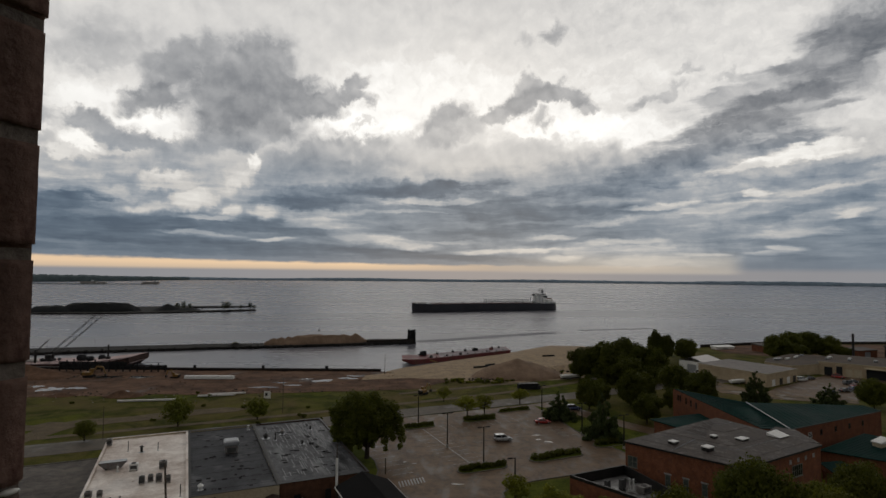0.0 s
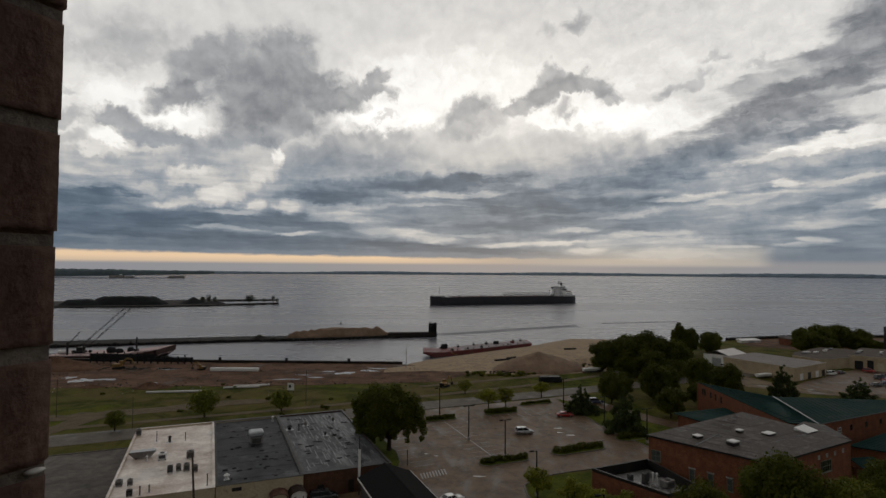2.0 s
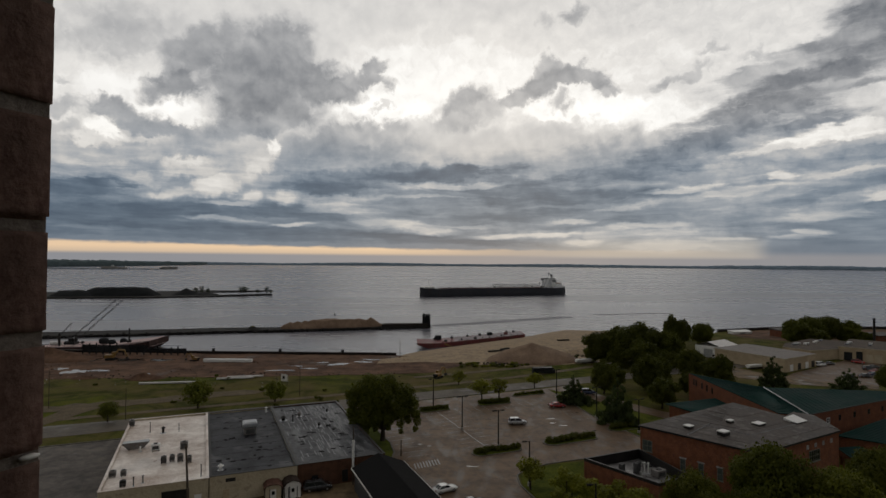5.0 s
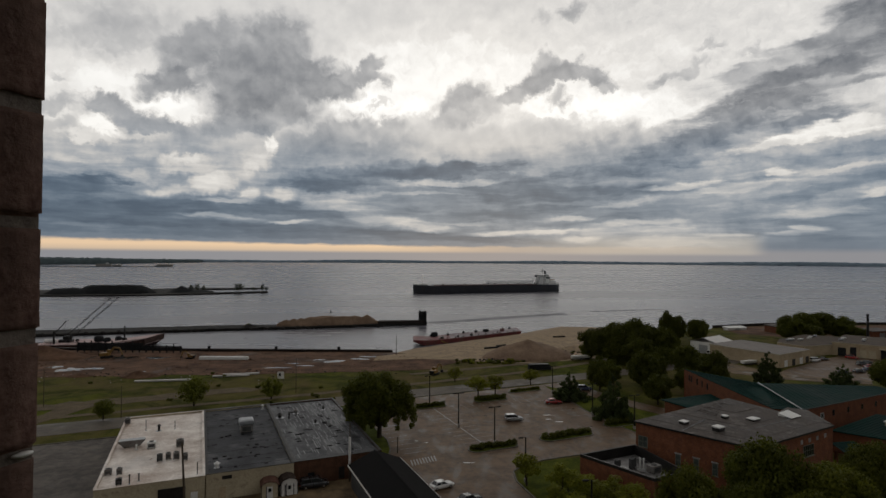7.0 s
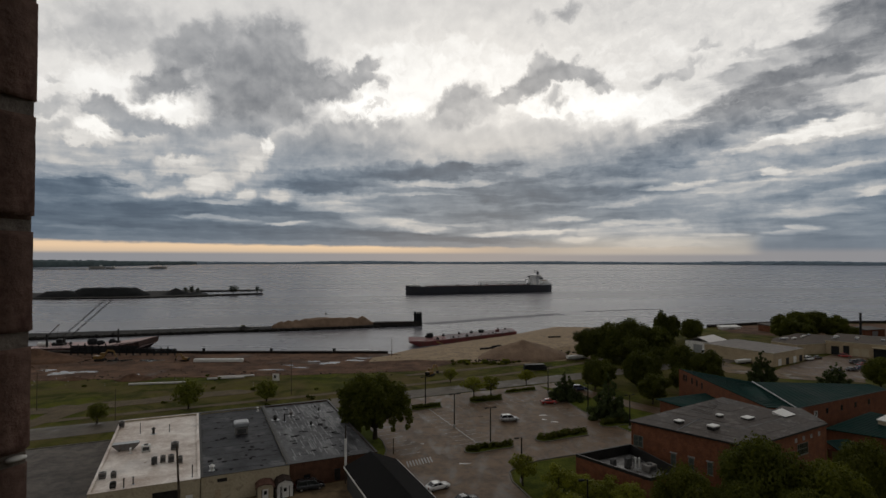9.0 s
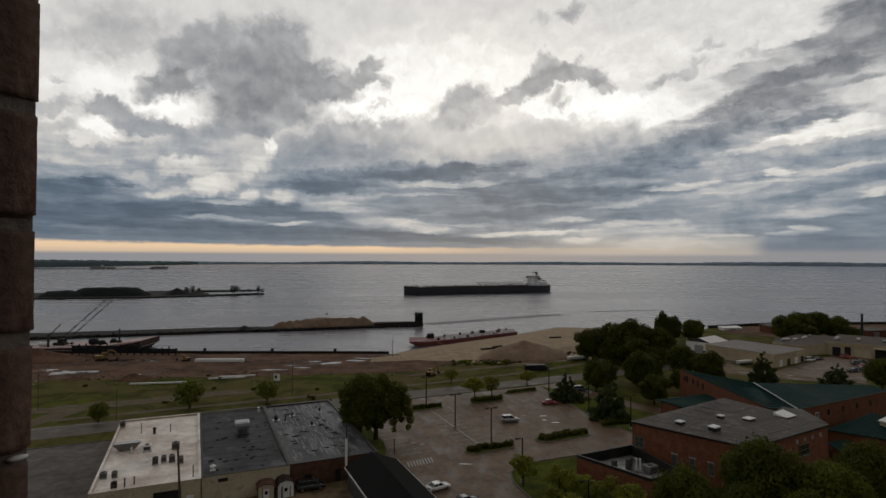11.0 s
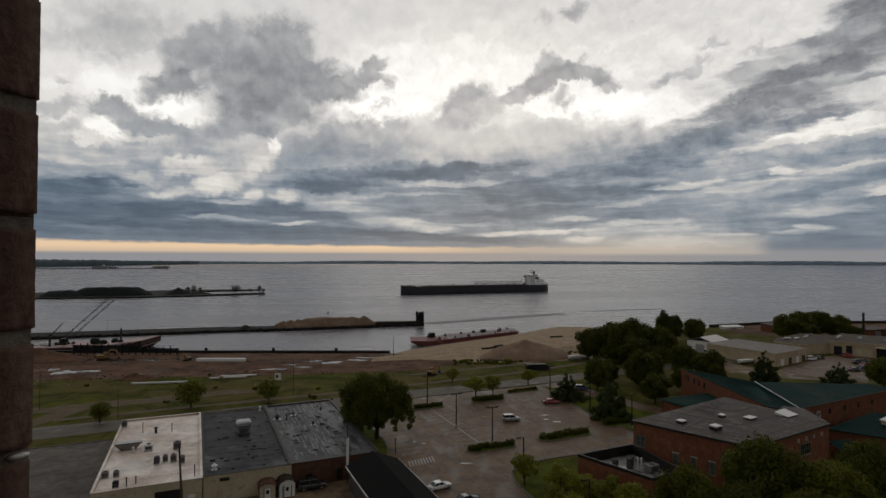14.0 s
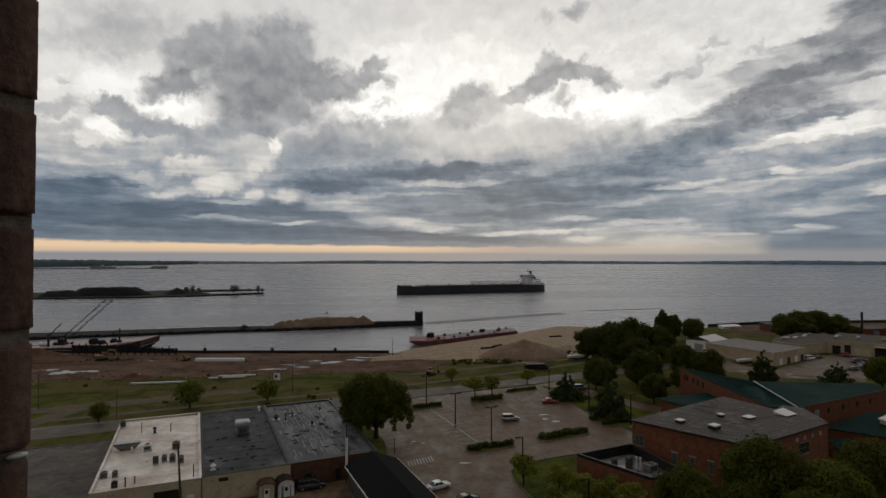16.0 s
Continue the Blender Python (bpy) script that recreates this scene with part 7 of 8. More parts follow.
def barge_crane():
    t = thing("barge_crane", pose(-174, 266, 1.2), "tall lattice-boom crane standing on the work barge", "crane")
    part("turntable", boxed(-8, -4, -1.8, 1.8, -0.1, 1.0, 0.1), M["dark_metal"], t)
    part("cab", boxed(-7.4, -4.6, -1.5, 1.5, 1.0, 2.8, 0.15), M["dark_metal"], t)
    part("boom", lattice(bmesh.new(), (-6.2, -1.0, 2.6), (15.2, -1.0, 21.4), 0.6, 0.4, 10, 0.05), M["dark_metal"], t, "dark lattice boom")
    part("boom", lattice(bmesh.new(), (-4.0, 1.2, 2.4), (17.2, 1.2, 21.2), 0.6, 0.4, 10, 0.05), M["dark_metal"], t)
    bm = bmesh.new()
    rod(bm, (-7.0, 0, 9.6), (14.8, -1, 21.0), 0.035, None, 4)
    rod(bm, (-7.0, 0, 9.6), (-8, 0, 3.0), 0.04, None, 4)
    rod(bm, (15.2, -1.0, 21.4), (15.3, -1.0, 4.0), 0.025, None, 4)
    part("cable", bm, M["dark_metal"], t)
    part("gantry", rod(bmesh.new(), (-4.6, 0, 0.0), (-4.6, 0, 4.2), 0.55, 0.35, 6), M["dark_metal"], t)
    part("jib", lattice(bmesh.new(), (-14.0, 0, 2.2), (-6.8, 0, 9.8), 0.5, 0.35, 8, 0.05), M["dark_metal"], t)
    part("spud", rod(bmesh.new(), (-12.6, 0, -5), (-12.6, 0, 5.0), 0.5, None, 8), M["dark_metal"], t)
    return t


barge_crane()


def excavator(m, s, label):
    """Tracked digger: tracks, house, cab, boom, stick and bucket."""
    t = thing("excavator", m @ Matrix.Scale(s, 4), label, "excavator")
    for y in (-1.15, 1.15):
        part("track", loft(bmesh.new(), [[(-1.9, yy, 0.3), (-1.5, yy, 0.0), (1.5, yy, 0.0), (1.9, yy, 0.3), (1.6, yy, 0.75), (-1.6, yy, 0.75)] for yy in (y - 0.28, y + 0.28)]), M["rubber"], t)
    part("house", boxed(-2.2, 0.9, -1.2, 1.2, 0.85, 2.0, 0.12), M["yellow"], t)
    part("counterweight", boxed(-2.6, -2.05, -1.15, 1.15, 0.9, 1.9, 0.15), M["dark_metal"], t)
    cab = part("cab", boxed(-0.2, 1.3, 0.2, 1.2, 1.9, 3.0, 0.1), M["yellow"], t)
    part("pane", boxed(1.3, 1.33, 0.3, 1.1, 2.1, 2.9), M["glass"], cab)
    bm = bmesh.new()
    for (a, b) in (((0.9, 1.7), (2.6, 3.9)), ((2.6, 3.9), (4.6, 3.6))):
        d = Vector((b[0] - a[0], 0, b[1] - a[1]))
        box(bm, -0.1, d.length + 0.1, -0.22, 0.22, -0.28, 0.28, 0.05, Matrix.Translation((a[0], -0.3, a[1])) @ Matrix.Rotation(-math.atan2(d.z, d.x), 4, "Y"))
    part("boom", bm, M["yellow"], t)
    bm = bmesh.new()
    box(bm, 0, 2.7, -0.16, 0.16, -0.2, 0.2, 0.04, Matrix.Translation((4.6, -0.3, 3.6)) @ Matrix.Rotation(radians(68), 4, "Y"))
    part("stick", bm, M["yellow"], t)
    part("bucket", loft(bmesh.new(), [[(5.3, y, 1.1), (5.9, y, 1.2), (5.8, y, 0.3), (5.1, y, 0.2)] for y in (-0.8, 0.2)]), M["dark_metal"], t)
    return t


excavator(pose(-140, 231, 0.05, 0, 0, 10), 1.1, "yellow tracked excavator digging beside the seawall")
excavator(pose(-105.4, 230.8, 0.05, 0, 0, 170), 0.75, "small orange-yellow digger in the dirt yard")
excavator(pose(-4.2, 202.6, 0.0, 0, 0, 60), 0.85, "small yellow digger on the grass")

# dark timber bulkhead by the barge
bulk = thing("timber_bulkhead", pose(-161, 244.5, 0), "dark timber bulkhead on posts beside the barge", "bulkhead")
for i in range(16):
    part("post", rod(bmesh.new(), (i * 3, 0, -1), (i * 3, 0, (4.4 if i < 10 else 3.0) + 0.4 * (i % 3)), 0.3, 0.26, 7), M["coal"], bulk)
for z in (1.3, 1.92, 2.54, 3.16, 3.78):
    part("timber", boxed(-0.5, 45.5 if z < 2.6 else 28.5, 0.25, 0.6, z - 0.28, z + 0.28, 0.03), M["coal"], bulk)
for x in (-46, -16, 12):
    mp = thing("mooring_post", pose(x - 60, 250.6, 0.5), "squat dark mooring post on the seawall", "mooring post", "mooring posts")
    part("post", rod(bmesh.new(), (0, 0, 0), (0, 0, 1.4), 0.7, 0.6, 8), M["coal"], mp)
    part("cap", rod(bmesh.new(), (0, 0, 1.4), (0, 0, 1.6), 0.85, 0.7, 8), M["coal"], mp)

for i, (x, y, h) in enumerate(((-17.6, 369.2, 9.4), (-15.8, 369.8, 9.0), (-14.0, 369.3, 9.3))):
    t = thing("pile_cluster", pose(x, y, -2), "dark cluster of timber mooring piles on the pier's end", "mooring piles", "mooring piles")
    for k in range(5):
        a = k * 1.257 + i
        part("pile", rod(bmesh.new(), (0.62 * math.cos(a), 0.62 * math.sin(a), -1), (0.5 * math.cos(a), 0.5 * math.sin(a), h - 0.4 * (k % 3)), 0.42, 0.38, 8), M["coal"], t)
    part("band", rod(bmesh.new(), (0, 0, h * 0.72), (0, 0, h * 0.72 + 0.35), 1.12, None, 10), M["dark_metal"], t)
buoy = thing("buoy", pose(-92, 446, -2), "small dark channel buoy on the water", "buoy")
part("float", rod(bmesh.new(), (0, 0, -0.4), (0, 0, 0.6), 0.8, 0.7, 10), M["dark_metal"], buoy)
part("cage", rod(bmesh.new(), (0, 0, 0.6), (0, 0, 2.1), 0.55, 0.2, 8), M["dark_metal"], buoy)
for x, w, h, k in ((-1420, 60, 12, "conveyor gallery"), (-1365, 34, 9, "dock building"), (-1165, 62, 12, "dock building"), (-1195, 20, 7, "dock shed")):
    t = thing("ore_dock", pose(x, 2312, -0.6), "distant pale " + k + " on the far jetty", "dock")
    part("wall", boxed(-w / 2, w / 2, -5, 5, 0, h * 0.6), M["concrete"], t)
    part("roof", boxed(-w / 2 - 2, w / 2 + 2, -6, 6, h * 0.6, h * 0.85), M["concrete"], t)
    part("tower", boxed(w * 0.2, w * 0.2 + 8, -4, 4, h * 0.85, h * 1.3), M["boom"], t)


# ---- cars ----
def paint(name, c, metal=0.0):
    m = bpy.data.materials.new(name)
    N = Nodes(m)
    n = N.noise(N.coord(), 1.3, 4)[0]
    b = finish(N, N.mix(n, tuple(v * 0.9 for v in c), tuple(min(1, v * 1.1) for v in c)), N.span(n, 0.3, 0.7, 0.22, 0.34), None, metal)
    b.inputs["Coat Weight"].default_value = 0.6
    b.inputs["Coat Roughness"].default_value = 0.08
    return m


M["lamp_paint"] = surface("black_lamp_paint", (0.010, 0.009, 0.008), (0.022, 0.020, 0.018), 0.5, 0.75, 0.1)
M["chrome"] = surface("bright_rim", (0.4, 0.4, 0.41), (0.55, 0.55, 0.56), 0.3, 0.3, 0.0, 0.9)
M["lamp_red"] = surface("tail_lens", (0.22, 0.012, 0.01), (0.3, 0.02, 0.015), 0.3, 0.2, 0.0)
M["lamp_clear"] = surface("head_lens", (0.6, 0.6, 0.6), (0.7, 0.7, 0.7), 0.3, 0.1, 0.0)
PAINTS = {"silver": paint("silver_paint", (0.42, 0.43, 0.44), 0.4), "white": paint("white_car_paint", (0.72, 0.72, 0.70)), "red": paint("red_car_paint", (0.30, 0.018, 0.015)),
          "blue": paint("blue_car_paint", (0.02, 0.035, 0.09)), "dark": paint("dark_car_paint", (0.02, 0.022, 0.025)), "grey": paint("grey_car_paint", (0.12, 0.125, 0.13), 0.3)}
WHEEL = {}


def wheel_parts(t, x, y, r):
    if not WHEEL:
        bm = bmesh.new()
        bmesh.ops.create_cone(bm, cap_ends=True, segments=16, radius1=1, radius2=1, depth=0.62, matrix=Matrix.Rotation(radians(90), 4, "X"))
        bmesh.ops.bevel(bm, geom=[e for e in bm.edges if abs(e.verts[0].co.y - e.verts[1].co.y) < 0.01], offset=0.1, segments=2, affect="EDGES")
        WHEEL["tyre"] = mesh_of("tyre", bm, M["rubber"], False)
        bm = bmesh.new()
        bmesh.ops.create_cone(bm, cap_ends=True, segments=12, radius1=0.62, radius2=0.62, depth=0.66, matrix=Matrix.Rotation(radians(90), 4, "X"))
        WHEEL["rim"] = mesh_of("rim", bm, M["chrome"], False)
    w = new("tyre", WHEEL["tyre"])
    w.parent = t
    w.location, w.scale = (x, y, r), (r, r * 0.9, r)
    o = new("rim", WHEEL["rim"])
    o.parent = w
    return w


def car(m, colour, style, label, group="parked cars"):
    """A car along x, nose to +x. style: suv, sedan, van or pickup."""
    t = thing("car", m, label, "car", group)
    L, W, H1, H2, r = {"suv": (4.7, 1.86, 1.02, 1.74, 0.36), "sedan": (4.7, 1.8, 0.92, 1.42, 0.32), "van": (5.1, 1.95, 1.08, 1.85, 0.34), "pickup": (5.5, 1.95, 1.1, 1.85, 0.38)}[style]
    h = L / 2
    hood = {"suv": 0.98, "sedan": 0.84, "van": 1.0, "pickup": 1.05}[style]
    prof = [(-h, 0.55, 0.62, 0.90), (-h + 0.08, 0.36, H1 - 0.06, 0.95), (-h + 0.5, 0.26, H1, 0.99), (-0.6, 0.24, H1 + 0.02, 1.0), (0.75, 0.24, H1, 1.0), (1.0, 0.24, hood + 0.06, 1.0), (h - 0.45, 0.28, hood - 0.06, 0.98), (h - 0.08, 0.36, hood - 0.16, 0.92), (h, 0.5, hood - 0.32, 0.84)]
    secs = []
    for x, lo, hi, k in prof:
        w = W / 2 * k
        secs.append([(x, -w * 0.94, lo), (x, -w, lo + 0.18), (x, -w, hi - 0.14), (x, -w * 0.9, hi), (x, w * 0.9, hi), (x, w, hi - 0.14), (x, w, lo + 0.18), (x, w * 0.94, lo)])
    part("body", loft(bmesh.new(), secs), PAINTS[colour], t, "", True)
    x_front, x_roof0, x_roof1, x_back = {"suv": (1.1, 0.35, -1.95, -2.2), "sedan": (1.0, 0.2, -1.05, -1.75), "van": (1.55, 0.75, -2.2, -2.45), "pickup": (1.0, 0.3, -0.75, -1.0)}[style]
    wb, wt = W / 2 * 0.9, W / 2 * 0.76
    cabin = [[(x_front, -wb, H1 - 0.05), (x_front, wb, H1 - 0.05), (x_back, wb, H1 - 0.05), (x_back, -wb, H1 - 0.05)],
             [(x_roof0, -wt, H2 - 0.06), (x_roof0, wt, H2 - 0.06), (x_roof1, wt, H2 - 0.06), (x_roof1, -wt, H2 - 0.06)]]
    part("glasshouse", loft(bmesh.new(), cabin), M["glass"], t, "dark car windows")
    part("roof", loft(bmesh.new(), [[(x_roof0 + 0.06, -wt - 0.02, H2 - 0.07), (x_roof0 + 0.06, wt + 0.02, H2 - 0.07), (x_roof1 - 0.06, wt + 0.02, H2 - 0.07), (x_roof1 - 0.06, -wt - 0.02, H2 - 0.07)],
                                    [(x_roof0 - 0.15, -wt * 0.9, H2), (x_roof0 - 0.15, wt * 0.9, H2), (x_roof1 + 0.1, wt * 0.9, H2), (x_roof1 + 0.1, -wt * 0.9, H2)]]), PAINTS[colour], t)
    for s in (-1, 1):
        for x, xt in ((x_front, x_roof0), (0.5 * (x_front + x_back), 0.5 * (x_roof0 + x_roof1)), (x_back, x_roof1)):
            part("pillar", rod(bmesh.new(), (x, s * wb, H1 - 0.05), (xt, s * wt, H2 - 0.05), 0.06, None, 4), PAINTS[colour], t)
    for x in (-h + 0.95, h - 0.92):
        for y in (-W / 2 + 0.08, W / 2 - 0.08):
            wheel_parts(t, x, y, r)
    for s in (-1, 1):
        part("headlight", boxed(h - 0.22, h - 0.02, s * W * 0.34 - 0.18, s * W * 0.34 + 0.18, hood - 0.34, hood - 0.2, 0.02), M["lamp_clear"], t)
        part("tail_light", boxed(-h - 0.01, -h + 0.12, s * W * 0.38 - 0.12, s * W * 0.38 + 0.12, 0.66, 0.9, 0.02), M["lamp_red"], t)
        part("mirror", boxed(0.75, 0.92, s * (W / 2 + 0.1) - 0.08, s * (W / 2 + 0.1) + 0.08, H1 - 0.02, H1 + 0.13, 0.02), PAINTS[colour], t)
    bm = bmesh.new()
    box(bm, h - 0.1, h + 0.05, -W * 0.42, W * 0.42, 0.34, 0.52, 0.03)
    part("bumper", bm, M["rubber"], t)
    return t


def lot_car(b, a, turn, colour, style, label):
    return car(town(b, a, 0.03, turn), colour, style, label)


lot_car(75.0, 126.6, -14, "silver", "suv", "silver estate car with roof rails on the wet lot")
lot_car(94.4, 137.0, -16, "red", "sedan", "dark red sedan parked near the spruces")
lot_car(40.9, 94.6, 8, "white", "sedan", "white sedan parked beside the black garage")
lot_car(43.0, 87.4, 8, "dark", "sedan", "dark sedan parked beside the black garage")
lot_car(113.0, 147.0, -20, "blue", "suv", "dark blue car behind the spruces")
lot_car(19.6, 104.0, -2, "dark", "van", "dark van parked behind the brick shop")
lot_car(-19.0, 100.5, 30, "white", "sedan", "white car at the edge of the side lot")
lot_car(-22.0, 96.5, 20, "dark", "sedan", "dark car at the edge of the side lot")
for x, y, g, c, s in ((152, 233.4, 20, "white", "van"), (158, 236.6, 25, "dark", "sedan"), (166.2, 226, 10, "dark", "suv"), (164.8, 220.4, 12, "red", "sedan"), (154, 211.2, 8, "dark", "sedan"), (145, 206, 15, "dark", "suv"),
                      (171, 229.6, 10, "dark", "sedan"), (160, 214.6, 8, "blue", "sedan"), (116.5, 250.2, 60, "white", "van"), (172.5, 240.5, -40, "red", "suv")):
    car(pose(x, y, 0.04, 0, 0, g), c, s, {"van": "white van", "suv": "dark sport utility car", "sedan": "plain sedan"}[s] + " parked in the depot yard", "cars at the depot")


def boat(m, l, label):
    t = thing("boat", m, label, "boat", "stored boats")
    part("hull", loft(bmesh.new(), [[(x, -w, 1.7), (x, -w * 0.7, 0.8), (x, 0, 0.55 + r), (x, w * 0.7, 0.8), (x, w, 1.7)] for x, w, r in ((-l / 2, 1.1, 0), (0, 1.25, 0), (l * 0.3, 0.9, 0.1), (l / 2, 0.08, 0.9))]), M["white"], t)
    part("cover", loft(bmesh.new(), [[(x, -w, 1.7), (x, 0, z), (x, w, 1.7)] for x, w, z in ((-l / 2, 1.0, 1.8), (0, 1.1, 2.1), (l * 0.42, 0.3, 1.8))]), M["white"], t, "pale canvas cover")
    part("trailer", boxed(-l * 0.45, l * 0.6, -0.9, 0.9, 0.35, 0.5), M["dark_metal"], t)
    for y in (-1, 1):
        wheel_parts(t, -0.5, y, 0.35)
    return t


boat(pose(56, 234, 0.1, 0, 0, 14), 8.5, "white covered boat on a trailer by the beach trees")
boat(pose(121.4, 225.8, 0, 0, 0, 20), 8, "white boat stored beside the warehouse")
boat(pose(93, 241.5, 0, 0, 0, 70), 7, "white boat stored among the beach trees")
bin_ = thing("waste_container", pose(35.2, 212.6, 0, 0, 0, 6), "long dark steel waste container at the sand's edge", "container")
part("body", loft(bmesh.new(), [[(x, -1.2, 0.2), (x, 1.2, 0.2), (x, 1.3, z), (x, -1.3, z)] for x, z in ((-4.2, 1.9), (3.6, 2.1), (4.2, 1.4))]), M["coal"], bin_)
for x in (-3, -1, 1, 3):
    part("rib", boxed(x - 0.08, x + 0.08, -1.38, -1.24, 0.25, 1.9), M["coal"], bin_)
part("lid", boxed(-4.0, 3.4, -1.2, 1.2, 2.02, 2.3, 0.1), M["dark_metal"], bin_)
for i, (x, y) in enumerate(((-101, 187.6), (-95, 188.6), (-89, 189.6), (-78.5, 196.2), (-72.5, 197.7), (-76, 199.2), (-70, 200.7))):
    t = thing("concrete_beam", pose(x, y, 0, 0, 0, 9 if i < 3 else 14), "pale concrete beam lying on the grass", "beam", "beams on the grass")
    part("beam", boxed(-3.0, 3.0, -0.45, 0.45, 0.12, 0.6, 0.03), M["pale_roof"], t)
    for k in (-2, 2):
        part("bearer", boxed(k - 0.12, k + 0.12, -0.6, 0.6, -0.02, 0.119), M["wood_pole"], t)
sign = thing("notice_board", pose(-56, 190, 0, 0, 0, -14), "white notice board on posts in the grass", "sign")
part("board", boxed(-1.2, 1.2, -0.06, 0.06, 0.9, 3.2, 0.02), M["white"], sign)
part("panel", boxed(-0.75, 0.1, -0.09, -0.063, 1.7, 2.7), M["dark_metal"], sign, "dark unreadable panel")
for x in (-1.0, 1.0):
    part("post", boxed(x - 0.08, x + 0.08, 0.063, 0.2, -0.2, 3.0), M["wood_pole"], sign)


# ---- lamps and poles ----
def lot_lamp(x, y, heads, turn, h=8.4):
    t = thing("street_lamp", pose(x, y, 0, 0, 0, turn), "tall dark car-park lamp, unlit" if heads > 1 else "tall dark single-armed car-park lamp, unlit", "lamp post", "car-park lamps")
    part("base", rod(bmesh.new(), (0, 0, -0.1), (0, 0, 0.75), 0.32, None, 12), M["concrete"], t, "round concrete footing")
    part("pole", rod(bmesh.new(), (0, 0, 0.75), (0, 0, h), 0.17, 0.12, 8), M["lamp_paint"], t)
    for s in ((-1, 1) if heads == 2 else (-1,)):
        arm = part("arm", rod(bmesh.new(), (0, 0, h - 0.12), (s * 0.6, 0, h - 0.05), 0.05, None, 6), M["lamp_paint"], t)
        part("luminaire", boxed(s * 1.0 - 0.45, s * 1.0 + 0.45, -0.2, 0.2, h - 0.16, h + 0.06, 0.05), M["lamp_paint"], arm)
    return t


for x, y, n, g in ((3.1, 140.3, 2, 20), (11.0, 127.6, 2, 20), (15.0, 106.1, 1, 12), (-4.7, 160.6, 2, 20), (33.2, 176.1, 2, 20), (39.4, 151.9, 2, 20), (46.5, 139.4, 2, 20), (22.2, 86, 1, 10)):
    lot_lamp(x, y, n, g)


def pole(x, y, h, lean, label, arm=True, white=0.0, r=0.15):
    t = thing("utility_pole", pose(x, y, 0, 0, lean, 0), label, "pole", "utility poles")
    part("shaft", rod(bmesh.new(), (0, 0, -0.3), (0, 0, h), r, r * 0.7, 8), M["wood_pole"], t)
    if arm:
        part("cross_arm", boxed(-0.9, 0.9, -0.06, 0.06, h - 0.9, h - 0.75), M["wood_pole"], t)
        for k in (-0.8, 0.8):
            part("insulator", rod(bmesh.new(), (k, 0, h - 0.75), (k, 0, h - 0.55), 0.05, 0.04, 6), M["galv"], t)
    if white:
        part("guard", rod(bmesh.new(), (0, 0, white * 0.36), (0, 0, white), r * 1.5, None, 8), M["white"], t, "white plastic sleeve")
    return t


pole(-41.6, 90, 12.2, -3, "weathered dark wooden utility pole behind the shops", False, 0, 0.21)
pole(-18.0, 105.5, 10.9, 0, "wooden pole with a white middle sleeve", False, 8.4, 0.15)
pole(-46.5, 174, 10.6, 0, "wooden utility pole beside the gravel path", False, 0, 0.12)
pole(-21.6, 242, 8.4, 0, "thin wooden pole near the seawall", False, 0, 0.14)
pole(-84.5, 146, 8.2, 0, "thin wooden pole on the grass", False, 0, 0.1)
pole(-112, 156, 10.5, 0, "thin wooden pole beside the street", False, 0, 0.1)
pole(-10.4, 121.3, 3.4, 0, "short dark post at the lot's edge", False, 0, 0.13)

# ---- painted lines and small roof and ground details ----
def stripes(b0, a0, b1, a1, w):
    bm = bmesh.new()
    d = Vector((b1 - b0, a1 - a0, 0))
    box(bm, 0, d.length, -w / 2, w / 2, 0, 0.006, 0, Matrix.Rotation(math.atan2(d.y, d.x), 4, "Z"))
    return solo("painted_line", bm, M["line_paint"], town(b0, a0, 0.03), "faded white parking line on wet asphalt", "marking", "painted lines")


stripes(60.3, 147, 59.2, 112.6, 0.22)
for i in range(9):
    stripes(39.9 + i * 0.68, 106.9 + i * 0.08, 40.6 + i * 0.68, 110.0 + i * 0.08, 0.3)
for i in range(10):
    a = 114 + i * 2.9
    stripes(40.6, a, 45.4, a, 0.12)
for i in range(11):
    a = 115 + i * 2.9
    stripes(55.2, a, 64.0, a, 0.10)
for i in range(9):
    b = 66 + i * 2.9
    stripes(b, 145.8, b, 141.2, 0.10)
for i in range(7):
    a = 124 + i * 2.9
    stripes(92.0, a, 96.2, a, 0.10)

for i, (b, a, rx, ry) in enumerate(((84, 124, 1.4, 0.5), (85.5, 121, 1.8, 0.6), (86, 127.5, 1.6, 0.5), (90, 114.5, 1.0, 0.3), (81, 130, 0.9, 0.3), (46, 121, 0.7, 0.3), (47.5, 119, 0.8, 0.25), (96, 130, 0.9, 0.4), (70, 133, 1.2, 0.3), (51, 104, 2.0, 0.5))):
    p = puddle(*tp(b, a), rx * 0.55, ry * 0.8, 40 + i)
    p.location.z = 0.036
    tagged(p, "small bright rain puddle on the wet car park", "puddle", "puddles on the car park")

for i in range(8):
    blk = thing("barrier_block", pose(-99.6 + i * 2.45, 229.6 + 0.02 * i, 0.05, 0, 0, 1), "white concrete barrier block in a row by the seawall", "barrier", "row of barrier blocks")
    part("block", loft(bmesh.new(), [[(x, -1.1, 0), (x, 1.1, 0), (x, 1.1, 0.5), (x, 1.0, 1.15), (x, -1.0, 1.15), (x, -1.1, 0.5)] for x in (-1.22, 1.22)]), M["white"], blk)
    part("lifting_eye", boxed(-0.15, 0.15, -0.04, 0.04, 1.14, 1.26), M["dark_metal"], blk)


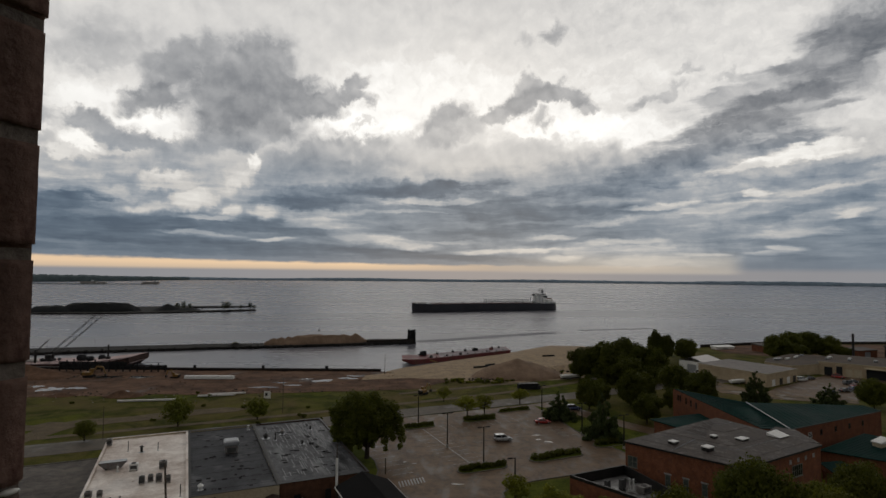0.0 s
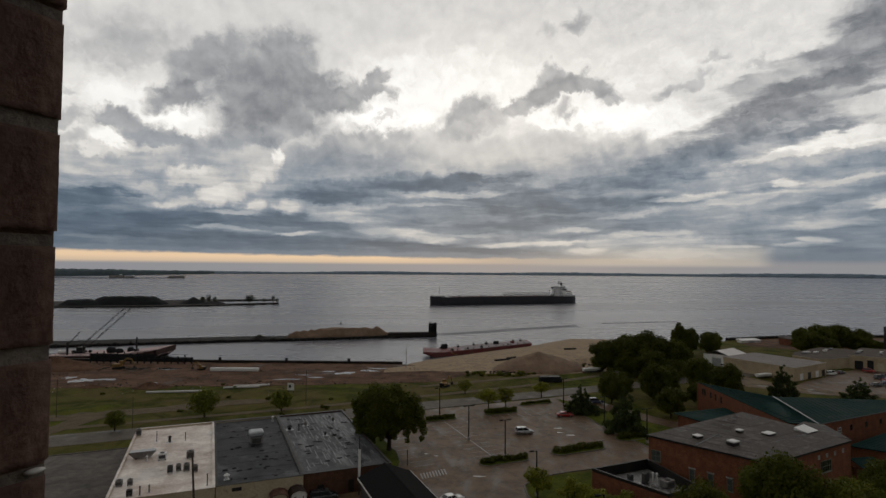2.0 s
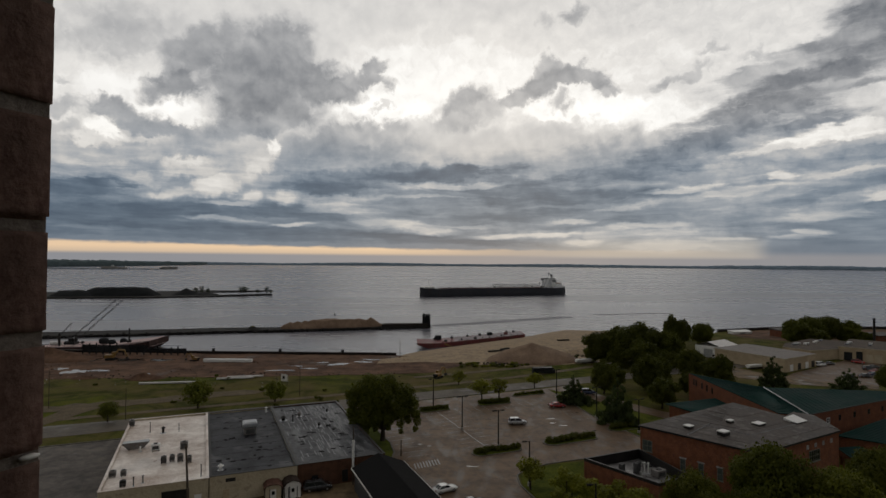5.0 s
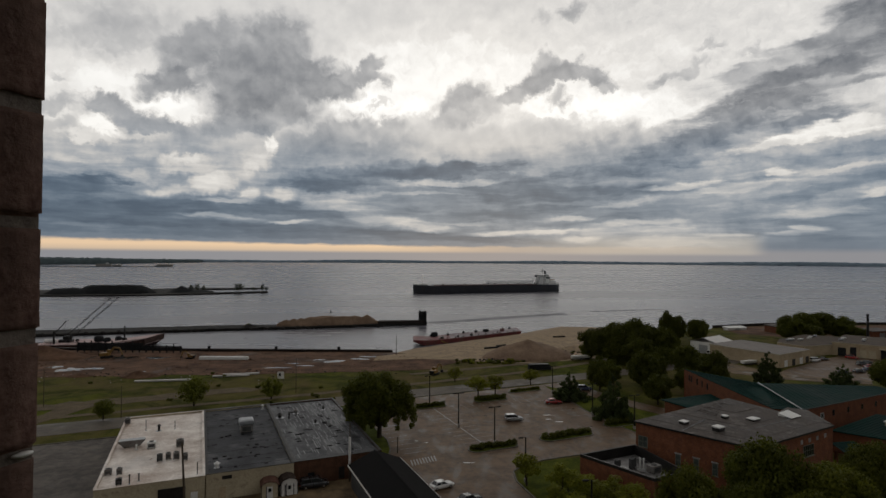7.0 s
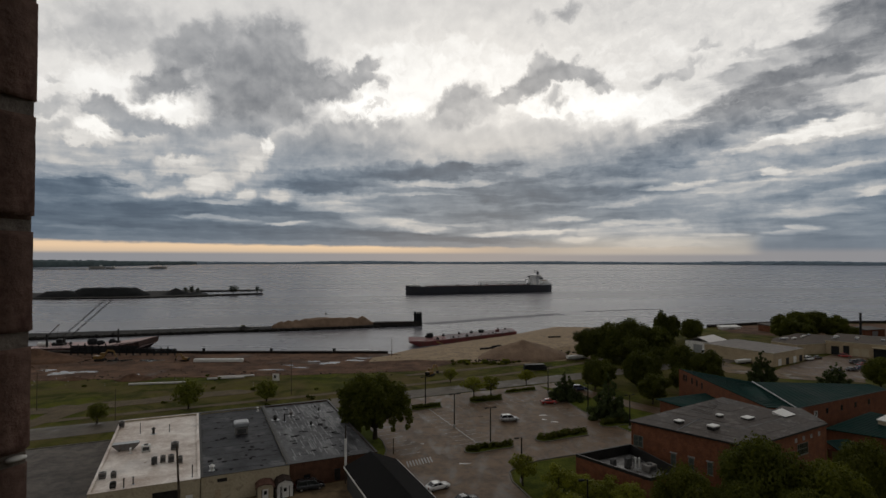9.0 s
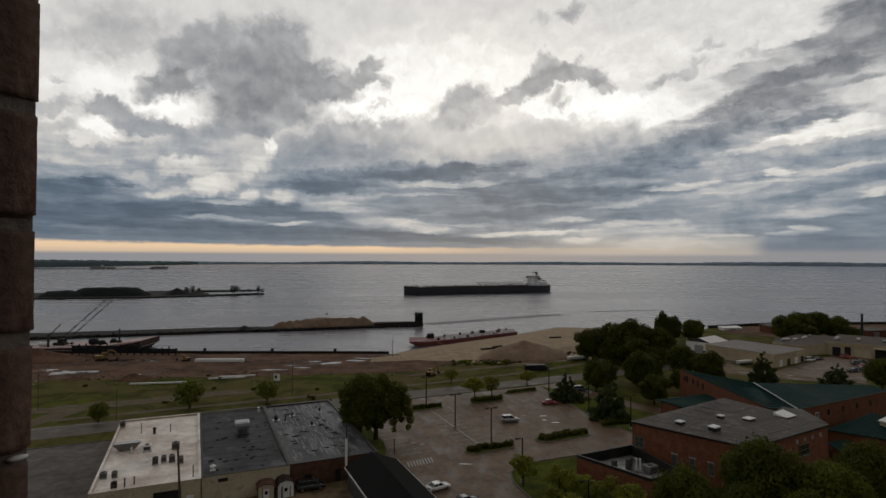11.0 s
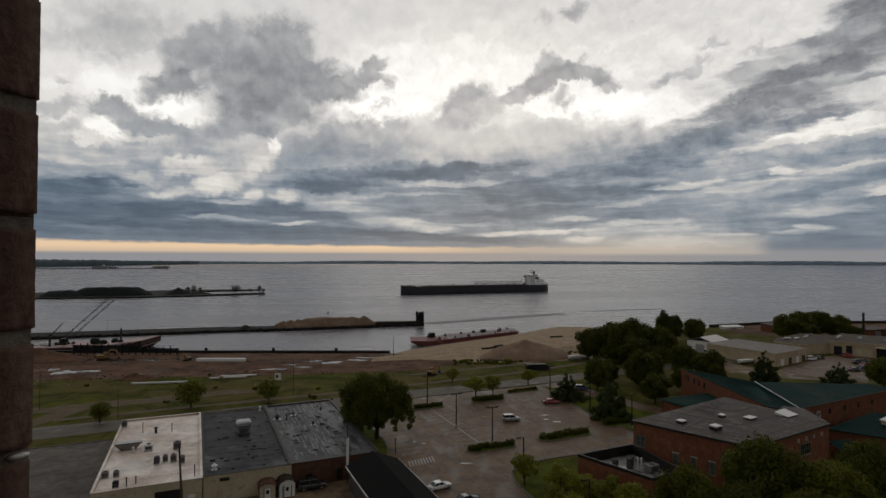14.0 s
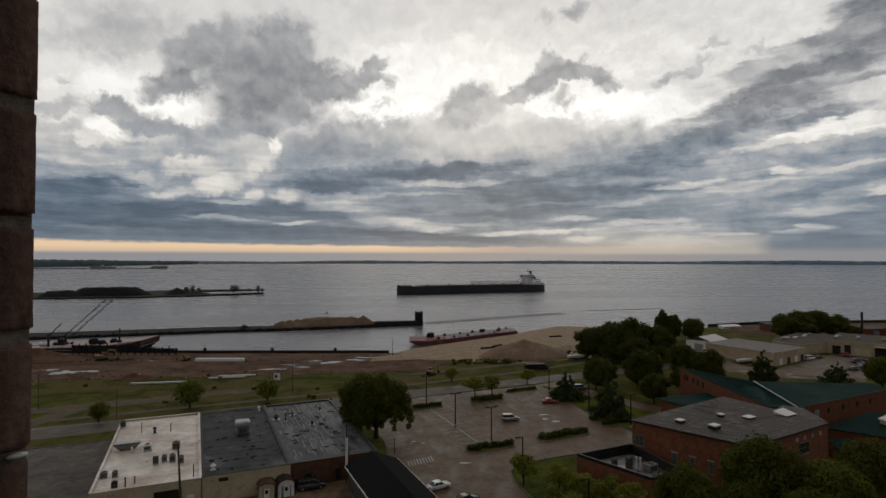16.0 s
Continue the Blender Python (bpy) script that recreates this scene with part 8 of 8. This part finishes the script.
def rocks(name, spots, mat, label, size, z=0.05):
    """Scattered rubble, too many to count."""
    bm = bmesh.new()
    rnd = random.Random(len(spots) + 3)
    for x, y in spots:
        k = size * rnd.uniform(0.4, 1.3)
        m = pose(x, y, z, rnd.uniform(0, 90), rnd.uniform(0, 90), rnd.uniform(0, 90))
        box(bm, -k, k, -k * rnd.uniform(.5, 1), k * rnd.uniform(.5, 1), -k * .6, k * .6, 0, m)
    return solo(name, bm, mat, Matrix(), label, "rubble", kind="stuff")


rnd = random.Random(91)
rocks("rubble", [(rnd.uniform(-165, -10), 208 + 38 * rnd.random() ** 1.2) for _ in range(380)], M["dirt"], "scattered clods of brown dirt across the yard", 0.22)
rocks("rubble", [(rnd.gauss(-110, 22), rnd.gauss(199, 2.5)) for _ in range(70)] + [(rnd.gauss(-60, 16), rnd.gauss(206, 1.8)) for _ in range(50)], M["coal"], "dark broken stone along the yard's edge", 0.24)
rocks("rubble", [(rnd.gauss(54, 6), rnd.gauss(250, 6)) for _ in range(90)] + [(rnd.gauss(20, 5), rnd.gauss(232, 2.5)) for _ in range(70)], M["bank"], "dark debris beside the sand pile", 0.4, 0.1)
rocks("rubble", [(rnd.uniform(-160, -60), rnd.uniform(185, 200)) for _ in range(40)], M["concrete"], "pale broken concrete in the grass", 0.15)
for x, y, l, g in ((22, 262, 10, 28), (26, 268, 6, 40), (60, 300, 7, 15)):
    lg = thing("timber_log", pose(x, y, 0.1, 0, 0, g), "dark weathered timber log on the sand", "log", "logs on the sand")
    part("log", rod(bmesh.new(), (-l / 2, 0, 0.35), (l / 2, 0, 0.35), 0.45, 0.38, 8), M["coal"], lg)
    part("stub", rod(bmesh.new(), (l * 0.2, 0, 0.5), (l * 0.26, 0.3, 1.1), 0.14, 0.08, 6), M["coal"], lg)


def swell(pts, w, h):
    """A low rounded wave left by the ship, lying on the water."""
    bm = bmesh.new()
    rows = []
    for i in range(41):
        s = i / 40 * (len(pts) - 1)
        j = min(int(s), len(pts) - 2)
        u = s - j
        x, y = (pts[j][c] * (1 - u) + pts[j + 1][c] * u for c in (0, 1))
        dx, dy = pts[j + 1][0] - pts[j][0], pts[j + 1][1] - pts[j][1]
        d = math.hypot(dx, dy)
        nx, ny = -dy / d, dx / d
        k = math.sin(math.pi * (0.04 + 0.92 * i / 40)) ** 0.5
        rows.append([bm.verts.new((x + nx * w * q, y + ny * w * q, -1.985 + h * k * z)) for q, z in ((-1, 0), (-.5, 0.55), (0, 1), (.5, 0.55), (1, 0))])
    for a, b in zip(rows, rows[1:]):
        for q in range(4):
            bm.faces.new((a[q], b[q], b[q + 1], a[q + 1]))
    bmesh.ops.recalc_face_normals(bm, faces=bm.faces[:])
    return solo("swell", bm, M["ruffled"], Matrix(), "low smooth wave of the ship's wake on the bay", "wave", "wake waves", "structure", True)


swell([(-12, 380), (10, 394), (40, 414), (96, 450)], 6, 0.04)
swell([(120, 470), (150, 480), (190, 492)], 3, 0.03)


# ---- what moves: the ship and the drifting clouds ----
def motions():
    walk(ship, [(t, ship_pose(t)) for t in (0.0, 4.0, 8.0, 12.0, 16.0)])
    walk(sky, [(t, pose(0, 0, 42, 0, 0, 1.18 - t * 0.0906)) for t in (0.0, 8.0, 16.0)])


motions()
